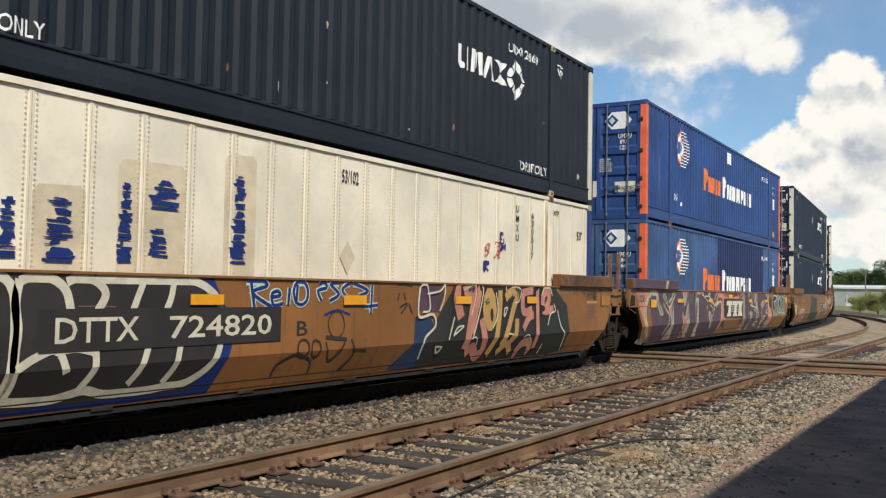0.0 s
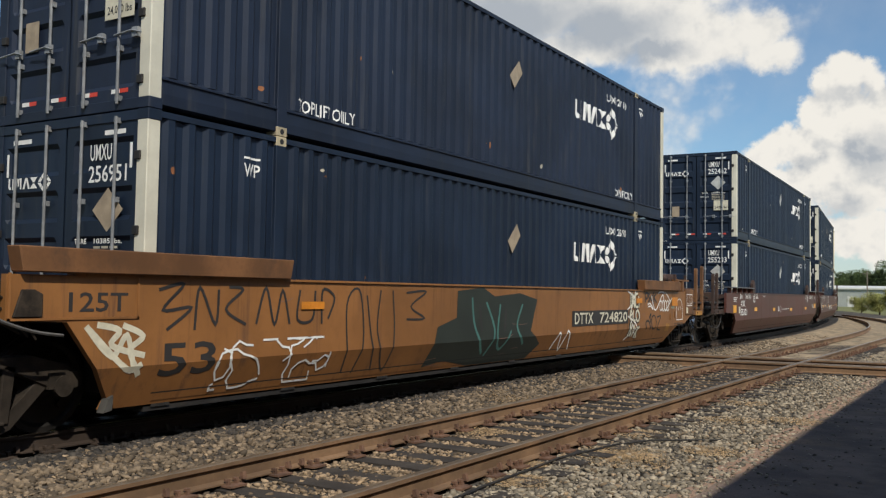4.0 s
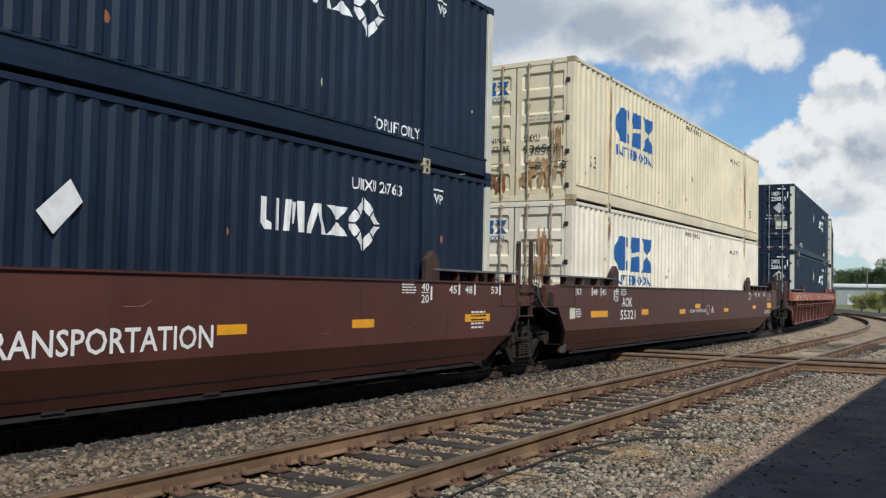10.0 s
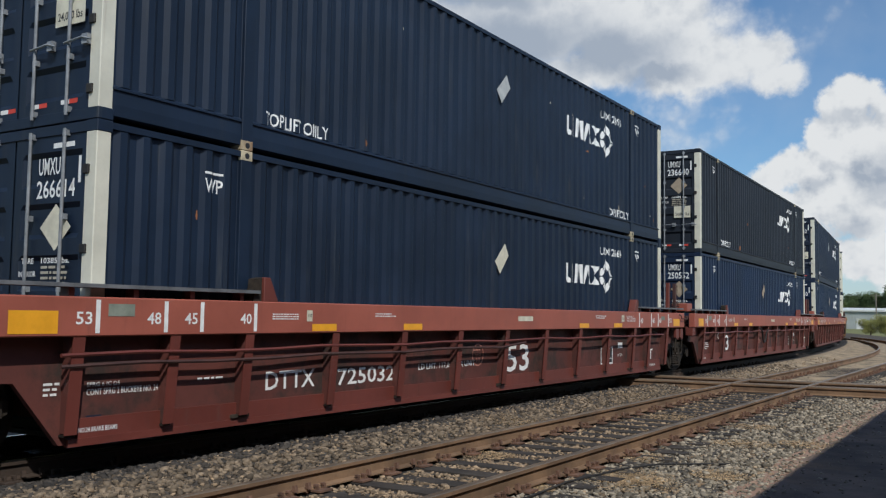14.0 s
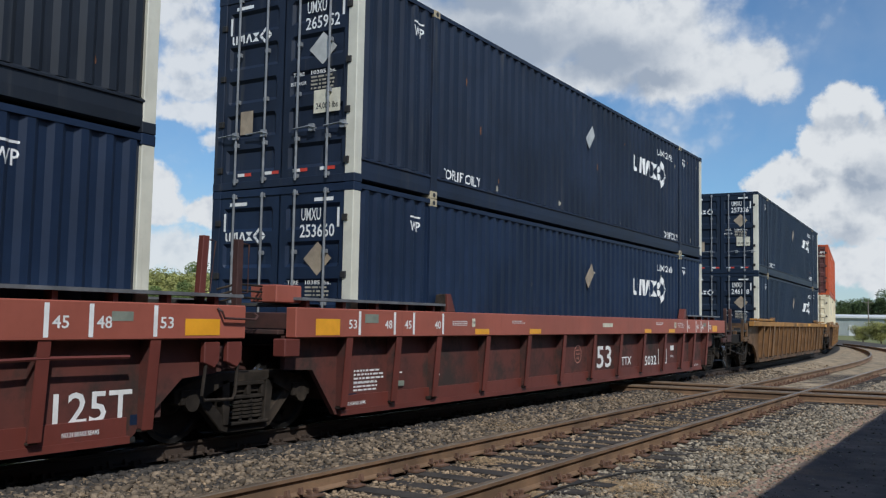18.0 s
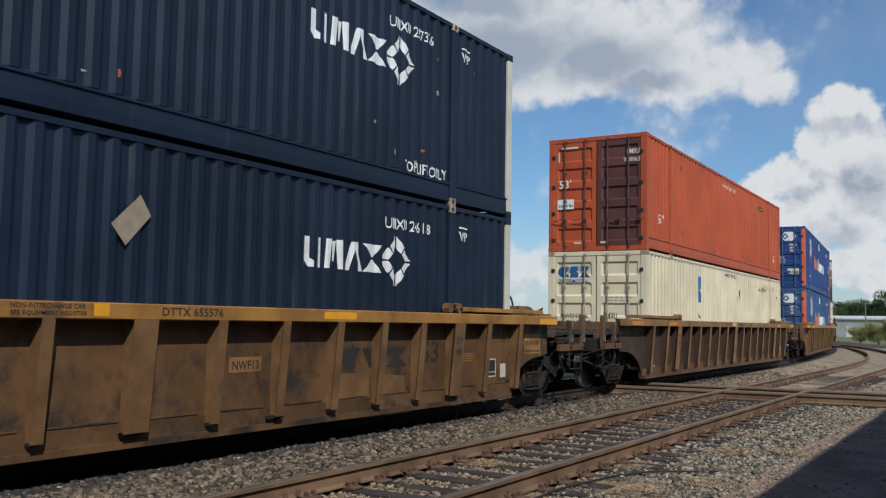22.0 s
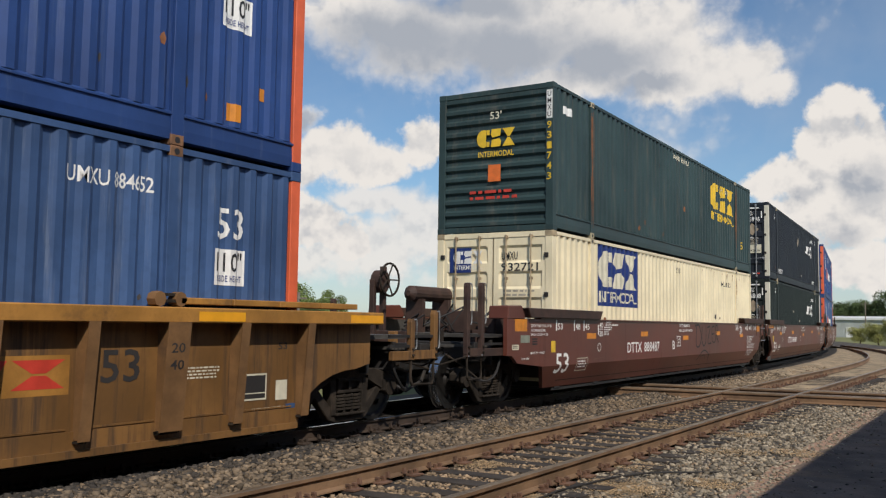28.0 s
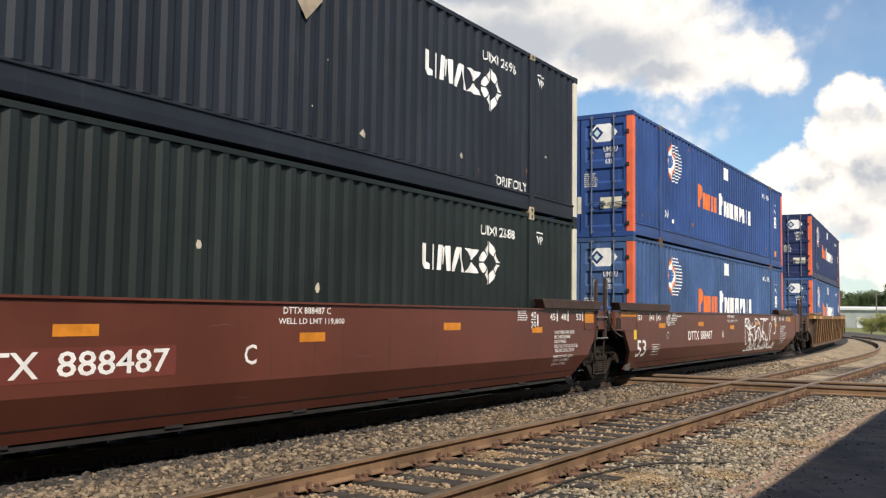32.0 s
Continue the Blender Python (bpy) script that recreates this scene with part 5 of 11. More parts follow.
        wx, cy, cz, r = (-0.35, Y(3.05), 2.12, 0.28) if hi else (0.52, Y(1.35), 1.66, 0.27)
        ring = [(wx, cy + r * math.cos(i * math.tau / n), cz + r * math.sin(i * math.tau / n)) for i in range(n + 1)]
        pipe(bm, ring, 0.020)
        part("brake_wheel", bm, TRUCK, car, "spoked brake wheel")
        for i in range(0, n, 4):
            bm = B()
            pipe(bm, [ring[i], (wx - 0.05, cy, cz)], 0.013)
            part("spoke", bm, TRUCK, car)
        bm = B()
        prism(bm, [(cy + 0.17 * math.cos(i * math.tau / 12), cz - 0.03 + 0.20 * math.sin(i * math.tau / 12)) for i in range(12)], "x", wx - 0.30, wx - 0.10)
        part("brake_housing", bm, mat, car, bevel=0.015)
        for yy in (-0.14, 0.16):
            bm = B()
            box(bm, wx - 0.30, wx - 0.20, cy + yy - 0.04, cy + yy + 0.04, 1.05, cz + (0.0 if yy < 0 else 0.24))
            part("brake_stand", bm, mat, car, bevel=0.006)
        bm = B()
        box(bm, wx - 0.5, wx + 0.4, cy - 0.08, cy + 0.08, 1.05, 1.25)
        part("brake_base", bm, mat, car, bevel=0.01)
        c0 = Y(1.55)
        rx, rz, rr = (-0.5, 1.92, 0.14) if hi else (0.55, 1.55, 0.17)
        bm = B()
        rings = [(c0 - 0.70, 0.05), (c0 - 0.62, rr), (c0 + 0.62, rr), (c0 + 0.70, 0.05)]
        vs = [[bm.verts.new((rx + q * math.cos(k * math.tau / 14), yy, rz + q * math.sin(k * math.tau / 14))) for k in range(14)] for yy, q in rings]
        for a_, b_ in zip(vs, vs[1:]):
            for k in range(14):
                bm.faces.new((a_[k], a_[(k + 1) % 14], b_[(k + 1) % 14], b_[k]))
        bm.faces.new(vs[0][::-1])
        bm.faces.new(vs[-1])
        part("air_reservoir", bm, mat, car)
        for yy in (-0.45, 0.45):
            bm = B()
            box(bm, rx - 0.18, rx + 0.18, c0 + yy - 0.05, c0 + yy + 0.05, 1.22, rz - rr * 0.7)
            part("reservoir_stand", bm, mat, car)
        bm = B()
        box(bm, 0.1, 0.5, c0 - 0.3, c0 + 0.2, 1.22, 1.62)
        part("valve_box", bm, mat, car, bevel=0.02)
        bm = B()
        box(bm, 0.6, 0.95, c0 - 0.1, c0 + 0.35, 1.22, 1.50)
        part("valve_box", bm, mat, car, bevel=0.02)
        rg = random.Random(5)
        for k in range(14):
            bm = B()
            x, yy, z = rg.uniform(-0.6, 1.2), Y(rg.uniform(0.8, 3.0)), rg.uniform(1.2, 1.4)
            pipe(bm, [(x, yy, z), (x + rg.uniform(-0.2, 0.2), yy + rg.uniform(-0.3, 0.3), z + rg.uniform(0.05, 0.35)), (x - 0.2, yy + rg.uniform(-0.6, 0.6), z)], 0.016)
            part("brake_pipe", bm, dark, car)


def ladder(car, mat, y, x=1.44, h=2.28, w=0.48):
    """Two posts with grab irons, rungs and a hung step over the shared truck."""
    pm = RUSTY if mat is CAR_OCHRE else GEAR_BROWN
    for d in (0.0, w):
        bm = B()
        box(bm, x - 0.035, x + 0.035, y + d - 0.030, y + d + 0.030, 0.90, h - (0.0 if d else 0.03))
        part("ladder_post", bm, pm, car, bevel=0.006)
        bm = B()
        e = 1 if d else -1
        pipe(bm, [(x + 0.01, y + d + e * 0.03, h - 0.06), (x + 0.01, y + d + e * 0.10, h - 0.05), (x + 0.01, y + d + e * 0.12, h - 0.10), (x + 0.01, y + d + e * 0.12, h - 0.52), (x + 0.01, y + d + e * 0.10, h - 0.56), (x + 0.01, y + d + e * 0.03, h - 0.56)], 0.011)
        part("grab_iron", bm, GALV, car)
        bm = B()
        for z in (1.16, 1.34, 1.46):
            prism(bm, [(y + d + 0.03 * math.cos(i * math.tau / 6), z + 0.03 * math.sin(i * math.tau / 6)) for i in range(6)], "x", x + 0.033, x + 0.055)
        part("post_bolts", bm, TRUCK, car)
    for z in (0.94, 1.36):
        bm = B()
        pipe(bm, [(x + 0.04, y - 0.03, z), (x + 0.05, y, z), (x + 0.05, y + w, z), (x + 0.04, y + w + 0.05, z)], 0.015)
        part("rung", bm, pm if mat is not CAR_BROWN2 else GALV, car)
    bm = B()
    pipe(bm, [(x + 0.01, y - 0.05, 0.96), (x + 0.01, y - 0.08, 0.60), (x + 0.01, y - 0.06, 0.555), (x + 0.01, y + w - 0.13, 0.545), (x + 0.01, y + w - 0.10, 0.60), (x + 0.01, y + w - 0.07, 0.92)], 0.019)
    part("stirrup_step", bm, TRUCK, car)
    # dark rounded plate behind, over the joint
    bm = B()
    arc = [(y + 0.86 + 0.26 * math.sin(i * math.pi / 12), 1.08 + 0.40 * math.cos(i * math.pi / 12)) for i in range(7)]
    prism(bm, [(y - 0.5, 1.02), (y - 0.5, 1.47), (y + 0.5, 1.48)] + arc, "x", x - 0.16, x - 0.08)
    part("joint_plate", bm, TRUCK, car, "dark plate over the joint", bevel=0.008)
    bm = B()
    box(bm, x - 0.22, x - 0.05, y + 0.55, y + 0.78, 1.17, 1.40)
    part("valve_box", bm, TRUCK, car, bevel=0.02)
    for k, z in enumerate((1.20, 1.27, 1.34)):
        bm = B()
        pipe(bm, [(x - 0.03, y + 0.52, z), (x - 0.02, y + 0.85, z + 0.02), (x - 0.05, y + 1.0 + 0.08 * k, z - 0.10), (x - 0.10, y + 1.25 + 0.08 * k, 0.98 - 0.03 * k)], 0.014)
        part("brake_pipe", bm, TRUCK, car)


def panel_edge(car, mat, a, b, z0, z1=1.50):
    """The raised border of an end panel on the car's side."""
    for s_ in (1, -1):
        bm = B()
        for r in ((a, b, z0, z0 + 0.022), (a, a + 0.022, z0, z1), (b - 0.022, b, z0, z1)):
            box(bm, *sorted((s_ * 1.449, s_ * 1.462)), near(r[0]), near(r[1]), r[2], r[3])
        part("panel_edge", bm, mat, car)


def smooth_car(name, label, mat, near_end, far_end, brake=0, rail_style="ledge", group="", dark=None, gear=None):
    """A smooth-sided well car unit. near_end, far_end: 'end' (coupled) or 'art' (joint over a shared truck)."""
    car = tagged(new(name), label, "well car", group)
    n = [(-1.56, 1.49), (-1.56, 1.09), (-0.96, 1.07), (-0.40, 0.33), (-0.42, 0.22)] if near_end == "art" else ([(-2.16, 1.49), (-2.16, 0.86), (-1.97, 0.85), (-1.76, 0.72), (-0.78, 0.635), (-0.36, 0.22)] if mat is CAR_BROWN2 else [(-2.10, 1.49), (-2.10, 0.90), (-1.05, 0.86), (-0.45, 0.22)])
    f = ([(CL - 0.22, 0.22), (CL + 0.53, 0.94), (CL + 0.55, 1.12), (CL + 1.13, 1.12), (CL + 1.13, 1.49)] if mat is CAR_BROWN2 else [(CL - 0.04, 0.22), (CL + 0.70, 0.92), (CL + 0.74, 1.11), (CL + 1.35, 1.11), (CL + 1.35, 1.49)]) if far_end == "art" else ([(CL + 0.05, 0.22), (CL + 0.72, 0.66), (CL + 1.32, 0.67), (CL + 1.78, 0.84), (CL + 2.02, 0.88), (CL + 2.02, 1.54), (CL + 1.4, 1.54), (CL + 1.35, 1.49)] if mat is CAR_OCHRE else [(CL + 0.10, 0.22), (CL + 1.50, 0.82), (CL + 2.0, 0.90), (CL + 2.0, 1.54), (CL + 1.4, 1.54), (CL + 1.35, 1.49)])
    outline = [(near(a), z) for a, z in n + f]
    for s in (1, -1):
        part("side_wall", cached(("flank", near_end, far_end, mat.name, s), lambda: flank_mesh(outline, mat, s)), None, car)
        bm = B()
        box(bm, *sorted((s * 1.345, s * 1.475)), near(-0.9), near(CL + 0.6), 1.485, 1.51)
        part("top_flange", bm, mat, car)
    for k in range(9):
        part("floor_beam", cached(("fbeam",), lambda: mesh_of(boxes((-1.26, 1.26, -0.12, 0.12, 0.19, 0.30)), "floor_beam", BLACK)), None, car).location[1] = near(0.3 + k * (CL - 0.6) / 8)
    part("floor_sheet", boxes((-1.24, 1.24, near(0.1), near(CL - 0.1), 0.15, 0.20)), BLACK, car)
    # guides along the top edge at both ends
    for a, b in ((-1.5, 2.0), (CL - 2.0, CL + 0.75)):
        for s in (1, -1):
            bm = B()
            if rail_style == "ledge":
                box(bm, *sorted((s * 1.22, s * 1.47)), near(a), near(b), 1.655, 1.685)
                part("ledge", bm, LEDGE, car, "thin grey steel ledge")
                for k in range(5):
                    y = near(a + 0.2 + k * (b - a - 0.4) / 4)
                    bm = B()
                    box(bm, *sorted((s * 1.30, s * 1.42)), y - 0.03, y + 0.03, 1.50, 1.66)
                    part("ledge_bracket", bm, mat, car)
                g0 = b if a < 5 else a
                bm = B()
                prism(bm, [(near(g0) - 0.17, 1.50), (near(g0) + 0.17, 1.50), (near(g0) + 0.17, 1.82), (near(g0), 1.95), (near(g0) - 0.17, 1.82)], "x", *sorted((s * 1.36, s * 1.46)))
                part("container_guide", bm, GEAR_BROWN, car, bevel=0.01)
            else:
                top, lean = (1.735, 0.05) if mat is CAR_OCHRE else (1.68, 0.12)
                prism(bm, [(near(a), top), (near(a) + lean, 1.51), (near(b) - lean, 1.51), (near(b), top)], "x", *sorted((s * 1.34, s * 1.53)))
                part("container_guide", bm, GEAR_BROWN if mat is CAR_BROWN2 else (GUIDE_OCHRE if mat is CAR_OCHRE else mat), car, "flared steel container guide", bevel=0.01)
    for e, y, out in ((near_end, near(0.0), -1), (far_end, near(CL), 1)):
        if e == "art":
            bm = B()
            box(bm, -0.45, 0.45, *sorted((y + out * 0.1, y + out * 1.68)), 0.62, 1.02)
            part("centre_sill", bm, BLACK, car, bevel=0.01)
            bm = B()
            box(bm, -1.25, 1.25, *sorted((y + out * 0.16, y + out * 0.26)), 0.35, 1.45)
            part("bulkhead", bm, BLACK, car, bevel=0.01)
            bm = B()
            box(bm, -1.30, 1.30, *sorted((y + out * 0.3, y + out * 1.40)), 1.18, 1.24)
            part("end_deck", bm, GEAR_BROWN, car, bevel=0.01)
            if out < 0:
                bm = B()
                pipe(bm, smooth([(1.30, y - 1.60, 1.50), (1.42, y - 1.78, 1.50), (1.47, y - 1.89, 1.42), (1.47, y - 1.84, 1.26), (1.46, y - 1.66, 1.12), (1.44, y - 1.3, 1.0), (1.40, y - 0.96, 0.95)], 4), 0.016)
                part("brake_hose", bm, HOSE, car, "grey brake hose looped over the joint")
                bm = B()
                prism(bm, [(y - 1.50, 1.12), (y - 1.22, 1.12), (y - 1.22, 1.32), (y - 1.30, 1.36), (y - 1.42, 1.36)], "x", 1.448, 1.475)
                part("hose_bracket", bm, TRUCK, car, bevel=0.006)
                bm = B()
                prism(bm, [(y - 0.47, 0.20), (y - 0.37, 0.22), (y - 0.36, 0.36), (y - 0.41, 0.33)], "x", 1.26, 1.36)
                part("corner_foot", bm, GRATE, car, "scraped corner foot")
                panel_edge(car, mat, -1.54, -0.17, 1.09)
            else:
                ladder(car, mat, y + (0.60 if mat is CAR_BROWN2 else (0.70 if mat is CAR_OCHRE else 0.77)), h=2.16 if mat is CAR_BROWN2 else 2.26)
                panel_edge(car, mat, CL + (0.0 if mat is CAR_BROWN2 else 0.16), CL + (1.12 if mat is CAR_BROWN2 else 1.34), 1.12)
        else:
            if out > 0 and mat is not CAR_OCHRE:
                for k in (1, -1):
                    bm = B()
                    box(bm, *sorted((k * 1.38, k * 1.472)), y + 1.37, y + 2.13, 0.84, 1.545)
                    part("corner_box", bm, mat, car, "boxed corner with rounded edges", bevel=0.02)
            end_gear(car, gear or mat, y, out, brake == out, dark, heights=(2.06, 2.04) if out < 0 else (2.14, 2.22))
            bm = B()
            box(bm, -1.20, 1.20, *sorted((y + out * 0.28, y + out * 1.25)), 1.20, 1.26)
            box(bm, -1.36, -1.28, *sorted((y + out * 0.1, y + out * 2.0)), 0.9, 1.45)
            part("end_deck", bm, GRATE, car)
    decal("bottom_seam", poly_shape(rect(near(0.1), near(CL - 0.15), 0.335, 0.349)), BLACK, car, FLANK, "welded seam along the bottom", eps=0.0285 if mat is CAR_OCHRE else 0.003)
    rs = random.Random(int(near_end == "art") * 7 + len(label))
    for q in range(7):
        u0, v0, L = rs.uniform(0.3, CL - 0.6), rs.choice((rs.uniform(0.28, 0.55), rs.uniform(0.6, 1.3))), rs.uniform(0.12, 0.6)
        decal("scratch", poly_shape(*stroke([(near(u0), v0), (near(u0 + L * 0.7), v0 + rs.uniform(-0.03, 0.03)), (near(u0 + L), v0 + rs.uniform(-0.02, 0.08))], rs.uniform(0.005, 0.011))), SCRATCH, car, FLANK, "thin scratch in the paint", eps=0.0035)
    if near_end == "end":
        truck(car, near(-2.05))
    truck(car, near(CL + (1.68 if far_end == "art" else 1.70)))
    return car


def ribbed_car(name, label, mat, near_end, far_end, ribs, chord=(1.20, 1.53), chord_mat=None, arch=False, pipe_on=False, rib_depth=0.10, group="", brake=0, foot=0.14, rib_mat=None, gear=None, dirty=None, pipes=2):
    """A well car with a top chord, recessed side sheets and upright ribs."""
    car = tagged(new(name), label, "well car", group)
    cm = chord_mat or mat
    if arch:
        n = [(-1.95, chord[1]), (-1.95, 0.82), (-1.62, 0.78)] + [(-1.55 + 1.15 * math.sin(a), 0.12 + 0.66 * math.cos(a)) for a in [i * math.pi / 2 / 7 for i in range(8)]]
        f = [(CL + 0.05 + 1.15 * (1 - math.cos(a)), 0.12 + 0.66 * math.sin(a)) for a in [i * math.pi / 2 / 7 for i in range(8)]] + [(CL + 1.5, 0.84), (CL + 1.5, chord[1])]
        c0, c1 = -1.98, CL + 1.53
    else:
        n = [(-1.25, chord[0] + 0.02), (-1.25, 0.77), (-0.74, 0.75), (-0.27, foot)]
        f = [(CL - 0.18, foot), (CL + 0.47, 0.74), (CL + 0.95, 0.78), (CL + 0.95, chord[0] + 0.02)]
        c0, c1 = (-1.30, CL + 1.17) if near_end == "art" else (-2.0, CL + 1.17)
        if far_end == "end":
            c1 = CL + 1.64
    outline = [(near(a), z) for a, z in n + f]
    for s in (1, -1):
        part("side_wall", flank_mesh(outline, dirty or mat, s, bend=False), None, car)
        bm = B()
        box(bm, *sorted((s * 1.34, s * 1.50)), near(c0), near(c1), *chord)
        part("top_chord", bm, cm, car, bevel=0.012)
        bm = B()
        box(bm, *sorted((s * 1.27, s * 1.345)), near(-0.2), near(CL - 0.2 if not arch else CL), foot - 0.02, foot + 0.05)
        part("bottom_flange", bm, mat, car)
        bm = B()
        if arch:
            box(bm, *sorted((s * 1.29, s * 1.312)), near(-0.38), near(CL + 0.04), foot + 0.05, 0.36)
        else:
            box(bm, *sorted((s * 1.29, s * 1.335)), near(-0.1), near(CL - 0.24), foot + 0.05, 0.40)
        part("skirt_plate", bm, mat, car)
        for k, r in enumerate(ribs):
            wide = arch and k in (2, len(ribs) // 2, len(ribs) - 3)
            w = 0.13 if wide else 0.045
            bm = B()
            zb = 0.27
            xb, xt = 1.37 + rib_depth * 0.3, 1.375 + rib_depth
            prism(bm, [(s * 1.295, zb + 0.01), (s * xb, zb + 0.01), (s * xt, chord[0] + 0.01), (s * 1.295, chord[0] + 0.01)], "y", near(r) - w * 0.8, near(r) + w * 0.8)
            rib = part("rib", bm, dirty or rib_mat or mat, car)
            bm = B()
            prism(bm, [(s * xb, zb), (s * (xb + 0.016), zb), (s * (xt + 0.012), chord[0] + 0.01), (s * xt, chord[0] + 0.01)], "y", near(r) - w - 0.018, near(r) + w + 0.018)
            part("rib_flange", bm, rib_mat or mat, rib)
            if s > 0:
                part("rib_foot", boxes((1.30, xb - 0.01, near(r) - w, near(r) + w, zb - 0.02, zb)), TRUCK, rib)
                if wide or k % 4 == 2:
                    bm = B()
                    box(bm, 1.32, 1.37, near(r) - 0.13, near(r) + 0.13, zb - 0.03, zb + 0.005)
                    part("foot_bracket", bm, TRUCK, rib)
    for k in range(9):
        part("floor_beam", cached(("fbeam2",), lambda: mesh_of(boxes((-1.28, 1.28, -0.12, 0.12, foot, 0.30)), "floor_beam", BLACK)), None, car).location[1] = near(0.3 + k * (CL - 0.6) / 8)
    part("floor_sheet", boxes((-1.30, 1.30, near(0.1), near(CL - 0.1), 0.15, 0.20)), BLACK, car)
    for a, b in ((-1.2, 2.05), (CL - 2.0, CL + 1.0)):
        for s in (1, -1):
            if arch:
                k0 = near(a)
                for k in range(4):
                    L = (b - a) / 4
                    bm = B()
                    box(bm, *sorted((s * 1.22, s * 1.47)), k0 + k * L, k0 + (k + 1) * L - 0.02, chord[1] + 0.03, chord[1] + 0.10)
                    part("guide_plate", bm, cm, car, bevel=0.008)
            else:
                bm = B()
                box(bm, *sorted((s * 1.20, s * 1.50)), near(a), near(b) + (0.12 if a > 5 else 0), chord[1] + 0.085, chord[1] + 0.12)
                part("ledge", bm, LEDGE, car, "thin grey steel ledge")
                for k in range(5):
                    y = near(a + 0.2 + k * (b - a - 0.4) / 4)
                    bm = B()
                    box(bm, *sorted((s * 1.30, s * 1.42)), y - 0.03, y + 0.03, chord[1], chord[1] + 0.09)
                    part("ledge_bracket", bm, mat, car)
            g0 = b + 0.1 if a < 5 else a - 0.1
            bm = B()
            gy, z0 = near(g0), chord[1]
            if arch:
                # hinged shoe: two rounded lugs, a pin and a rest plate
                for d in (-0.17, 0.10):
                    prism(bm, [(gy + d + 0.075 * math.cos(i * math.tau / 8), z0 + 0.078 + 0.078 * math.sin(i * math.tau / 8)) for i in range(8)], "x", *sorted((s * 1.35, s * 1.47)))
                part("container_guide", bm, RIB_TAN, car, "rusty hinged container shoe")
                bm = B()
                box(bm, *sorted((s * 1.38, s * 1.46)), gy - 0.12, gy + 0.14, z0 + 0.045, z0 + 0.075)
                box(bm, *sorted((s * 1.36, s * 1.44)), gy - 0.05, gy + 0.16, z0 + 0.11, z0 + 0.14)
                part("guide_pin", bm, TRUCK, car)
            else:
                e = 1 if a < 5 else -1
                prism(bm, [(gy + e * 0.22, z0), (gy - e * 0.02, z0), (gy - e * 0.02, z0 + 0.27), (gy + e * 0.08, z0 + 0.27)], "x", *sorted((s * 1.32, s * 1.48)))
                part("container_guide", bm, mat, car, "tapered steel container guide", bevel=0.008)
                bm = B()
                prism(bm, [(gy - e * 0.03, z0), (gy - e * 0.16, z0), (gy - e * 0.13, z0 + 0.25), (gy - e * 0.03, z0 + 0.27)], "x", *sorted((s * 1.34, s * 1.45)))
                part("guide_block", bm, TRUCK, car)
    if pipe_on:
        bm = B()
        pts = [(1.47 + 0.012 * math.sin(k), near(-0.4 + k * 0.9), 0.985 + (0.014 * math.sin(k * 1.9))) for k in range(19)]
        pipe(bm, pts, 0.020)
        part("brake_pipe", bm, CAR_RED, car, "bent brake pipe along the side")
        if pipes > 1:
            bm = B()
            pipe(bm, [(p[0], p[1], p[2] - 0.10 + (0.05 if k == 10 else 0)) for k, p in enumerate(pts[:11])], 0.020)
            part("brake_pipe", bm, GEAR_RED, car)
    for e, y, out in ((near_end, near(0.0), -1), (far_end, near(CL), 1)):
        if e == "art":
            bm = B()
            box(bm, -0.45, 0.45, *sorted((y + out * 0.1, y + out * 1.68)), 0.62, 1.02)
            part("centre_sill", bm, gear or mat, car, bevel=0.01)
            bm = B()
            box(bm, -1.25, 1.25, *sorted((y + out * 0.16, y + out * 0.26)), 0.35, 1.45)
            part("bulkhead", bm, gear or mat, car, bevel=0.01)
            bm = B()
            box(bm, -1.22, 1.22, *sorted((y + out * 0.3, y + out * 1.30)), 1.18, 1.24)
            part("end_deck", bm, gear or mat, car, bevel=0.01)
            bm = B()
            box(bm, -1.18, 1.18, *sorted((y + out * 0.5, y + out * 1.2)), 1.52, 1.56)
            part("tread_plate", bm, GRATE, car)
            if out < 0:
                bm = B()
                box(bm, 0.95, 1.36, y - 1.50, y - 1.05, 1.56, 1.77)
                part("valve_box", bm, CAR_CHORD, car, "red box with a flat lid", bevel=0.012)
                bm = B()
                box(bm, 1.30, 1.49, y - 1.47, y - 1.20, 0.93, 1.14)
                part("hose_bracket", bm, mat, car, bevel=0.012)
                for z in (1.60, 1.68, 1.75):
                    bm = B()
                    pipe(bm, [(1.15, y - 1.52, z), (1.12, y - 1.9, z + 0.01), (1.0, y - 2.1, z - 0.06)], 0.014)
                    part("brake_pipe", bm, TRUCK, car)
            else:
                for d, lean in ((0.74, 0.06), (1.32, 0.0)):
                    bm = B()
                    prism(bm, [(y + d - 0.045, 1.2), (y + d + 0.045, 1.2), (y + d + lean + 0.045, 2.26), (y + d + lean - 0.045, 2.26)], "x", 1.16, 1.24)
                    part("ladder_post", bm, mat if lean else gear or mat, car, bevel=0.006)
                    bm = B()
                    pipe(bm, [(1.22, y + d + lean + 0.04, 2.22), (1.22, y + d + lean + 0.15, 2.21), (1.22, y + d + 0.15, 1.66), (1.22, y + d + 0.04, 1.65)], 0.011)
                    part("grab_iron", bm, gear or mat, car)
                bm = B()
                pipe(bm, [(1.44, y + 0.68, 1.02), (1.44, y + 0.62, 0.56), (1.44, y + 0.66, 0.51), (1.44, y + 1.06, 0.50), (1.44, y + 1.10, 0.56), (1.44, y + 1.14, 1.02)], 0.019)
                part("stirrup_step", bm, TRUCK, car)
                for d in (0.72, 1.05):
                    bm = B()
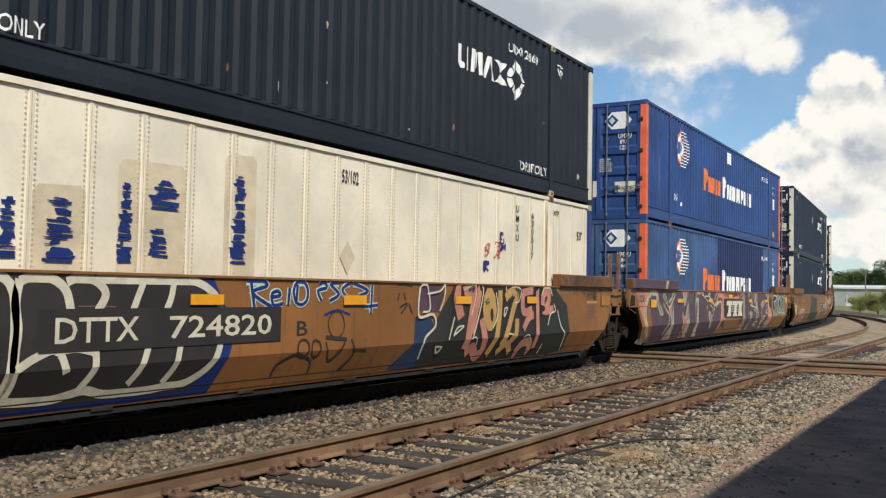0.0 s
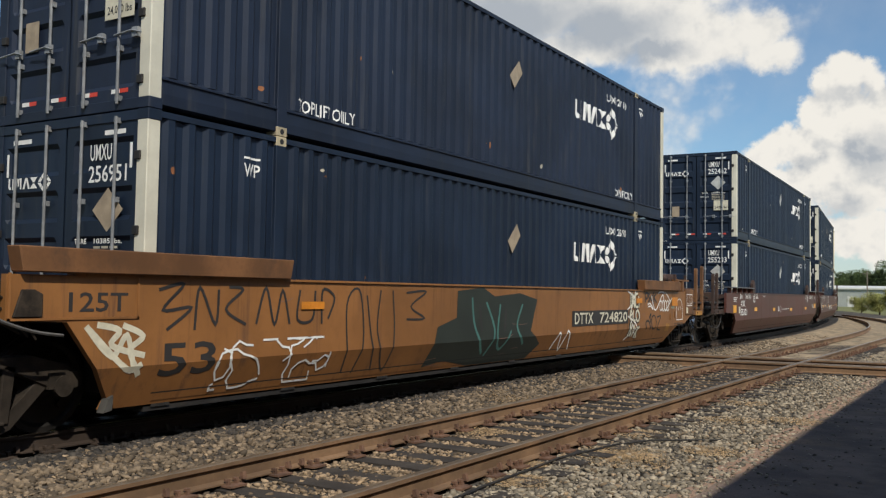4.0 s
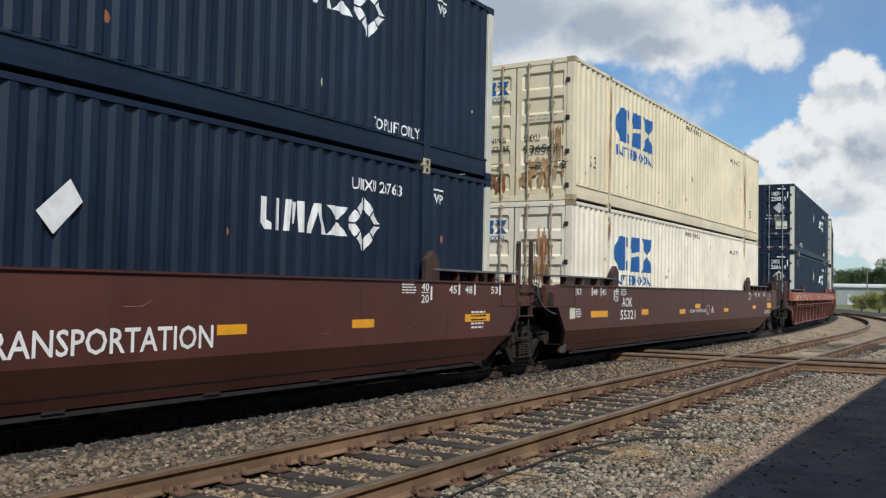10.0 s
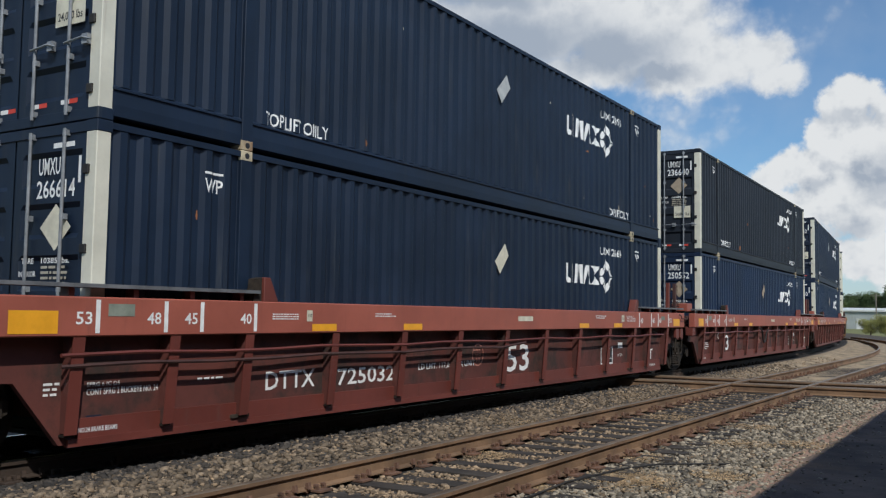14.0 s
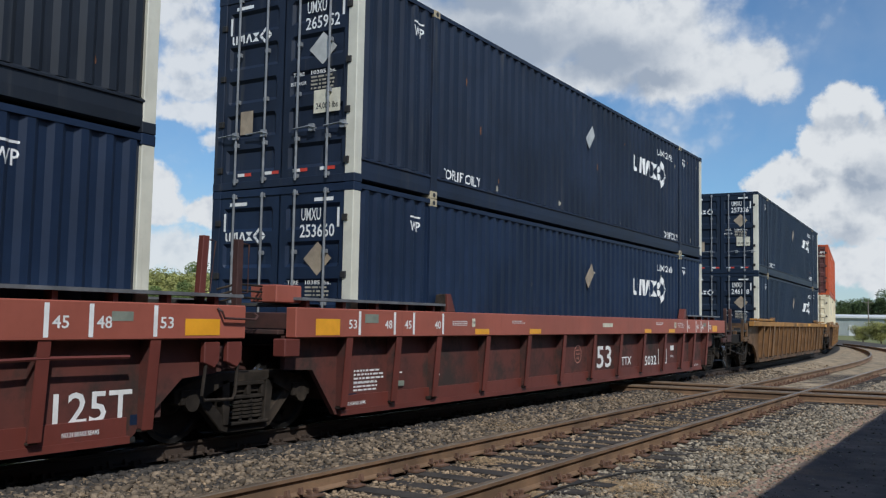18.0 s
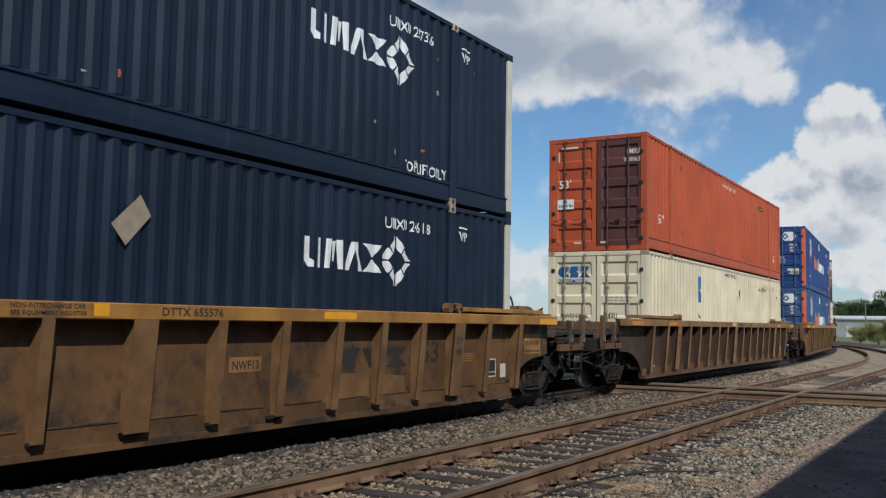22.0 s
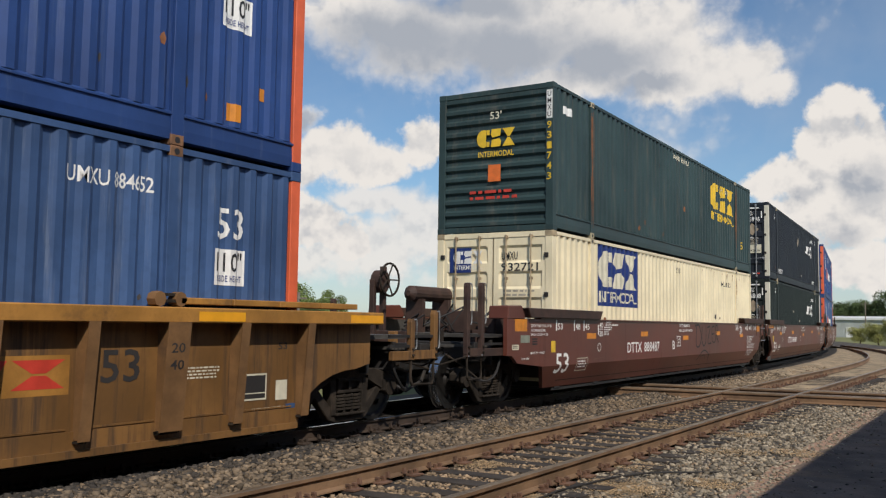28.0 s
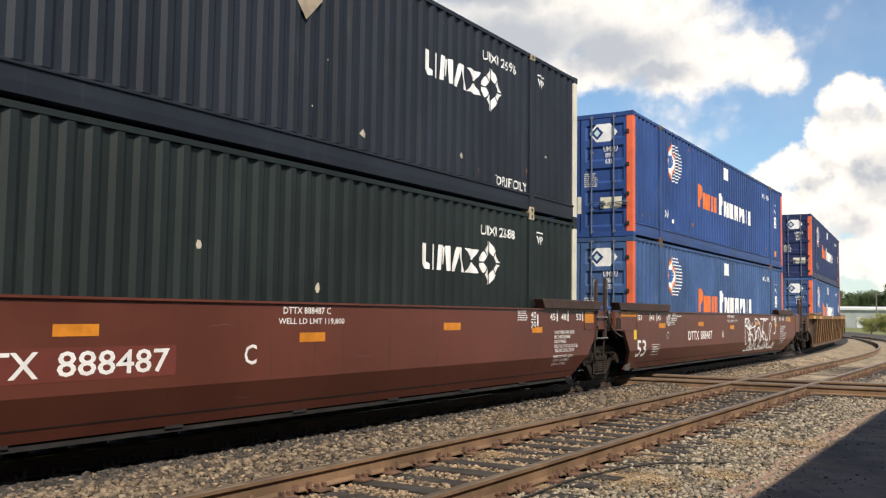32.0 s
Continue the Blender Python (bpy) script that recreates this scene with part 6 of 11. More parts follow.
                    prism(bm, [(y + d - 0.11, 1.12), (y + d + 0.11, 1.12), (y + d + 0.11, 0.92), (y + d + 0.04, 0.84), (y + d - 0.11, 0.90)], "x", 1.40, 1.47)
                    part("step_lug", bm, mat, car, bevel=0.01)
                bm = B()
                pipe(bm, [(1.50, y + 0.74, 1.47), (1.55, y + 0.76, 1.44), (1.55, y + 0.80, 1.37), (1.55, y + 1.26, 1.36), (1.55, y + 1.30, 1.40), (1.50, y + 1.30, 1.42)], 0.014)
                part("grab_iron", bm, gear or mat, car)
        else:
            end_gear(car, gear or mat, y, out, brake == out, heights=(1.45, 1.58) if arch else ((1.94, 1.93) if out < 0 else (1.88, 1.88)), mini=not arch)
            bm = B()
            box(bm, -1.20, 1.20, *sorted((y + out * 0.28, y + out * 1.25)), 1.20, 1.26)
            part("end_deck", bm, GRATE, car)
    if near_end == "end":
        truck(car, near(-1.65 if arch else -1.75))
    truck(car, near(CL + (1.68 if far_end == "art" else (1.35 if arch else 1.40))))
    return car


# ---- car lettering and painted tags ----
FLANK = ("sloped", flank_x, 0.63)


def words(car, rows, wall=FLANK, ink=INK_WHITE):
    for w, s0, s1, z0, z1 in rows:
        decal("stencil", word_shape(w, near(s0), near(s1), z0, z1), ink, car, wall)


def sheets(car, rows, mat=YELLOW, wall=FLANK, name="reflector_sheet"):
    for s0, s1, z0, z1 in rows:
        decal(name, poly_shape(rect(near(s0), near(s1), z0, z1)), mat, car, wall)


def fine_print(car, rows, wall=FLANK, ink=INK_WHITE):
    for s0, s1, z0, z1, n in rows:
        decal("fine_print", bars_text(near(s0), near(s1), z0, z1, n, int(s0 * 7) + n), ink, car, wall)


def bracket_marks(car, far=False, z=1.30, wall=FLANK, shift=0.0):
    """Length marks with small numerals: 53, 48, 45, 40 over 20."""
    for w, s in (("53", -0.12), ("48", 0.72), ("45", 1.20)):
        a = CL - s - 0.36 + (shift if s < 0 else 0) if far else s
        decal("length_mark", poly_shape(rect(near(a) + (0.30 if far else -0.06), near(a) + (0.35 if far else -0.01), z - 0.02, z + 0.18)), INK_WHITE, car, wall)
        decal("stencil", word_shape(w, near(a) + 0.02, near(a) + 0.25, z, z + 0.12), INK_WHITE, car, wall)
    a = CL - 2.3 if far else 1.98
    decal("length_mark", poly_shape(rect(near(a) + (0.24 if far else -0.08), near(a) + (0.29 if far else -0.03), z - 0.10, z + 0.10), rect(near(a), near(a) + 0.2, z + 0.005, z + 0.018)), INK_WHITE, car, wall)
    decal("stencil", word_shape("40", near(a), near(a) + 0.2, z + 0.03, z + 0.15), INK_WHITE, car, wall)
    decal("stencil", word_shape("20", near(a), near(a) + 0.2, z - 0.14, z - 0.02), INK_WHITE, car, wall)
    decal("fine_print", bars_text(near(a + (0.35 if not far else -0.5)), near(a + (0.75 if not far else -0.1)), z - 0.02, z + 0.17, 5, 3), INK_WHITE, car, wall)


def scribble(car, s0, s1, z0, z1, n, ink, seed, wall=FLANK, w=0.02, eps=0.008):
    rg = random.Random(seed)
    polys = []
    for i in range(n):
        u, v = near(rg.uniform(s0, s1)), rg.uniform(z0, z1)
        pts = [(u, v)]
        a = rg.uniform(0, 6)
        for j in range(9):
            a += rg.uniform(-1.3, 1.3)
            st = (z1 - z0) * 0.22
            u = min(near(s1), max(near(s0), u + st * math.cos(a)))
            v = min(z1, max(z0, v + st * math.sin(a)))
            pts.append((u, v))
        polys += stroke(pts, w)
    decal("painted_tag", poly_shape(*polys), ink, car, wall, "sprayed scribbles", eps=eps)


def smooth(pts, n=5):
    """A rounded line through a few points."""
    out = []
    for i in range(len(pts) - 1):
        p0, p1, p2, p3 = pts[max(0, i - 1)], pts[i], pts[i + 1], pts[min(len(pts) - 1, i + 2)]
        for j in range(n):
            t = j / n
            out.append(tuple(0.5 * (2 * b + (c - a) * t + (2 * a - 5 * b + 4 * c - d) * t * t + (3 * b - a - 3 * c + d) * t ** 3) for a, b, c, d in zip(p0, p1, p2, p3)))
    return out + [pts[-1]]


def spray(car, eps, rows, wall=FLANK, step=0.0004):
    """Sprayed shapes in (s, z): smooth lines, closed loops and fills, each a coat over the last."""
    for i, (kind, ink, w, pts) in enumerate(rows):
        p = [(near(s), z) for s, z in pts]
        if kind == "fill":
            shape = poly_shape(p)
        elif kind == "ring":
            shape = poly_shape(*stroke(p + p[:1], w))
        else:
            q = smooth(p + p[:1] if kind == "loop" else p)
            shape = poly_shape(*stroke([(u, min(1.485 - w / 2, max(0.225 + w / 2, v))) for u, v in q], w))
        decal("painted_tag", shape, ink, car, wall, eps=eps + step * i)


INK_KHAKI = material("khaki_spray_paint", (0.42, 0.38, 0.24), 0.6, vary=0.25, scale=2.0)
INK_SHADOW = material("grey_purple_spray_paint", (0.11, 0.085, 0.085), 0.6, vary=0.3, scale=2.0)

# ---- ground ----
def S(name, me, label, kind="structure", category="", parent=None):
    ob = new(name, me)
    ob.parent = parent
    return tagged(ob, label, category, kind=kind)


bm = B()
n = 24
R0 = [0, 30, 80, 160, 320, 700, 1600, 4000]
rings = []
for r in R0[1:]:
    rings.append([bm.verts.new((r * math.cos(i * math.tau / n), r * math.sin(i * math.tau / n), -0.42)) for i in range(n)])
cv = bm.verts.new((0, 0, -0.42))
for i in range(n):
    bm.faces.new((cv, rings[0][i], rings[0][(i + 1) % n]))
for a, b in zip(rings, rings[1:]):
    for i in range(n):
        bm.faces.new((a[i], b[i], b[(i + 1) % n], a[(i + 1) % n]))
S("ground", mesh_of(bm, "ground", GRASSLAND), "summer grass and dirt ground reaching the horizon")

SIDE_X = 3.965


def siding_at(s):
    """The second track's middle: it runs beside the main one, then joins it on the curve."""
    x = SIDE_X + 0.006 * max(0.0, s - 8.0)
    if s < 36.0:
        return Vector((x, s, 0))
    d = s - 36.0
    return Vector((x - 0.0036 * d * d, s - 0.00004 * d * d * d / 3, 0))


def sweep(bm, at, rows, stations, mats=None):
    """Sweeps an open cross-section (offset, z) along a line."""
    prev = None
    for s in stations:
        p, q = at(s - 0.05), at(s + 0.05)
        u = (q - p).normalized()
        nrm = Vector((u.y, -u.x, 0))
        c = at(s)
        ring = [bm.verts.new(c + nrm * o + Vector((0, 0, z))) for o, z in rows]
        if prev:
            for i in range(len(rows) - 1):
                f = bm.faces.new((prev[i], prev[i + 1], ring[i + 1], ring[i]))
                if mats:
                    f.material_index = mats[i]
        prev = ring


def steps(a, b, d):
    k = max(1, round((b - a) / d))
    return [a + (b - a) * i / k for i in range(k + 1)]


main_at = lambda s: line_at(s)[0]
bm = B()
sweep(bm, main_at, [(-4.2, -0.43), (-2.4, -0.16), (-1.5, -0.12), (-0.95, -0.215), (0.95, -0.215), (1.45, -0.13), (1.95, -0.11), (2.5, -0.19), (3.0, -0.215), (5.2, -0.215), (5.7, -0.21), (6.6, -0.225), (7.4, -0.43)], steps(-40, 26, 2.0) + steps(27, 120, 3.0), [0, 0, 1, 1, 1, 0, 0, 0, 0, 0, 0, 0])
S("ballast_bed", mesh_of(bm, "ballast_bed", [BED, BED_DARK]), "grey-brown crushed stone ballast under both tracks")
bm = B()
rg = random.Random(41)
edge = [(6.52 + rg.uniform(-0.06, 0.06), -40 + k * 0.8) for k in range(101)]
prism(bm, [(40, -40)] + [(40, 40)] + edge[::-1], "z", -0.5, -0.20)
S("pavement", mesh_of(bm, "pavement", ASPHALT), "worn dark asphalt beside the tracks")
bm = B()
edge = [(6.30 + rg.uniform(-0.07, 0.07), -40 + k * 0.8) for k in range(101)]
prism(bm, [(6.62, -40)] + [(6.62, 40)] + edge[::-1], "z", -0.5, -0.206)
S("pavement_edge", mesh_of(bm, "pavement_edge", DIRT), "sandy dirt strip along the asphalt")

bm = B()
sweep(bm, main_at, [(4.75, -0.209), (5.6, -0.204), (6.9, -0.212), (8.2, -0.40)], steps(23.2, 26, 0.9) + steps(27, 80, 3.0))
S("sandy_ground", mesh_of(bm, "sandy_ground", SAND), "pale sandy gravel beyond the crossing")
bm = B()
sweep(bm, main_at, [(1.5, -0.126), (1.95, -0.104), (2.5, -0.184), (3.0, -0.209)], steps(23.6, 26, 0.8) + steps(27, 80, 3.0))
S("sandy_ground", mesh_of(bm, "sandy_ground", SAND), "pale sandy gravel beyond the crossing")
bm = B()
sweep(bm, main_at, [(3.0, -0.209), (3.5, -0.196), (4.3, -0.194), (4.75, -0.209)], steps(23.6, 26, 0.8) + steps(27, 80, 3.0))
S("sandy_ground", mesh_of(bm, "sandy_ground", SAND), "pale sandy gravel beyond the crossing")

# the house in whose shade the camera stands
bm = B()
box(bm, 10.95, 22.0, -34.0, 22.0, -0.2, 4.9)
box(bm, 10.65, 22.2, -34.2, 22.2, 4.9, 5.08)
S("building_wall", mesh_of(bm, "building_wall", BRICK), "plain brick building beside the tracks")


# ---- tracks ----
RAIL_ROWS = [(-0.068, -0.170), (-0.068, -0.158), (-0.012, -0.140), (-0.009, -0.050), (-0.036, -0.038), (-0.036, -0.008), (-0.028, 0.0), (0.028, 0.0), (0.036, -0.008), (0.036, -0.038), (0.009, -0.050), (0.012, -0.140), (0.068, -0.158), (0.068, -0.170)]
RAIL_MATS = [0, 0, 0, 0, 0, 1, 1, 1, 0, 0, 0, 0, 0]


def rail(parent, at, off, stations, head, drop=0.0, web=RAIL_SIDE):
    bm = B()
    sweep(bm, at, [(off + o, z - drop) for o, z in RAIL_ROWS], stations, RAIL_MATS)
    return part("rail", mesh_of(bm, "rail", [web, head]), None, parent)


def tie_mesh(wood=TIE):
    bm = boxes((-1.30, 1.30, -0.115, 0.115, -0.36, -0.183))
    bmesh.ops.subdivide_edges(bm, edges=[e for e in bm.edges if abs(e.verts[0].co.x - e.verts[1].co.x) > 1], cuts=6)
    rg = random.Random(3)
    for v in bm.verts:
        v.co += Vector((rg.uniform(-0.01, 0.01), rg.uniform(-0.012, 0.012), rg.uniform(-0.012, 0.004)))
    return mesh_of(bm, "tie", wood)


def plate_mesh(steel=PLATE):
    bm = boxes((-0.17, 0.17, -0.09, 0.09, -0.184, -0.168))
    for x in (-0.095, 0.095):
        for y in (-0.05, 0.045):
            box(bm, x - 0.016, x + 0.016, y - 0.012, y + 0.012, -0.17, -0.135)
            box(bm, x - 0.03 if x > 0 else x - 0.012, x + 0.012 if x > 0 else x + 0.03, y - 0.016, y + 0.016, -0.140, -0.122)
    box(bm, -0.07, 0.07, 0.125, 0.155, -0.185, -0.148)
    prism(bm, [(0.06, -0.15), (0.10, -0.15), (0.085, -0.09), (0.055, -0.10)], "y", 0.122, 0.160)
    prism(bm, [(-0.06, -0.15), (-0.10, -0.15), (-0.085, -0.09), (-0.055, -0.10)], "y", 0.122, 0.160)
    return mesh_of(bm, "tie_plate", steel)


def track(name, label, at, a, b, head, drop=0.0, ties=(0, 0), pitch=0.53, plates=True, darker=False):
    root = S(name, None, label)
    st = steps(a, min(b, 30), 3.0) + (steps(30, b, 1.5)[1:] if b > 30 else [])
    for off in (-0.7535, 0.7535):
        rail(root, at, off, st, head, drop, RAIL_DARK if darker else RAIL_SIDE)
    rg = random.Random(9)
    k = int((ties[1] - ties[0]) / pitch)
    for i in range(k):
        s = ties[0] + i * pitch + rg.uniform(-0.05, 0.05)
        p, q = at(s - 0.1), at(s + 0.1)
        yaw = math.atan2(-(q - p).x, (q - p).y)
        o = part("tie", cached(("tie", darker) if darker else ("tie",), lambda: tie_mesh(TIE_DARK if darker else TIE)), None, root)
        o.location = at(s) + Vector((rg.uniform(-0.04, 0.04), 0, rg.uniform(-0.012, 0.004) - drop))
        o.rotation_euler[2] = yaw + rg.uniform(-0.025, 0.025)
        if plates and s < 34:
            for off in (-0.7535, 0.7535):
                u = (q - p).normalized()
                o = part("tie_plate", cached(("plate", darker), lambda: plate_mesh(PLATE_DARK if darker else PLATE)), None, root)
                o.location = at(s) + Vector((u.y, -u.x, 0)) * off + Vector((0, 0, -drop))
                o.rotation_euler[2] = yaw + (math.pi if rg.random() < 0.4 else 0)
    return root


track("main_track", "railway track with polished rail heads under the train", main_at, -40, 150, RAIL_SHINE, ties=(-4, 62), darker=True)
track("siding_track", "rusty siding track with weathered wooden ties", siding_at, -12, 84, RAIL_TOP, ties=(-2, 34))
cross_at = lambda s: Vector((s, 21.25 + 0.12 * (s - 3.0), 0))
cr = track("crossing_track", "crossing track that cuts both tracks at a right angle", cross_at, -14, 30, RAIL_TOP, drop=0.005, ties=(0, 0))
for off in (-0.60, 0.60, -0.92, 0.92):
    rail(cr, cross_at, off, steps(-0.5, 9.0, 2.0), RAIL_TOP, 0.012)
rg = random.Random(4)
for i in range(22):
    s = -2 + i * 0.62
    if abs(s) < 0.9 or abs(s - SIDE_X) < 0.9:
        continue
    o = part("tie", CACHE["tie",], None, cr)
    o.location, o.rotation_euler[2] = cross_at(s) + Vector((0, 0, 0.01)), math.pi / 2 * -1 + 0.12 + rg.uniform(-0.02, 0.02)


# ---- loose stone ----
def stones(name, label, mat, count, area, size, keep, seed, z_at):
    r = np.random.RandomState(seed)
    t = (1 + 5 ** 0.5) / 2
    V = np.array([(-1, t, 0), (1, t, 0), (-1, -t, 0), (1, -t, 0), (0, -1, t), (0, 1, t), (0, -1, -t), (0, 1, -t), (t, 0, -1), (t, 0, 1), (-t, 0, -1), (-t, 0, 1)]) / 1.9
    F = np.array([(0, 11, 5), (0, 5, 1), (0, 1, 7), (0, 7, 10), (0, 10, 11), (1, 5, 9), (5, 11, 4), (11, 10, 2), (10, 7, 6), (7, 1, 8), (3, 9, 4), (3, 4, 2), (3, 2, 6), (3, 6, 8), (3, 8, 9), (4, 9, 5), (2, 4, 11), (6, 2, 10), (8, 6, 7), (9, 8, 1)])
    x0, x1, y0, y1 = area
    # thinner with distance
    u = r.rand(count * 3)
    y = y0 * (y1 / y0) ** u
    x = x0 + (x1 - x0) * r.rand(count * 3)
    ok = keep(x, y, r)
    x, y = x[ok][:count], y[ok][:count]
    m = len(x)
    sz = size[0] + (size[1] - size[0]) * r.rand(m) ** 2.2
    sc = np.stack([sz * r.uniform(0.7, 1.6, m), sz * r.uniform(0.65, 1.2, m), sz * r.uniform(0.4, 0.85, m)], 1)
    P = (V[None] * (1 + r.uniform(-0.36, 0.36, (m, 12, 1))) + r.uniform(-0.22, 0.22, (m, 12, 3))) * sc[:, None]
    a = r.rand(m) * 6.28
    c, s = np.cos(a), np.sin(a)
    P = np.stack([P[..., 0] * c[:, None] - P[..., 1] * s[:, None], P[..., 0] * s[:, None] + P[..., 1] * c[:, None], P[..., 2] + P[..., 0] * r.uniform(-0.4, 0.4, (m, 1))], 2)
    P += np.stack([x, y, z_at(x, y) + sc[:, 2] * 0.45], 1)[:, None]
    me = bpy.data.meshes.new(name)
    me.vertices.add(m * 12)
    me.vertices.foreach_set("co", P.reshape(-1))
    fi = (F[None] + (np.arange(m) * 12)[:, None, None]).reshape(-1)
    me.loops.add(len(fi))
    me.loops.foreach_set("vertex_index", fi)
    me.polygons.add(m * 20)
    me.polygons.foreach_set("loop_start", np.arange(m * 20) * 3)
    me.polygons.foreach_set("loop_total", np.full(m * 20, 3))
    me.update()
    me.validate()
    me.materials.append(mat)
    ob = new(name, me)
    return tagged(ob, label, "gravel", kind="stuff")


def bed_z(x, y):
    return np.interp(x, [-2.4, -1.5, -0.95, 0.95, 1.45, 1.95, 2.5, 3.0, 5.2, 5.7, 6.6], [-0.16, -0.12, -0.215, -0.215, -0.13, -0.11, -0.19, -0.215, -0.215, -0.21, -0.225])


def free_of_rails(x, y, r):
    cx = SIDE_X + 0.006 * np.maximum(0, y - 8)
    ok = (np.abs(np.abs(x - cx) - 0.7535) > 0.085) & (np.abs(np.abs(x) - 0.7535) > 0.09)
    d = np.abs(y - (21.25 + 0.12 * (x - 3.0)))
    ok &= np.abs(d - 0.75) > 0.10
    gauge = np.abs(x - cx) < 0.68
    phase = ((y + 2.0) / 0.53) % 1.0
    on_tie = (phase < 0.24) | (phase > 0.76)
    ok &= ~(gauge & on_tie & (r.rand(len(x)) > 0.10))
    return ok


stones("ballast_stones", "loose grey and tan crushed stone between the tracks", STONE, 12500, (1.70, 3.2, 3.2, 32.0), (0.018, 0.044), free_of_rails, 1, bed_z)
# dark stones here paint in the shade along the foot of the train
stones("ballast_stones", "crushed stone beside the rails of the main track, coloured dark with the train's shade", STONE_DARK, 6000, (0.92, 1.95, 3.0, 30.0), (0.018, 0.042), free_of_rails, 7, bed_z)
stones("ballast_stones", "loose crushed stone between the siding's rails", STONE_WARM, 5000, (3.2, 4.8, 4.0, 32.0), (0.014, 0.034), free_of_rails, 2, bed_z)
stones("gravel", "loose grey gravel between the siding and the asphalt", STONE_GREY, 19000, (4.75, 6.55, 4.2, 32.0), (0.012, 0.036), free_of_rails, 3, bed_z)
stones("gravel", "warm brown gravel mixed into the grey", STONE_WARM, 9000, (1.15, 6.6, 3.6, 40.0), (0.012, 0.032), free_of_rails, 5, bed_z)

stones("gravel", "scattered gravel on the edge of the asphalt", STONE_GREY, 2600, (6.35, 8.6, 4.2, 26.0), (0.006, 0.022), lambda x, y, r: r.rand(len(x)) < np.exp(-(x - 6.35) / 0.45), 8, lambda x, y: -0.2 + 0 * x)


def straw(name, label, mat, count, spots, seed, h=(0.03, 0.12), rise=1.0):
    rg = random.Random(seed)
    bm = B()
    for k in range(count):
        sx, sy, r = spots[k % len(spots)]
        a, d = rg.uniform(0, 6.28), r * rg.random() ** 0.6
        x, y = sx + d * math.cos(a), sy + d * math.sin(a)
        z = float(bed_z(np.array([x]), np.array([y]))[0]) if x < 6.6 and y < 40 else -0.42
        L, b = rg.uniform(*h), rg.uniform(0, 6.28)
        w = L * 0.06 + 0.003
        p = Vector((x, y, z))
        p.z += (1 - rise) * 0.03
        q = p + Vector((math.cos(b) * L * (1.6 - rise), math.sin(b) * L * (1.6 - rise), L * rise))
        e = Vector((math.sin(b) * w, -math.cos(b) * w, 0))
        bm.faces.new([bm.verts.new(v) for v in (p - e, p + e, q)])
    me = bpy.data.meshes.new(name)
    bm.to_mesh(me)
    bm.free()
    me.materials.append(mat)
    return tagged(new(name, me), label, "grass", kind="stuff")


straw("dry_straw", "scattered tan straw and chaff on the gravel", STRAW, 9000, [(5.37, 8.66, 0.34), (5.45, 8.5, 0.5), (5.3, 8.9, 0.4), (5.05, 7.0, 0.28), (4.8, 7.7, 0.2), (5.6, 12.0, 0.4), (4.95, 10.2, 0.3), (5.2, 14.0, 0.4), (3.5, 9.2, 0.3), (6.0, 9.5, 0.3), (6.3, 12.5, 0.35), (5.0, 17.5, 0.6), (3.9, 14.5, 0.5), (2.4, 12.0, 0.5), (2.2, 17.0, 0.6)], 1, (0.02, 0.055), 0.12)
straw("trackside_grass", "dry grass beside the far curve", GRASS, 9000, [(9.5, 40, 3), (6, 52, 5), (3, 64, 6), (-2, 80, 8), (8, 60, 8)], 2, (0.06, 0.22))


# ---- trees and far things ----
def tree_meshes(seed, h, w, leaf, lsz, count, base=0.18):
    rg = random.Random(seed)
    bt = B()
    limbs = [((0, 0, 0), (rg.uniform(-0.2, 0.2), rg.uniform(-0.2, 0.2), h * 0.62), 0.035 * h)]
    tips = []
    for k in range(9):
        a = k * 2.4 + rg.uniform(-0.3, 0.3)
        z0 = h * rg.uniform(0.2, 0.55)
        L = w * rg.uniform(0.28, 0.5)
        tip = (math.cos(a) * L, math.sin(a) * L, z0 + h * rg.uniform(0.12, 0.36))
        limbs.append(((0, 0, z0), tip, 0.014 * h))
        tips.append(tip)
    for a, b, r in limbs:
        q = (Vector(b) - Vector(a)).to_track_quat("Z", "Y")
        rr = [[bt.verts.new(Vector(p) + q @ Vector((rad * math.cos(i * 1.0472), rad * math.sin(i * 1.0472), 0))) for i in range(6)] for p, rad in ((a, r), (b, r * 0.35))]
        for i in range(6):
            bt.faces.new((rr[0][i], rr[0][(i + 1) % 6], rr[1][(i + 1) % 6], rr[1][i]))
    trunk = mesh_of(bt, "trunk", BARK)
    clumps = [(t, rg.uniform(0.16, 0.30) * w) for t in tips] + [((rg.uniform(-0.3, 0.3) * w, rg.uniform(-0.3, 0.3) * w, h * rg.uniform(base + 0.1, 0.9)), rg.uniform(0.12, 0.27) * w) for k in range(14)]
    bc = B()
    for k in range(count):
        (cx, cy, cz), r = clumps[k % len(clumps)]
        d = Vector((rg.gauss(0, 1), rg.gauss(0, 1), rg.gauss(0, 1))).normalized() * r * rg.random() ** 0.35
        p = Vector((cx, cy, max(h * base, cz + d.z * 0.8))) + Vector((d.x, d.y, 0))
        s = lsz * rg.uniform(0.6, 1.4)
        a = Vector((rg.gauss(0, 1), rg.gauss(0, 1), rg.gauss(0, 1) * 0.6)).normalized()
        b = a.cross(Vector((rg.gauss(0, 1), rg.gauss(0, 1), rg.gauss(0, 1)))).normalized()
        bc.faces.new([bc.verts.new(v) for v in (p - a * s, p - b * s * 0.5, p + a * s, p + b * s * 0.5)])
    me = bpy.data.meshes.new("crown")
    bc.to_mesh(me)
    bc.free()
    me.materials.append(leaf)
    return trunk, me


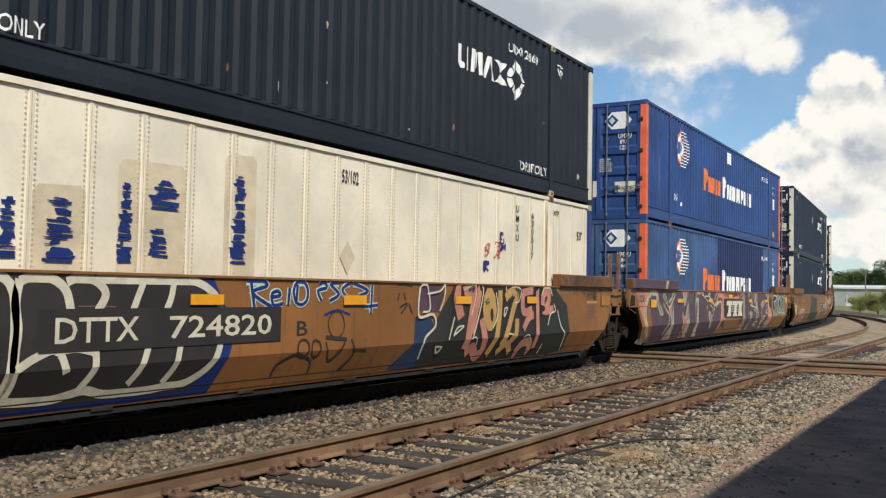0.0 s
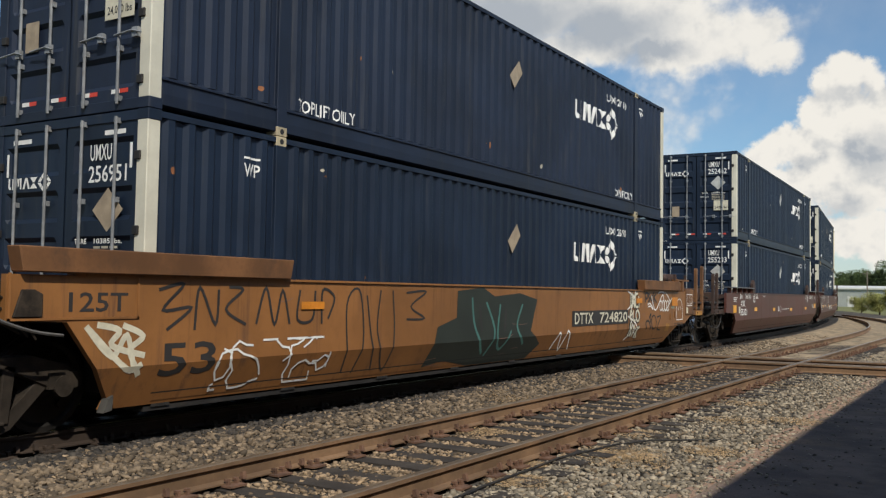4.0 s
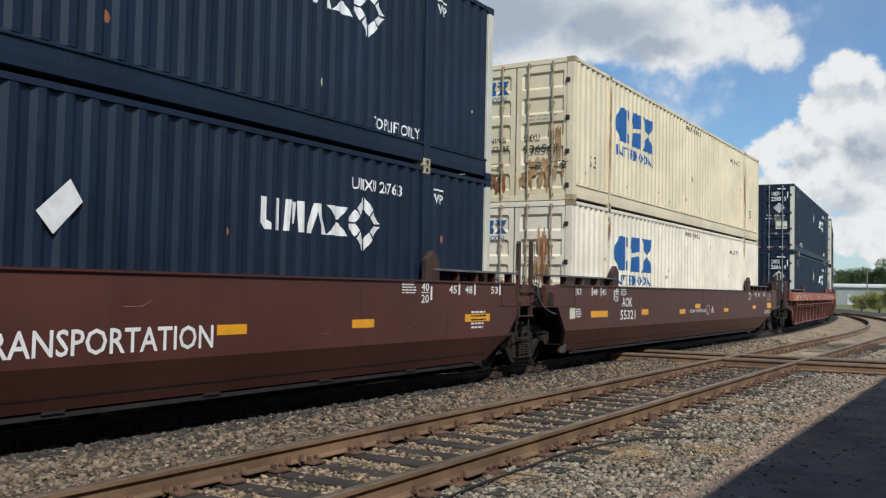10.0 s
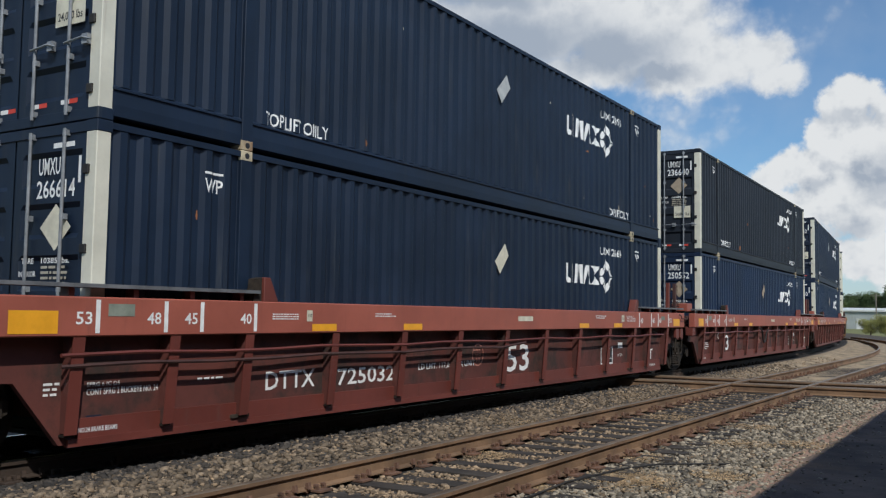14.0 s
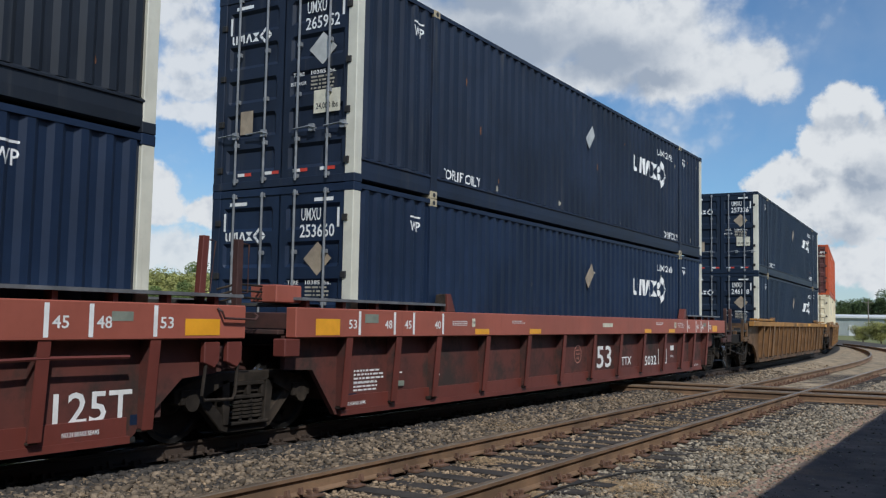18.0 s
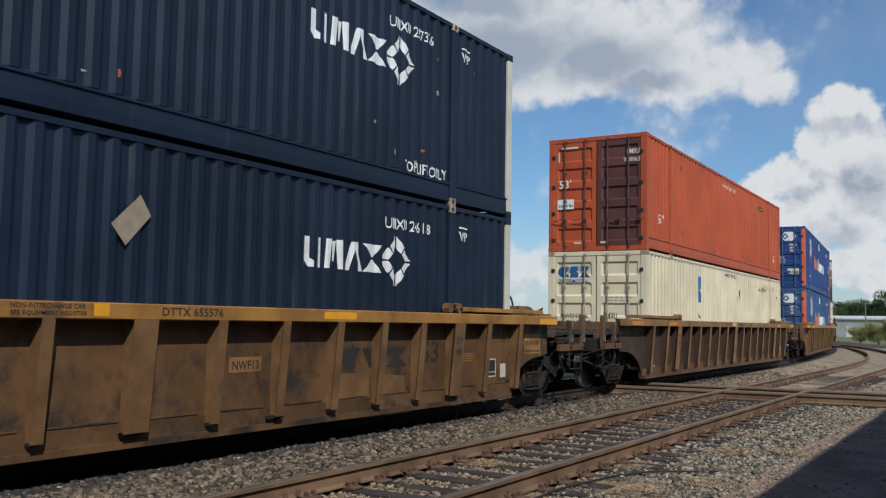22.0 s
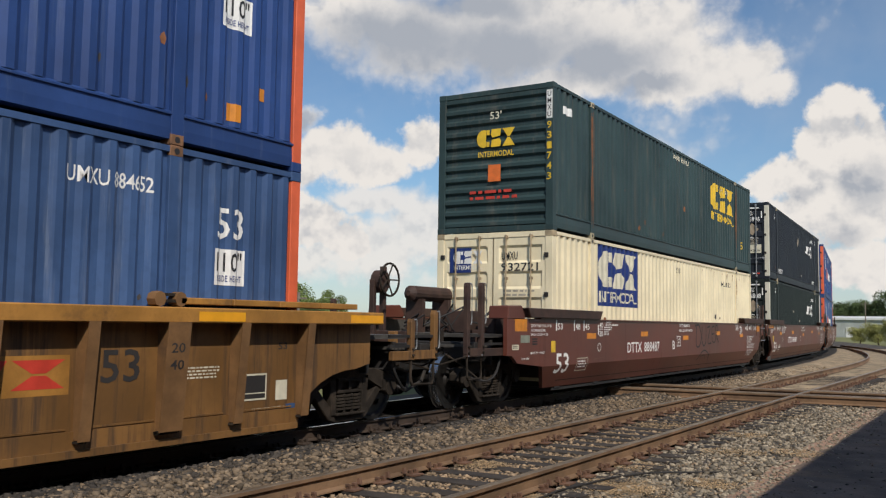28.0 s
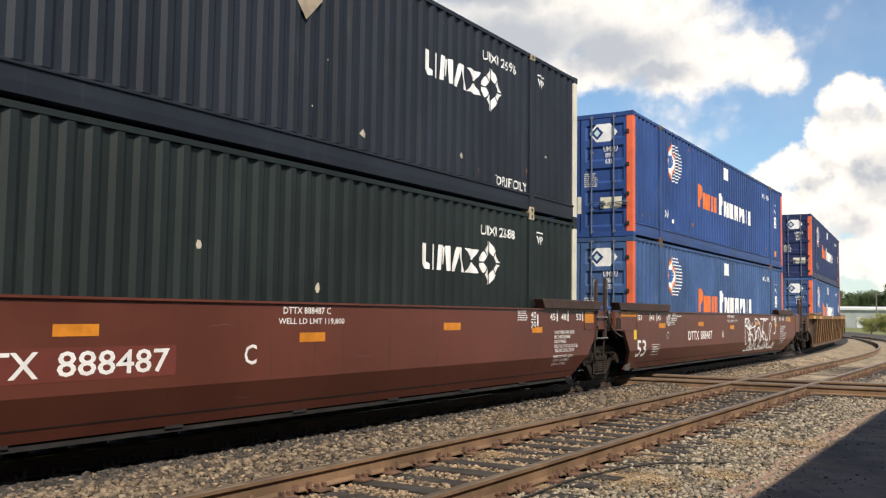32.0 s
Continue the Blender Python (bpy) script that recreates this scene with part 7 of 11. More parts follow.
TREES = [tree_meshes(11, 6.4, 5.8, LEAF, 0.095, 17000), tree_meshes(12, 6.0, 5.4, LEAF2, 0.09, 17000), tree_meshes(13, 6.6, 5.2, LEAF3, 0.095, 16000), tree_meshes(14, 5.6, 6.2, LEAF2, 0.095, 16000, 0.08)]


def tree(kind, x, y, k, label, group, name="tree"):
    root = tagged(new(name), label, "tree" if name == "tree" else "bush", group)
    part("trunk", TREES[kind][0], None, root)
    part("crown", TREES[kind][1], None, root)
    root.location, root.scale = (x, y, -0.44), (k, k, k)
    root.rotation_euler[2] = (x * 7.3 + y) % 6.28
    return root


rg = random.Random(17)
TL = ("leafy green tree in the row behind the track", "yellowish green leafy tree in the row behind the track", "dark green leafy tree in the row behind the track", "low wide yellowish green tree behind the track")
for row, (dist, k0, gap) in enumerate(((72, 0.84, 1.7), (79, 0.98, 1.9), (88, 1.14, 2.2))):
    az = 38.6 + 0.4 * row
    while az < 66:
        kind = rg.choice((0, 2, 2, 0)) if az < 44 else rg.choice((0, 1, 1, 3, 0))
        a = radians(az)
        dd = dist + rg.uniform(-4, 4)
        tree(kind, EYE[0] - dd * math.sin(a), dd * math.cos(a), k0 * rg.uniform(0.78, 1.12) * min(1.0, 0.62 + 0.06 * (az - 38.0)), TL[kind], "tree row")
        az += gap * rg.uniform(0.75, 1.25)
for k in range(13):
    a = radians(3.2 + k * 0.62)
    dd = 245 + rg.uniform(-12, 12)
    kind = (2, 0, 2)[k % 3]
    tree(kind, EYE[0] - dd * math.sin(a), dd * math.cos(a), rg.uniform(1.15, 1.5) if k > 3 else 1.75, "dark leafy tree behind the pale shed", "far trees")
for x, y, k in ((-3.4, 112, 0.50), (-0.6, 106, 0.62), (-6.0, 118, 0.40), (1.6, 112, 0.7)):
    tree(3, x, y, k, "low green bush beside the curve", "bushes", "bush")

shed = tagged(new("shed"), "long pale metal shed with a white roof edge", "shed")
bm = B()
box(bm, -52, -11.0, 199, 212, -0.5, 3.15)
part("wall", bm, SHED, shed)
for k in range(68):
    part("siding_rib", cached(("srib",), lambda: mesh_of(boxes((0, 0.08, 198.94, 199.0, -0.45, 3.1)), "siding_rib", SHED)), None, shed).location[0] = -51.6 + k * 0.6
bm = B()
prism(bm, [(198.6, 3.1), (212.4, 3.1), (212.4, 3.45), (205.5, 3.9), (198.6, 3.42)], "x", -52.4, -10.6)
part("roof", bm, SHED_ROOF, shed)
part("door", boxes((-18.6, -17.4, 198.9, 199.02, -0.5, 1.7)), SHED_ROOF, shed)


def pole(x, y, h, label):
    p = tagged(new("utility_pole"), label, "pole")
    bm = B()
    bar(bm, (x, y, -0.5), (x, y, h), 0.10, 8)
    part("mast", bm, POLE, p)
    bm = B()
    box(bm, x - 0.7, x + 0.7, y - 0.05, y + 0.05, h - 0.5, h - 0.38)
    part("crossarm", bm, POLE, p)
    return p


pole(EYE[0] - 180 * math.sin(radians(6.75)), 178.6, 6.2, "thin grey pole before the far trees")
pole(EYE[0] - 66 * math.sin(radians(40.5)), 66 * math.cos(radians(40.5)), 3.4, "thin grey pole before the tree row")

cable = tagged(new("cable"), "thin black cable lying loose on the gravel", "cable")
bm = B()
pipe(bm, [(5.05, 5.2, -0.178), (4.98, 6.54, -0.170), (4.96, 7.4, -0.176), (4.95, 8.08, -0.168), (5.1, 9.21, -0.174), (5.32, 9.65, -0.168), (5.51, 9.9, -0.178), (5.9, 10.3, -0.19)], 0.011)
part("sheath", bm, BLACK, cable)


RED_RIBS = [-0.23, 0.88, 1.93] + [3.43 + 1.5 * k for k in range(7)] + [13.9, 14.88, 16.1]
TAN_RIBS = [-0.04, 1.08, 2.03, 3.05, 4.03, 5.05, 6.05, 7.03, 8.10, 9.13, 10.15, 11.17, 12.13, 13.10, 14.12, 15.07, 16.19]


def stack(s0, bottom, top, front=-1.68, rear=CL + 1.68):
    on_train(bottom, s0, BOX_Z, front, rear)
    on_train(top, s0, BOX_Z + CH, front, rear)


def build_train():
    P2 = PLACARD_TAN
    # first car, ochre, three units
    u = smooth_car("well_car", "ochre brown smooth-sided well car covered with cream and pink graffiti", CAR_OCHRE, "art", "art", rail_style="flare", group="ochre car units", dark=CAR_OCHRE)
    on_train(u, 2.05)
    decal("painted_tag", poly_shape([(near(1.6), 0.24), (near(5.5), 0.24), (near(5.75), 0.9), (near(5.4), 1.47), (near(1.4), 1.47)]), INK_DKBLUE, u, FLANK, "blue sprayed ground", eps=0.002)
    decal("painted_tag", poly_shape([(near(1.5), 0.28), (near(5.2), 0.30), (near(5.5), 0.75), (near(5.5), 1.2), (near(5.2), 1.45), (near(1.4), 1.46)]), INK_DARK, u, FLANK, "black sprayed letter ground", eps=0.0032)
    for k in range(3):
        spray(u, 0.005, [("loop", INK_CREAM, 0.085, [(1.55 + 0.55 * k, 0.4), (1.95 + 0.55 * k, 0.42), (2.0 + 0.55 * k, 1.3), (1.7 + 0.55 * k, 1.4)])])
    spray(u, 0.0050, [
        ("line", INK_CREAM, 0.085, [(3.15, 1.43), (3.12, 1.22), (3.15, 1.0), (3.13, 0.76), (3.13, 0.52), (3.08, 0.36)]),
        ("line", INK_CREAM, 0.085, [(3.15, 1.41), (3.27, 1.45), (3.45, 1.44), (3.6, 1.34), (3.66, 1.16)]),
        ("line", INK_CREAM, 0.085, [(3.61, 1.41), (3.76, 1.46), (3.94, 1.41), (4.03, 1.3), (3.95, 1.15)]),
        ("line", INK_CREAM, 0.085, [(3.92, 1.45), (4.47, 1.47), (4.83, 1.45), (5.13, 1.44), (5.38, 1.33), (5.5, 1.17), (5.52, 0.8), (5.39, 0.54), (5.13, 0.39), (4.87, 0.37), (4.63, 0.35), (4.32, 0.35), (4.1, 0.36), (3.89, 0.41), (3.56, 0.35), (3.07, 0.37)]),
    ])
    spray(u, 0.0070, [
        ("line", INK_CREAM, 0.075, [(4.47, 1.43), (4.4, 1.27), (4.35, 1.15)]),
        ("line", INK_CREAM, 0.075, [(4.85, 1.44), (4.82, 1.28), (4.76, 1.15)]),
        ("line", INK_CREAM, 0.075, [(4.55, 0.79), (4.47, 0.56), (4.38, 0.43)]),
        ("line", INK_CREAM, 0.075, [(4.96, 0.79), (4.91, 0.57), (4.81, 0.41)]),
        ("line", INK_CREAM, 0.075, [(3.94, 0.79), (3.94, 0.6), (3.82, 0.4)]),
        ("line", INK_CREAM, 0.075, [(3.15, 0.65), (3.33, 0.75), (3.54, 0.8), (3.65, 0.59)]),
        ("line", INK_CREAM, 0.075, [(3.51, 0.79), (3.74, 0.81), (3.95, 0.76)]),
    ])
    spray(u, 0.0050, [
        ("line", INK_CYAN, 0.075, [(5.95, 1.47), (6.02, 1.15)]),
        ("line", INK_CYAN, 0.075, [(5.88, 1.47), (6.13, 1.47), (6.21, 1.41), (5.98, 1.33), (6.3, 1.17)]),
        ("line", INK_CYAN, 0.075, [(6.27, 1.28), (6.43, 1.3), (6.4, 1.35), (6.3, 1.32), (6.33, 1.19), (6.49, 1.21)]),
        ("line", INK_CYAN, 0.075, [(6.6, 1.39), (6.58, 1.19)]),
        ("line", INK_CYAN, 0.075, [(6.74, 1.43), (6.72, 1.2)]),
        ("line", INK_CYAN, 0.075, [(7.15, 1.44), (7.24, 1.47), (7.28, 1.4), (7.12, 1.36), (7.19, 1.24)]),
        ("line", INK_CYAN, 0.075, [(7.53, 1.47), (7.37, 1.44), (7.53, 1.32), (7.35, 1.24)]),
        ("line", INK_CYAN, 0.075, [(7.76, 1.47), (7.6, 1.38), (7.73, 1.26)]),
        ("line", INK_CYAN, 0.075, [(7.82, 1.47), (8.14, 1.37), (7.94, 1.3)]),
        ("line", INK_CYAN, 0.075, [(8.24, 1.47), (8.22, 1.07)]),
        ("line", INK_CYAN, 0.075, [(8.08, 1.16), (8.37, 1.18)]),
    ])
    spray(u, 0.0094, [
        ("loop", INK_CYAN, 0.075, [(6.93, 1.34), (6.91, 1.25), (6.84, 1.2), (6.76, 1.2), (6.7, 1.25), (6.67, 1.34), (6.69, 1.42), (6.75, 1.47), (6.83, 1.47), (6.9, 1.42)]),
    ])
    spray(u, 0.0090, [
        ("line", INK_DKBLUE, 0.042, [(5.95, 1.47), (6.02, 1.15)]),
        ("line", INK_DKBLUE, 0.042, [(5.88, 1.47), (6.13, 1.47), (6.21, 1.41), (5.98, 1.33), (6.3, 1.17)]),
        ("line", INK_DKBLUE, 0.042, [(6.27, 1.28), (6.43, 1.3), (6.4, 1.35), (6.3, 1.32), (6.33, 1.19), (6.49, 1.21)]),
        ("line", INK_DKBLUE, 0.042, [(6.6, 1.39), (6.58, 1.19)]),
        ("line", INK_DKBLUE, 0.042, [(6.74, 1.43), (6.72, 1.2)]),
        ("line", INK_DKBLUE, 0.042, [(7.15, 1.44), (7.24, 1.47), (7.28, 1.4), (7.12, 1.36), (7.19, 1.24)]),
        ("line", INK_DKBLUE, 0.042, [(7.53, 1.47), (7.37, 1.44), (7.53, 1.32), (7.35, 1.24)]),
        ("line", INK_DKBLUE, 0.042, [(7.76, 1.47), (7.6, 1.38), (7.73, 1.26)]),
        ("line", INK_DKBLUE, 0.042, [(7.82, 1.47), (8.14, 1.37), (7.94, 1.3)]),
        ("line", INK_DKBLUE, 0.042, [(8.24, 1.47), (8.22, 1.07)]),
        ("line", INK_DKBLUE, 0.042, [(8.08, 1.16), (8.37, 1.18)]),
    ])
    spray(u, 0.0134, [
        ("loop", INK_DKBLUE, 0.042, [(6.93, 1.34), (6.91, 1.25), (6.84, 1.2), (6.76, 1.2), (6.7, 1.25), (6.67, 1.34), (6.69, 1.42), (6.75, 1.47), (6.83, 1.47), (6.9, 1.42)]),
    ])
    spray(u, 0.0050, [
        ("line", INK_DKBLUE, 0.03, [(7.26, 1.06), (7.51, 1.12), (7.78, 1.06)]),
        ("line", INK_DARK, 0.035, [(6.44, 0.36), (6.49, 0.5), (6.77, 0.6), (7.07, 0.51), (7.1, 0.35)]),
        ("loop", INK_DARK, 0.03, [(6.99, 0.66), (6.97, 0.6), (6.92, 0.57), (6.85, 0.57), (6.8, 0.61), (6.78, 0.67), (6.8, 0.74), (6.85, 0.77), (6.91, 0.77), (6.97, 0.73)]),
        ("loop", INK_DARK, 0.03, [(7.21, 0.66), (7.19, 0.6), (7.15, 0.56), (7.1, 0.56), (7.05, 0.6), (7.04, 0.66), (7.05, 0.72), (7.09, 0.76), (7.14, 0.75), (7.19, 0.72)]),
        ("loop", INK_DARK, 0.02, [(7.67, 0.94), (7.64, 0.84), (7.56, 0.78), (7.46, 0.78), (7.38, 0.85), (7.34, 0.95), (7.37, 1.04), (7.45, 1.1), (7.55, 1.1), (7.63, 1.04)]),
    ])
    spray(u, 0.0070, [
        ("line", INK_DARK, 0.05, [(7.3, 0.79), (7.72, 0.75)]),
        ("line", INK_DARK, 0.03, [(7.3, 0.73), (7.44, 0.49), (7.69, 0.71)]),
        ("line", INK_DARK, 0.03, [(7.82, 0.75), (7.9, 0.54), (7.7, 0.35)]),
        ("line", INK_DARK, 0.02, [(7.86, 0.61), (8.17, 0.59)]),
        ("line", INK_DARK, 0.025, [(8.85, 1.46), (9.04, 1.47), (9.21, 1.44)]),
        ("line", INK_DARK, 0.025, [(8.89, 1.35), (8.85, 1.24)]),
        ("line", INK_DARK, 0.025, [(9.01, 1.35), (9.04, 1.25)]),
        ("line", INK_DARK, 0.025, [(8.9, 1.15), (9.09, 1.2), (8.94, 1.06)]),
        ("line", INK_DARK, 0.025, [(9.13, 1.2), (9.22, 1.06)]),
    ])
    spray(u, 0.0030, [
        ("fill", INK_NAVY, 0, [(8.83, 0.28), (9.28, 0.63), (9.31, 1.01), (9.69, 1.04), (9.84, 0.84), (9.72, 0.24)]),
        ("fill", INK_DARK, 0, [(9.52, 0.26), (9.7, 0.77), (9.94, 1.02), (10.39, 1.47), (14.04, 1.47), (14.61, 1.14), (14.73, 0.29), (14.08, 0.235)]),
        ("fill", INK_PURPLE, 0, [(9.41, 1.47), (9.97, 1.47), (10.08, 1.34), (9.93, 1.07), (9.47, 1.08), (9.35, 1.14)]),
        ("fill", INK_DKGREEN, 0, [(10.1, 0.83), (10.41, 0.96), (10.76, 0.7), (10.89, 0.29), (10.12, 0.29)]),
        ("fill", INK_DKGREEN, 0, [(13.43, 0.94), (14.0, 1.02), (14.5, 0.46), (14.53, 0.29), (13.5, 0.3)]),
        ("fill", INK_DKGREEN, 0, [(14.14, 1.13), (14.58, 1.13), (14.75, 0.64), (14.55, 0.36), (14.29, 0.76)]),
    ])
    spray(u, 0.0062, [
        ("line", INK_DARK, 0.27, [(10.66, 1.36), (10.91, 1.46), (10.98, 1.32), (10.87, 0.85), (10.78, 0.48)]),
        ("line", INK_DARK, 0.23, [(11.16, 1.47), (11.13, 1.27), (11.01, 0.96), (10.92, 0.73)]),
        ("line", INK_DARK, 0.26, [(11.24, 0.95), (11.33, 0.71), (11.41, 0.45), (11.27, 0.34), (11.03, 0.49), (10.87, 0.41)]),
        ("line", INK_DARK, 0.23, [(12.67, 1.37), (12.9, 1.4), (13.09, 1.42)]),
        ("line", INK_DARK, 0.23, [(12.69, 1.36), (12.72, 1.05), (13.06, 1.08)]),
        ("line", INK_DARK, 0.23, [(12.73, 0.74), (12.93, 0.93), (13.13, 0.99)]),
        ("line", INK_DARK, 0.22, [(13.26, 1.47), (13.29, 1.03), (13.33, 0.38)]),
    ])
    spray(u, 0.0090, [
        ("line", INK_DARK, 0.24, [(13.49, 1.15), (13.53, 1.35), (13.74, 1.39), (13.73, 1.2), (13.56, 1.06), (13.95, 1.08)]),
        ("line", INK_DARK, 0.25, [(12.61, 0.24), (12.78, 0.48), (13.09, 0.49), (13.17, 0.28)]),
        ("line", INK_DARK, 0.3, [(10.56, 1.47), (10.46, 1.28), (10.58, 0.97)]),
        ("line", INK_DARK, 0.24, [(11.85, 1.45), (11.84, 1.06), (11.76, 0.66), (11.61, 0.34)]),
        ("line", INK_DARK, 0.24, [(12.04, 1.28), (12.25, 1.39), (12.49, 1.33), (12.36, 1.15), (12.19, 0.82), (12.0, 0.48)]),
        ("line", INK_DARK, 0.23, [(12.48, 0.93), (12.45, 0.67), (12.28, 0.54)]),
        ("line", INK_DARK, 0.22, [(11.93, 0.36), (12.21, 0.51), (12.43, 0.34)]),
    ])
    spray(u, 0.0118, [
        ("fill", INK_DARK, 0, [(11.79, 1.09), (11.74, 0.84), (11.59, 0.7), (11.41, 0.71), (11.27, 0.86), (11.2, 1.1), (11.25, 1.34), (11.38, 1.47), (11.56, 1.47), (11.72, 1.34)]),
    ])
    spray(u, 0.0130, [
        ("line", INK_PINK, 0.18, [(10.66, 1.36), (10.91, 1.46), (10.98, 1.32), (10.87, 0.85), (10.78, 0.48)]),
        ("line", INK_PINK, 0.14, [(11.16, 1.47), (11.13, 1.27), (11.01, 0.96), (10.92, 0.73)]),
        ("line", INK_PINK, 0.17, [(11.24, 0.95), (11.33, 0.71), (11.41, 0.45), (11.27, 0.34), (11.03, 0.49), (10.87, 0.41)]),
        ("line", INK_PINK, 0.14, [(12.67, 1.37), (12.9, 1.4), (13.09, 1.42)]),
        ("line", INK_PINK, 0.14, [(12.69, 1.36), (12.72, 1.05), (13.06, 1.08)]),
        ("line", INK_PINK, 0.14, [(12.73, 0.74), (12.93, 0.93), (13.13, 0.99)]),
        ("line", INK_PINK, 0.13, [(13.26, 1.47), (13.29, 1.03), (13.33, 0.38)]),
    ])
    spray(u, 0.0158, [
        ("line", INK_PINK, 0.15, [(13.49, 1.15), (13.53, 1.35), (13.74, 1.39), (13.73, 1.2), (13.56, 1.06), (13.95, 1.08)]),
        ("line", INK_PINK, 0.16, [(12.61, 0.24), (12.78, 0.48), (13.09, 0.49), (13.17, 0.28)]),
        ("line", INK_PINK, 0.21, [(10.56, 1.47), (10.46, 1.28), (10.58, 0.97)]),
        ("line", INK_TAN, 0.15, [(11.85, 1.45), (11.84, 1.06), (11.76, 0.66), (11.61, 0.34)]),
        ("line", INK_TAN, 0.15, [(12.04, 1.28), (12.25, 1.39), (12.49, 1.33), (12.36, 1.15), (12.19, 0.82), (12.0, 0.48)]),
        ("line", INK_TAN, 0.14, [(12.48, 0.93), (12.45, 0.67), (12.28, 0.54)]),
        ("line", INK_TAN, 0.13, [(11.93, 0.36), (12.21, 0.51), (12.43, 0.34)]),
    ])
    spray(u, 0.0186, [
        ("fill", INK_TAN, 0, [(11.73, 1.09), (11.69, 0.88), (11.57, 0.75), (11.43, 0.75), (11.31, 0.89), (11.26, 1.1), (11.29, 1.31), (11.4, 1.44), (11.55, 1.44), (11.67, 1.31)]),
        ("fill", INK_DARK, 0, [(11.62, 1.0), (11.61, 0.92), (11.57, 0.89), (11.53, 0.93), (11.51, 1.01), (11.52, 1.09), (11.56, 1.12), (11.6, 1.09)]),
        ("fill", INK_DARK, 0, [(13.59, 1.1), (13.57, 1.06), (13.52, 1.04), (13.47, 1.06), (13.45, 1.1), (13.47, 1.14), (13.52, 1.15), (13.57, 1.13)]),
    ])
    spray(u, 0.0215, [
        ("line", INK_CREAM, 0.02, [(10.63, 1.4), (10.91, 1.47), (11.04, 1.45), (11.0, 1.25), (10.89, 1.01)]),
        ("line", INK_CREAM, 0.03, [(11.23, 1.47), (11.26, 1.37), (11.14, 1.03), (10.94, 0.63)]),
        ("line", INK_CREAM, 0.02, [(12.26, 1.46), (12.45, 1.47), (12.61, 1.41), (12.53, 1.23), (12.36, 1.2)]),
        ("line", INK_CREAM, 0.03, [(11.69, 1.37), (11.76, 1.14), (11.73, 0.94), (11.6, 0.79)]),
        ("line", INK_CREAM, 0.03, [(13.42, 1.32), (13.54, 1.47), (13.78, 1.47), (13.88, 1.33)]),
        ("line", INK_CREAM, 0.03, [(13.95, 1.18), (14.02, 1.05), (13.82, 0.99), (13.7, 0.78)]),
        ("line", INK_CREAM, 0.03, [(14.12, 1.05), (14.29, 0.76), (14.5, 0.59), (14.55, 0.29)]),
    ])
    spray(u, 0.0243, [
        ("line", INK_CREAM, 0.03, [(12.04, 1.47), (12.06, 1.4)]),
        ("line", INK_CREAM, 0.02, [(10.92, 0.64), (11.05, 0.66), (11.13, 0.53)]),
        ("line", INK_CREAM, 0.03, [(12.17, 0.68), (12.34, 0.67)]),
        ("line", INK_CREAM, 0.02, [(12.74, 0.6), (12.93, 0.64), (13.08, 0.52)]),
        ("line", INK_CREAM, 0.03, [(13.64, 0.45), (13.59, 0.27)]),
        ("line", INK_CREAM, 0.04, [(9.39, 1.44), (9.35, 1.16), (9.4, 1.0), (9.74, 1.04), (9.82, 0.87), (9.53, 0.68), (9.52, 0.39)]),
        ("line", INK_CREAM, 0.03, [(9.41, 1.45), (9.57, 1.47), (9.66, 1.12), (9.47, 1.08)]),
    ])
    spray(u, 0.0271, [
        ("line", INK_CREAM, 0.03, [(9.58, 1.34), (9.92, 1.38), (10.07, 1.47), (10.05, 1.27), (9.93, 1.09)]),
        ("line", INK_CREAM, 0.03, [(10.36, 0.99), (10.21, 0.65)]),
        ("line", INK_CREAM, 0.03, [(10.34, 0.71), (10.47, 0.83), (10.64, 0.84), (10.34, 0.71)]),
        ("line", INK_CREAM, 0.03, [(9.88, 0.56), (10.06, 0.54), (9.96, 0.46), (9.88, 0.56)]),
        ("line", INK_CREAM, 0.03, [(11.97, 0.98), (11.99, 1.1), (12.09, 1.11), (11.98, 0.96)]),
        ("line", INK_TEAL, 0.03, [(11.31, 1.22), (11.44, 1.28)]),
        ("line", INK_TEAL, 0.03, [(11.35, 1.2), (11.47, 1.22)]),
    ])
    spray(u, 0.0299, [
        ("line", INK_TEAL, 0.03, [(12.18, 1.28), (12.3, 1.35)]),
        ("line", INK_SHADOW, 0.05, [(10.78, 1.41), (10.96, 1.47)]),
        ("line", INK_SHADOW, 0.04, [(12.38, 1.46), (12.54, 1.38), (12.51, 1.26)]),
    ])
    decal("number_panel", poly_shape(rect(near(3.34), near(6.46), 0.78, 1.17)), INK_DARK, u, FLANK, "black number panel", eps=0.014)
    words(u, [("DTTX", 3.50, 4.42, 0.86, 1.09), ("724820", 4.80, 6.30, 0.86, 1.09)], (FLANK[0], lambda z: flank_x(z) + 0.014, 0.63), INK_CREAM)
    sheets(u, [(5.05, 5.52, 1.20, 1.31), (7.61, 8.09, 1.19, 1.31), (10.38, 10.86, 1.19, 1.31), (12.82, 13.22, 1.19, 1.31)], YELLOW, (FLANK[0], lambda z: flank_x(z) + 0.032, 0.63))
    words(u, [("B", 6.75, 6.95, 0.82, 1.0)], FLANK, INK_DARK)
    words(u, [("51", 14.92, 15.06, 1.36, 1.47), ("53", 16.13, 16.26, 1.40, 1.47)], FLANK, INK_DARK)
    fine_print(u, [(15.62, 16.05, 0.86, 1.15, 9)], FLANK, INK_SHADOW)
    sheets(u, [(15.58, 16.10, 1.18, 1.225)], INK_TAN, FLANK, "label_sheet")
    sheets(u, [(15.95, 16.07, 1.00, 1.10)], CHORD_YELLOW, (FLANK[0], lambda z: flank_x(z) + 0.004, 0.63))
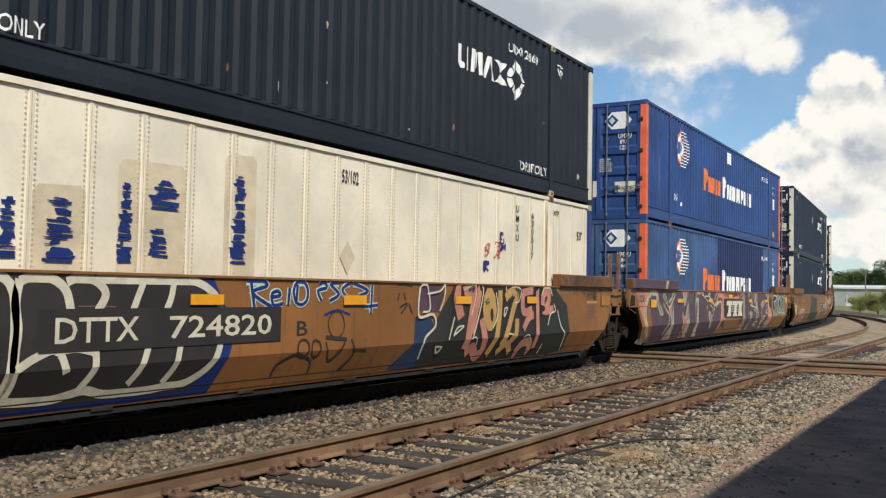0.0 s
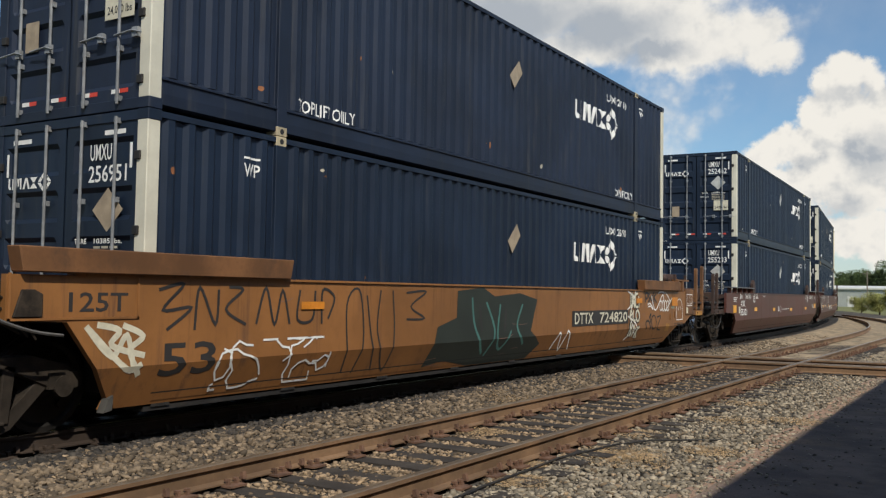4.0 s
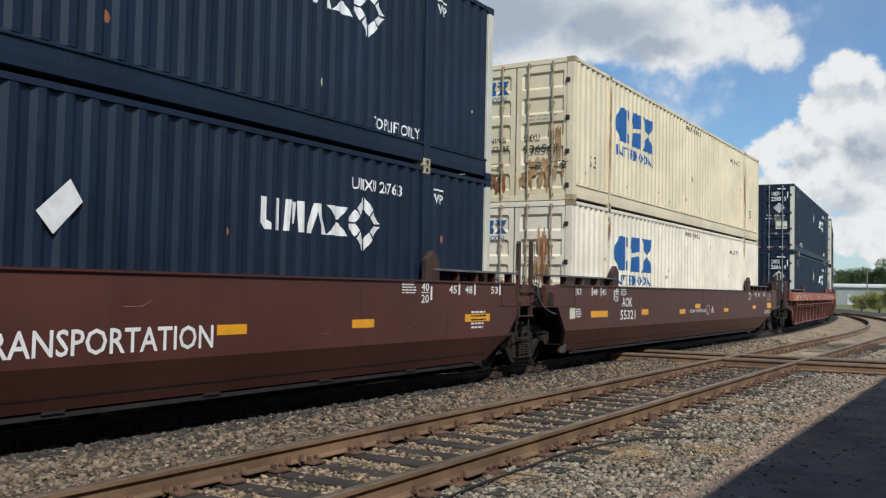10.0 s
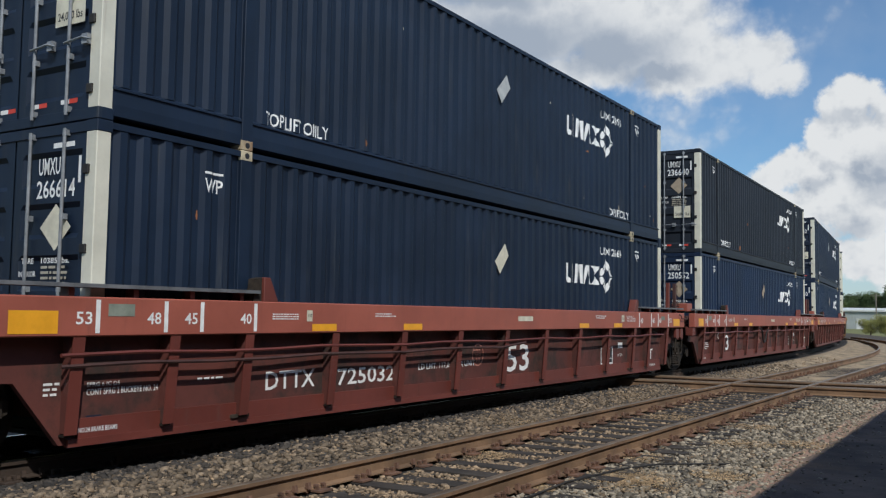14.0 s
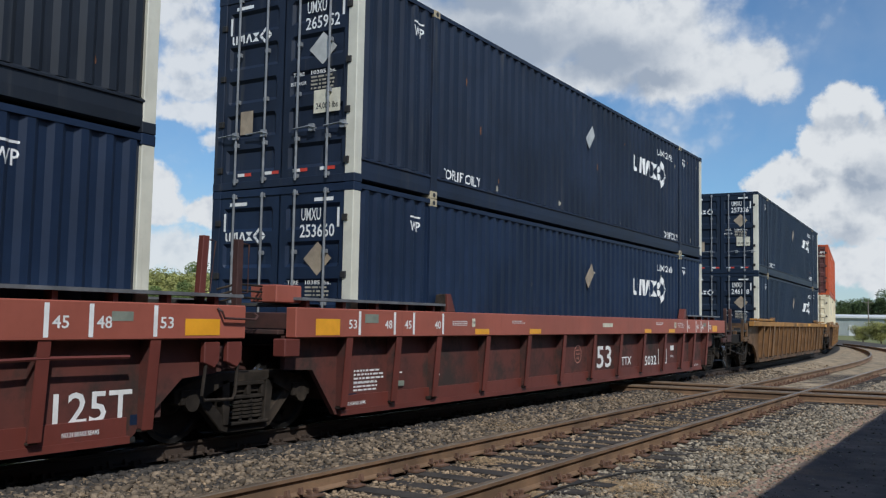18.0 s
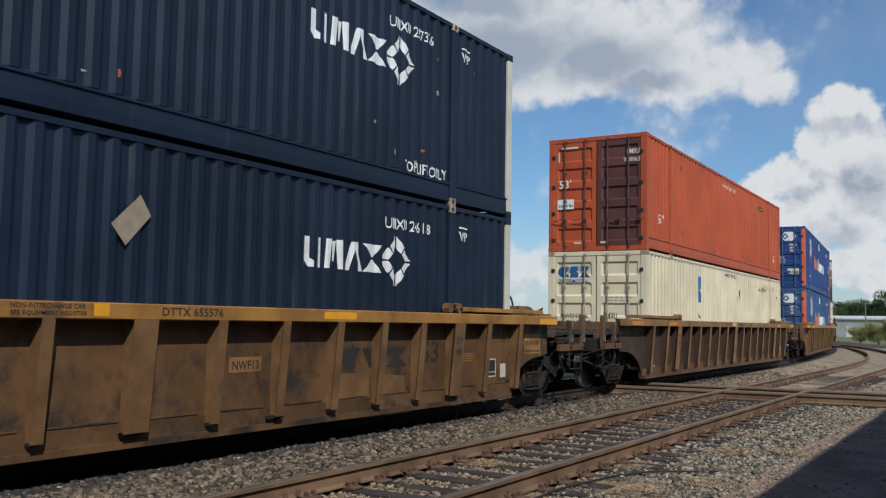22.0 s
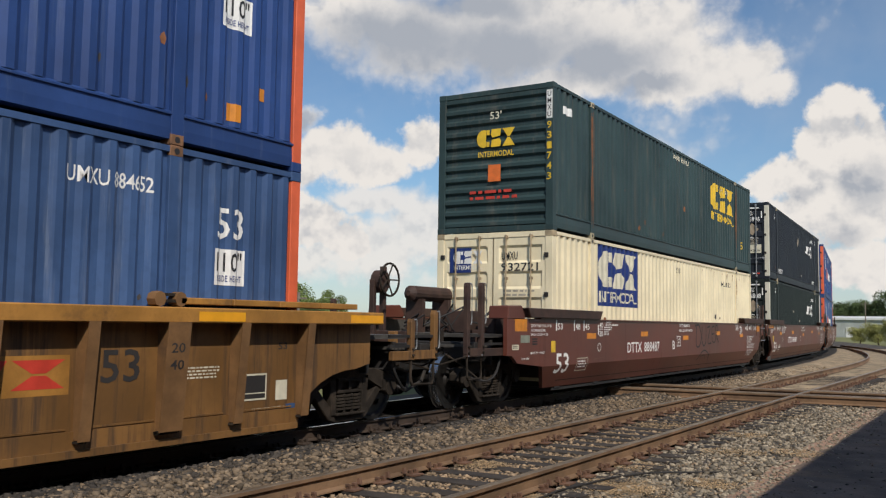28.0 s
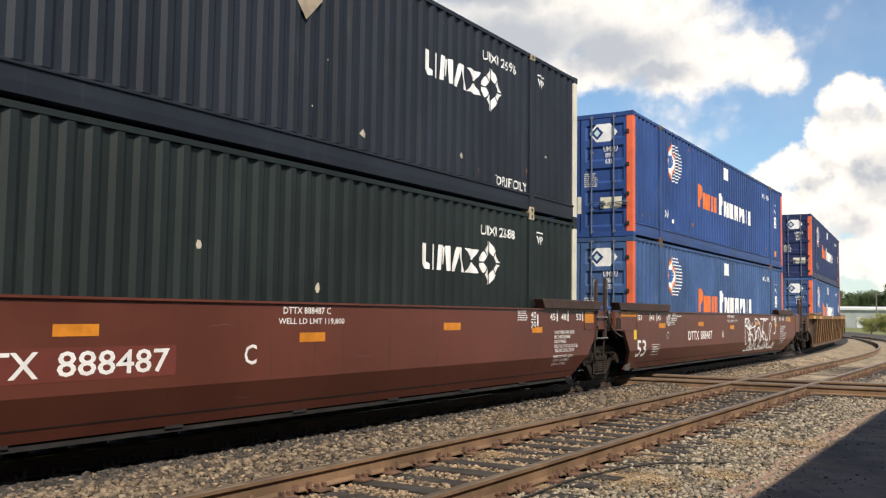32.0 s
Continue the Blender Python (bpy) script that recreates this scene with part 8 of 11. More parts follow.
    sheets(u, [(16.36, 16.82, 1.14, 1.34)], CHORD_YELLOW, (FLANK[0], lambda z: flank_x(z) + 0.004, 0.63))
    spray(u, 0.0050, [
        ("line", INK_DARK, 0.024, [(15.32, 1.46), (15.40, 1.38), (15.48, 1.40)]),
        ("line", INK_DARK, 0.024, [(15.44, 1.46), (15.44, 1.30)]),
        ("line", INK_DARK, 0.026, [(15.50, 1.44), (15.62, 1.42), (15.54, 1.28)]),
        ("line", INK_DARK, 0.024, [(15.58, 1.36), (15.74, 1.35)]),
        ("line", INK_DARK, 0.026, [(15.70, 1.46), (15.68, 1.27)]),
        ("line", INK_DARK, 0.026, [(15.78, 1.28), (15.80, 1.44), (15.90, 1.28), (15.92, 1.44)]),
        ("line", INK_DARK, 0.026, [(15.98, 1.42), (15.96, 1.26), (16.06, 1.28), (15.98, 1.34), (16.06, 1.38), (15.98, 1.42)]),
    ])
    on_guide = ("side", 1.53)
    for a in (14.30, 14.62, 14.95, 15.32, 15.60, 15.88):
        loop = [(near(a) + 0.13 * math.cos(q * 0.9 + a * 3) * (1 - q / 12), 1.62 + 0.07 * math.sin(q * 1.3 + a * 5)) for q in range(6)]
        decal("painted_tag", poly_shape(*stroke(smooth(loop), 0.02)), INK_DARK, u, on_guide, eps=0.003)
    top = navy_box("248659", True, CHARCOAL, P2, False, "charcoal corrugated steel container with white end posts")
    low = container("container", "white riveted container with torn blue lettering remains", WHITE_BOX, WHITE_BOX, panel="smooth", group="white boxes")
    def rivets():
        bm = B()
        for i in range(52):
            prism(bm, [(0.012 * math.cos(q * math.tau / 6), 0.33 + i * 0.048 + 0.012 * math.sin(q * math.tau / 6)) for q in range(6)], "x", CW - 0.031, CW - 0.023)
        return mesh_of(bm, "rivet_row", RIVET)
    for k in range(26):
        y = near(0.20 + k * 0.624)
        for s in (1, -1):
            p = part("side_post", cached(("rpost",), lambda: mesh_of(boxes((CW - 0.032, CW - 0.020, -0.028, 0.028, 0.28, CH - 0.075)), "side_post", WHITE_BOX, 0.004)), None, low)
            p.location[1] = y
            p.rotation_euler[2] = 0 if s > 0 else math.pi
            seam = part("seam", cached(("seam",), lambda: mesh_of(boxes((CW - 0.031, CW - 0.019, -0.006, 0.006, 0.28, CH - 0.08)), "seam", RIVET)), None, low)
            seam.location[1], seam.rotation_euler[2] = y, 0 if s > 0 else math.pi
        for d in (-0.055, 0.055):
            p = part("rivet_row", cached(("rivets",), rivets), None, low)
            p.location[1] = y + d
    part("end_post", boxes((CW - 0.035, CW + 0.004, near(15.98), near(16.155), 0.06, CH - 0.06)), INK_DKBLUE, low, "dark blue end post", bevel=0.006)
    rg = random.Random(7)
    for gi, (a0, a1, b0, b1) in enumerate(((0.9, 1.3, 1.3, 1.9), (1.9, 2.3, 1.3, 2.1), (3.0, 3.22, 1.30, 1.82), (3.45, 3.80, 1.28, 1.86), (4.26, 4.46, 1.30, 2.06), (4.60, 5.06, 1.86, 2.18), (4.62, 4.92, 1.38, 1.66), (5.77, 6.05, 1.34, 2.32))):
        polys, v = [], b0
        w = a1 - a0
        while v < b1:
            h = rg.uniform(0.012, 0.04)
            f = (v - b0) / (b1 - b0)
            l, r = 0.25 * f + rg.uniform(0, 0.25), 0.15 * f + rg.choice((0.0, 0.1, 0.5)) * rg.random()
            polys.append([(near(a0 + w * l), v), (near(a1 - w * r), v + rg.uniform(-0.01, 0.01)), (near(a1 - w * (r + rg.uniform(-0.1, 0.2))), v + h), (near(a0 + w * (l + rg.uniform(-0.12, 0.12))), v + h * rg.uniform(0.8, 1.3))])
            v += h * rg.choice((0.8, 0.9, 1.0, 1.7))
        decal("torn_lettering", poly_shape(*polys), INK_DKBLUE, low, ("side", CW - 0.030), "torn blue lettering", eps=0.0135)
    for gi, (a0, a1, b0, b1) in enumerate(((0.85, 1.38, 1.2, 2.2), (1.85, 2.4, 1.2, 2.3), (3.36, 3.92, 1.2, 2.0), (4.28, 5.14, 1.2, 2.34), (5.70, 6.20, 1.2, 2.58))):
        decal("ghost_patch", poly_shape([(near(a0), b0), (near(a1), b0), (near(a1), b1 - 0.06), (near(a1 - 0.06), b1), (near(a0 + 0.06), b1 - 0.02), (near(a0), b1 - 0.1)]), GHOST, low, ("side", CW - 0.030), "tan ghost of old lettering", eps=0.0015)
    words(low, [("53/102", 7.77, 8.13, 2.47, 2.64), ("53'", 15.43, 15.68, 2.14, 2.32), ("WTP", 14.30, 14.56, 2.55, 2.65)], ("side", CW - 0.018), INK_BLACK)
    decal("placard", poly_shape(diamond(near(7.92), 1.50, 0.16, 0.22)), GHOST, low, ("side", CW - 0.016), "worn paper placard", eps=0.001)
    for i, ch in enumerate("UMXU"):
        words(low, [(ch, 12.75, 12.86, 2.485 - i * 0.168, 2.61 - i * 0.168)], ("side", CW - 0.018), INK_BLACK)
    for i, ch in enumerate("630517"):
        words(low, [(ch, 13.40 if ch == "1" else 13.36, 13.43 if ch == "1" else 13.46, 2.415 - i * 0.146, 2.53 - i * 0.146)], ("side", CW - 0.018), INK_BLACK)
    W = ("side", CW - 0.024)
    scribble(low, 11.90, 12.16, 1.66, 1.92, 7, INK_RED, 26, W, 0.016)
    scribble(low, 11.64, 11.80, 1.67, 1.88, 5, INK_RED, 29, W, 0.014)
    scribble(low, 12.17, 12.35, 1.79, 2.08, 8, INK_DKBLUE, 27, W, 0.035)
    scribble(low, 11.60, 11.77, 1.42, 1.58, 7, INK_DKBLUE, 28, W, 0.03)
    for a, b in ((13.90, 14.06), (14.17, 14.25)):
        part("stiffener", boxes((CW - 0.03, CW - 0.006, near(a), near(b), 0.30, CH - 0.09)), WHITE_BOX, low, bevel=0.008)
    rust_runs(low, ("side", CW - 0.0055), [(near(14.21), CH - 0.1, 0.34, 0.07), (near(13.98), CH - 0.1, 0.16, 0.05)], 31)
    stack(2.05, low, top)

    u = smooth_car("well_car", "ochre brown well car sprayed with purple and pink graffiti", CAR_OCHRE, "art", "art", rail_style="flare", group="ochre car units", dark=CAR_OCHRE)
    on_train(u, 21.6)
    decal("painted_tag", poly_shape([(near(0.25), 0.24), (near(13.05), 0.24), (near(13.2), 1.47), (near(-0.2), 1.47)]), INK_PURPLE, u, FLANK, "purple sprayed ground", eps=0.002)
    decal("painted_tag", poly_shape([(near(6.35), 0.24), (near(9.38), 0.24), (near(9.38), 1.47), (near(6.3), 1.47), (near(6.9), 1.2), (near(6.9), 0.7)]), CAR_OCHRE, u, FLANK, "bare ochre field", eps=0.003)
    spray(u, 0.0036, [
        ("fill", INK_PINK, 0, [(6.22, 1.47), (6.43, 1.47), (6.65, 1.4), (6.84, 1.32), (6.86, 0.75), (7.09, 0.68), (6.72, 0.53), (6.54, 0.38), (6.42, 0.26), (6.46, 0.61), (6.56, 0.94), (6.48, 1.17), (5.98, 1.14), (5.71, 1.07)]),
        ("fill", INK_PINK, 0, [(9.07, 1.47), (9.38, 1.47), (9.63, 0.25), (9.34, 0.24)]),
        ("line", INK_PINK, 0.1, [(6.58, 1.39), (6.95, 1.33), (7.43, 1.28), (8.05, 1.28), (8.84, 1.36), (9.28, 1.41)]),
        ("fill", INK_PINK, 0, [(13.09, 1.47), (13.25, 1.47), (13.33, 1.08), (13.77, 0.86), (13.91, 0.49), (13.58, 0.31), (13.37, 0.235), (13.35, 0.52), (13.24, 0.74), (13.18, 1.08)]),
        ("fill", INK_PINK, 0, [(-1.1, 1.43), (0.02, 1.44), (-0.37, 1.18), (-0.44, 0.83), (-0.18, 0.47), (-0.26, 0.42), (-0.84, 1.05)]),
        ("line", INK_SHADOW, 0.16, [(0.93, 1.16), (1.14, 1.01), (1.38, 0.89), (1.43, 0.77), (1.33, 0.55), (1.2, 0.34)]),
        ("fill", INK_SHADOW, 0, [(3.1, 1.38), (3.7, 1.43), (3.74, 1.17), (3.14, 1.11)]),
        ("line", INK_SHADOW, 0.12, [(3.67, 1.47), (3.74, 1.08), (3.79, 0.82), (3.84, 0.46)]),
    ], step=0.00008)
    spray(u, 0.0042, [
        ("line", INK_SHADOW, 0.12, [(4.94, 1.09), (4.98, 0.89), (5.08, 0.64)]),
        ("line", INK_SHADOW, 0.14, [(5.89, 1.02), (6.07, 1.1), (6.34, 1.13), (6.44, 0.93), (6.39, 0.67)]),
        ("line", INK_SHADOW, 0.12, [(6.06, 1.47), (5.9, 1.39), (5.75, 1.25)]),
        ("line", INK_SHADOW, 0.12, [(10.17, 0.83), (10.23, 0.65), (10.3, 0.53)]),
        ("line", INK_SHADOW, 0.14, [(10.98, 0.9), (11.24, 0.85), (11.38, 0.75), (11.21, 0.56)]),
        ("line", INK_SHADOW, 0.12, [(10.85, 1.47), (10.95, 1.28), (11.05, 1.06)]),
        ("line", INK_SHADOW, 0.1, [(12.01, 1.13), (12.04, 0.85), (12.15, 0.53)]),
        ("line", INK_SHADOW, 0.1, [(13.03, 0.235), (13.27, 0.3), (13.37, 0.52)]),
    ], step=0.00008)
    spray(u, 0.0049, [
        ("line", INK_SHADOW, 0.14, [(0.38, 1.14), (0.58, 0.88), (0.75, 0.72)]),
    ], step=0.00008)
    spray(u, 0.0060, [
        ("line", INK_KHAKI, 0.13, [(0.37, 1.42), (-0.12, 1.38), (-0.4, 1.04), (-0.32, 0.66), (0.06, 0.35)]),
        ("fill", INK_KHAKI, 0, [(0.28, 1.44), (0.45, 1.45), (0.63, 1.17), (0.92, 0.96), (0.9, 0.87), (0.69, 0.87), (0.48, 1.1)]),
        ("fill", INK_KHAKI, 0, [(0.87, 1.36), (0.95, 1.42), (1.06, 1.4), (1.18, 1.31), (1.27, 1.19), (1.36, 1.07), (1.22, 1.11), (1.01, 1.24), (0.9, 1.3)]),
        ("line", INK_KHAKI, 0.05, [(0.93, 1.17), (1.14, 1.02), (1.38, 0.9), (1.44, 0.8), (1.41, 0.7)]),
        ("line", INK_KHAKI, 0.07, [(1.39, 0.66), (1.3, 0.55), (1.23, 0.45), (1.2, 0.34)]),
        ("line", INK_KHAKI, 0.09, [(1.71, 1.47), (1.71, 1.41), (1.61, 1.29), (1.37, 1.2)]),
        ("fill", INK_PINK, 0, [(1.36, 1.05), (1.67, 1.18), (1.62, 1.0), (1.56, 0.78), (1.47, 0.9)]),
        ("fill", INK_KHAKI, 0, [(1.67, 1.21), (1.73, 0.89), (1.79, 0.57), (1.92, 0.235), (1.66, 0.235), (1.58, 0.57), (1.57, 0.83)]),
    ], step=0.00008)
    spray(u, 0.0066, [
        ("fill", INK_PINK, 0, [(1.58, 0.58), (1.66, 0.235), (1.32, 0.235), (1.46, 0.43)]),
        ("fill", INK_KHAKI, 0, [(2.51, 1.47), (2.61, 1.32), (2.7, 1.08), (2.75, 1.06), (2.83, 1.21), (3.06, 1.47)]),
        ("fill", INK_PINK, 0, [(2.57, 1.47), (2.91, 1.47), (2.76, 1.28)]),
        ("fill", INK_PINK, 0, [(2.55, 0.85), (2.67, 0.86), (2.8, 0.78), (2.95, 0.94), (3.18, 0.235), (2.75, 0.235)]),
        ("fill", INK_KHAKI, 0, [(2.93, 0.94), (3.07, 1.15), (3.12, 0.84), (3.31, 0.235), (3.15, 0.235), (3.0, 0.61)]),
        ("line", INK_KHAKI, 0.05, [(2.57, 0.93), (2.61, 0.86), (2.8, 0.78), (2.92, 0.97), (3.07, 1.21)]),
        ("fill", INK_KHAKI, 0, [(3.8, 1.32), (4.09, 1.29), (4.06, 0.81), (4.12, 0.47), (4.36, 0.235), (3.95, 0.235), (3.91, 0.55), (3.93, 0.94)]),
        ("fill", INK_PINK, 0, [(3.82, 1.47), (4.38, 1.47), (4.44, 1.45), (4.03, 1.39), (3.84, 1.42)]),
    ], step=0.00008)
    spray(u, 0.0073, [
        ("fill", INK_KHAKI, 0, [(4.33, 1.47), (4.6, 1.47), (4.6, 1.4), (4.39, 1.42)]),
        ("line", INK_KHAKI, 0.1, [(5.1, 1.34), (5.13, 1.41), (5.28, 1.45)]),
        ("fill", INK_KHAKI, 0, [(5.26, 1.3), (5.37, 1.29), (5.54, 1.2), (5.68, 1.11), (5.49, 1.13), (5.34, 1.2)]),
        ("line", INK_KHAKI, 0.04, [(5.26, 1.1), (5.45, 1.06), (5.65, 0.97), (5.53, 0.91)]),
        ("fill", INK_KHAKI, 0, [(5.02, 1.05), (5.01, 1.01), (4.98, 0.99), (4.95, 1.01), (4.94, 1.05), (4.95, 1.09), (4.98, 1.1), (5.01, 1.09)]),
        ("fill", INK_KHAKI, 0, [(5.08, 0.91), (5.19, 0.94), (5.36, 0.9), (5.47, 0.8), (5.53, 0.62), (5.56, 0.46), (5.52, 0.42), (5.4, 0.47), (5.24, 0.61), (5.14, 0.77)]),
        ("fill", INK_PINK, 0, [(5.14, 0.9), (5.27, 0.88), (5.37, 0.8), (5.26, 0.68), (5.17, 0.79)]),
        ("line", INK_KHAKI, 0.05, [(6.09, 1.47), (5.93, 1.41), (5.75, 1.24)]),
    ], step=0.00008)
    spray(u, 0.0079, [
        ("line", INK_KHAKI, 0.06, [(5.92, 1.05), (6.08, 1.12), (6.3, 1.16)]),
        ("fill", INK_KHAKI, 0, [(9.3, 1.47), (9.48, 1.47), (9.73, 0.25), (9.57, 0.25)]),
        ("fill", INK_KHAKI, 0, [(9.99, 1.47), (10.1, 1.47), (10.07, 1.26)]),
        ("fill", INK_PINK, 0, [(10.21, 1.47), (10.57, 1.47), (10.38, 1.42), (10.29, 1.43), (10.22, 1.27)]),
        ("fill", INK_KHAKI, 0, [(10.66, 1.27), (10.64, 1.23), (10.59, 1.21), (10.53, 1.23), (10.51, 1.27), (10.53, 1.31), (10.58, 1.33), (10.64, 1.31)]),
        ("fill", INK_KHAKI, 0, [(10.32, 1.07), (10.52, 1.16), (10.67, 1.21), (10.74, 1.03), (10.49, 1.05)]),
        ("fill", INK_PINK, 0, [(10.37, 1.08), (10.54, 1.14), (10.55, 1.06)]),
        ("line", INK_KHAKI, 0.07, [(10.85, 1.47), (10.93, 1.33), (11.01, 1.14)]),
    ], step=0.00008)
    spray(u, 0.0086, [
        ("fill", INK_PINK, 0, [(11.01, 1.47), (11.29, 1.47), (11.35, 0.96), (11.2, 1.01), (11.1, 1.22)]),
        ("fill", INK_KHAKI, 0, [(11.24, 1.47), (11.41, 1.47), (11.46, 0.89), (11.31, 0.97)]),
        ("line", INK_KHAKI, 0.06, [(10.94, 0.92), (11.2, 0.88), (11.36, 0.78), (11.22, 0.57)]),
        ("fill", INK_KHAKI, 0, [(11.02, 0.91), (11.01, 0.88), (10.97, 0.86), (10.92, 0.88), (10.91, 0.92), (10.92, 0.95), (10.96, 0.96), (11.0, 0.95)]),
        ("fill", INK_KHAKI, 0, [(10.29, 0.86), (10.49, 0.87), (10.68, 0.83), (10.72, 0.77), (10.6, 0.65), (10.38, 0.61), (10.35, 0.75)]),
        ("fill", INK_PINK, 0, [(10.32, 0.82), (10.45, 0.82), (10.4, 0.71), (10.35, 0.72)]),
        ("fill", INK_KHAKI, 0, [(10.23, 0.81), (10.22, 0.77), (10.18, 0.76), (10.14, 0.77), (10.12, 0.81), (10.13, 0.85), (10.17, 0.86), (10.21, 0.84)]),
        ("fill", INK_KHAKI, 0, [(10.43, 0.42), (10.48, 0.235), (10.15, 0.235), (10.27, 0.33)]),
    ], step=0.00008)
    spray(u, 0.0092, [
        ("fill", INK_KHAKI, 0, [(11.09, 0.41), (11.5, 0.43), (11.47, 0.33), (11.17, 0.32)]),
        ("fill", INK_KHAKI, 0, [(12.08, 1.14), (12.36, 1.22), (12.55, 1.22), (12.63, 1.15), (12.46, 1.03), (12.14, 0.92)]),
        ("fill", INK_PINK, 0, [(12.14, 1.14), (12.37, 1.19), (12.32, 1.03), (12.15, 0.96)]),
        ("fill", INK_KHAKI, 0, [(12.17, 0.59), (12.38, 0.68), (12.62, 0.69), (12.68, 0.6), (12.52, 0.46), (12.24, 0.4)]),
        ("fill", INK_PINK, 0, [(12.21, 0.58), (12.4, 0.64), (12.4, 0.51), (12.25, 0.45)]),
        ("fill", INK_PINK, 0, [(12.18, 0.36), (12.34, 0.38), (12.41, 0.235), (12.15, 0.235)]),
        ("fill", INK_KHAKI, 0, [(12.3, 0.38), (12.45, 0.39), (12.52, 0.235), (12.39, 0.235)]),
        ("fill", INK_KHAKI, 0, [(12.07, 1.08), (12.05, 1.03), (12.01, 1.01), (11.97, 1.03), (11.95, 1.08), (11.96, 1.14), (12.01, 1.16), (12.05, 1.14)]),
    ], step=0.00008)
    spray(u, 0.0098, [
        ("line", INK_KHAKI, 0.05, [(11.96, 1.47), (12.01, 1.41)]),
        ("line", INK_KHAKI, 0.05, [(12.14, 1.47), (12.07, 1.43)]),
        ("fill", INK_KHAKI, 0, [(12.95, 1.45), (12.92, 1.41), (12.86, 1.4), (12.8, 1.41), (12.77, 1.45), (12.79, 1.47), (12.86, 1.47), (12.92, 1.47)]),
        ("fill", INK_KHAKI, 0, [(12.93, 0.79), (12.91, 0.75), (12.84, 0.74), (12.78, 0.76), (12.75, 0.8), (12.78, 0.83), (12.84, 0.85), (12.9, 0.83)]),
        ("fill", INK_KHAKI, 0, [(12.95, 0.35), (13.37, 0.42), (13.33, 0.3), (13.01, 0.27)]),
    ], step=0.00008)
    spray(u, 0.0105, [
        ("line", INK_TEAL, 0.05, [(0.04, 1.38), (-0.23, 1.18), (-0.3, 0.9)]),
        ("line", INK_TEAL, 0.05, [(0.5, 1.25), (0.66, 1.05), (0.82, 0.93)]),
        ("line", INK_TEAL, 0.06, [(0.95, 1.37), (1.08, 1.29), (1.17, 1.2)]),
        ("line", INK_TEAL, 0.07, [(1.65, 1.16), (1.63, 0.94), (1.62, 0.69)]),
        ("line", INK_TEAL, 0.05, [(3.01, 1.47), (2.84, 1.27)]),
        ("line", INK_TEAL, 0.06, [(3.04, 1.01), (3.02, 0.71)]),
        ("line", INK_TEAL, 0.05, [(2.6, 0.9), (2.72, 0.82)]),
        ("line", INK_TEAL, 0.05, [(3.96, 1.2), (3.96, 0.91)]),
    ], step=0.00008)
    spray(u, 0.0111, [
        ("line", INK_TEAL, 0.06, [(4.44, 1.47), (4.53, 1.42)]),
        ("line", INK_TEAL, 0.05, [(5.31, 1.27), (5.46, 1.2)]),
        ("line", INK_TEAL, 0.09, [(5.36, 0.88), (5.35, 0.73), (5.45, 0.58)]),
        ("line", INK_TEAL, 0.06, [(9.38, 1.47), (9.63, 0.27)]),
        ("line", INK_TEAL, 0.06, [(10.49, 1.47), (10.37, 1.43)]),
        ("line", INK_TEAL, 0.06, [(10.55, 1.09), (10.66, 1.13)]),
        ("line", INK_TEAL, 0.11, [(11.32, 1.47), (11.32, 1.18)]),
        ("line", INK_TEAL, 0.06, [(10.47, 0.84), (10.61, 0.79), (10.53, 0.71), (10.42, 0.66)]),
    ], step=0.00008)
    spray(u, 0.0118, [
        ("line", INK_TEAL, 0.06, [(10.36, 0.37), (10.37, 0.25)]),
        ("line", INK_TEAL, 0.06, [(12.42, 1.19), (12.54, 1.13), (12.37, 1.03)]),
        ("line", INK_TEAL, 0.06, [(12.44, 0.65), (12.59, 0.59), (12.45, 0.48)]),
        ("line", INK_TEAL, 0.05, [(12.4, 0.35), (12.44, 0.235)]),
    ], step=0.00008)
    spray(u, 0.0122, [
        ("line", INK_CREAM, 0.035, [(1.84, 1.47), (1.86, 1.37), (1.73, 1.26), (1.55, 1.15), (1.34, 1.05)]),
        ("line", INK_CREAM, 0.022, [(1.34, 1.05), (1.47, 0.93), (1.58, 0.77), (1.57, 0.58), (1.44, 0.38), (1.32, 0.235)]),
        ("line", INK_CREAM, 0.022, [(1.68, 1.21), (1.74, 0.89), (1.8, 0.57), (1.93, 0.235)]),
        ("line", INK_CREAM, 0.02, [(2.51, 1.47), (2.62, 1.31), (2.71, 1.08)]),
        ("line", INK_CREAM, 0.02, [(3.06, 1.47), (2.78, 1.1)]),
        ("line", INK_CREAM, 0.02, [(2.53, 0.86), (2.75, 0.235)]),
        ("line", INK_CREAM, 0.02, [(3.08, 1.15), (3.13, 0.84), (3.32, 0.235)]),
        ("line", INK_CREAM, 0.02, [(3.69, 1.46), (3.76, 1.07), (3.8, 0.79), (3.96, 0.235)]),
    ], step=0.00008)
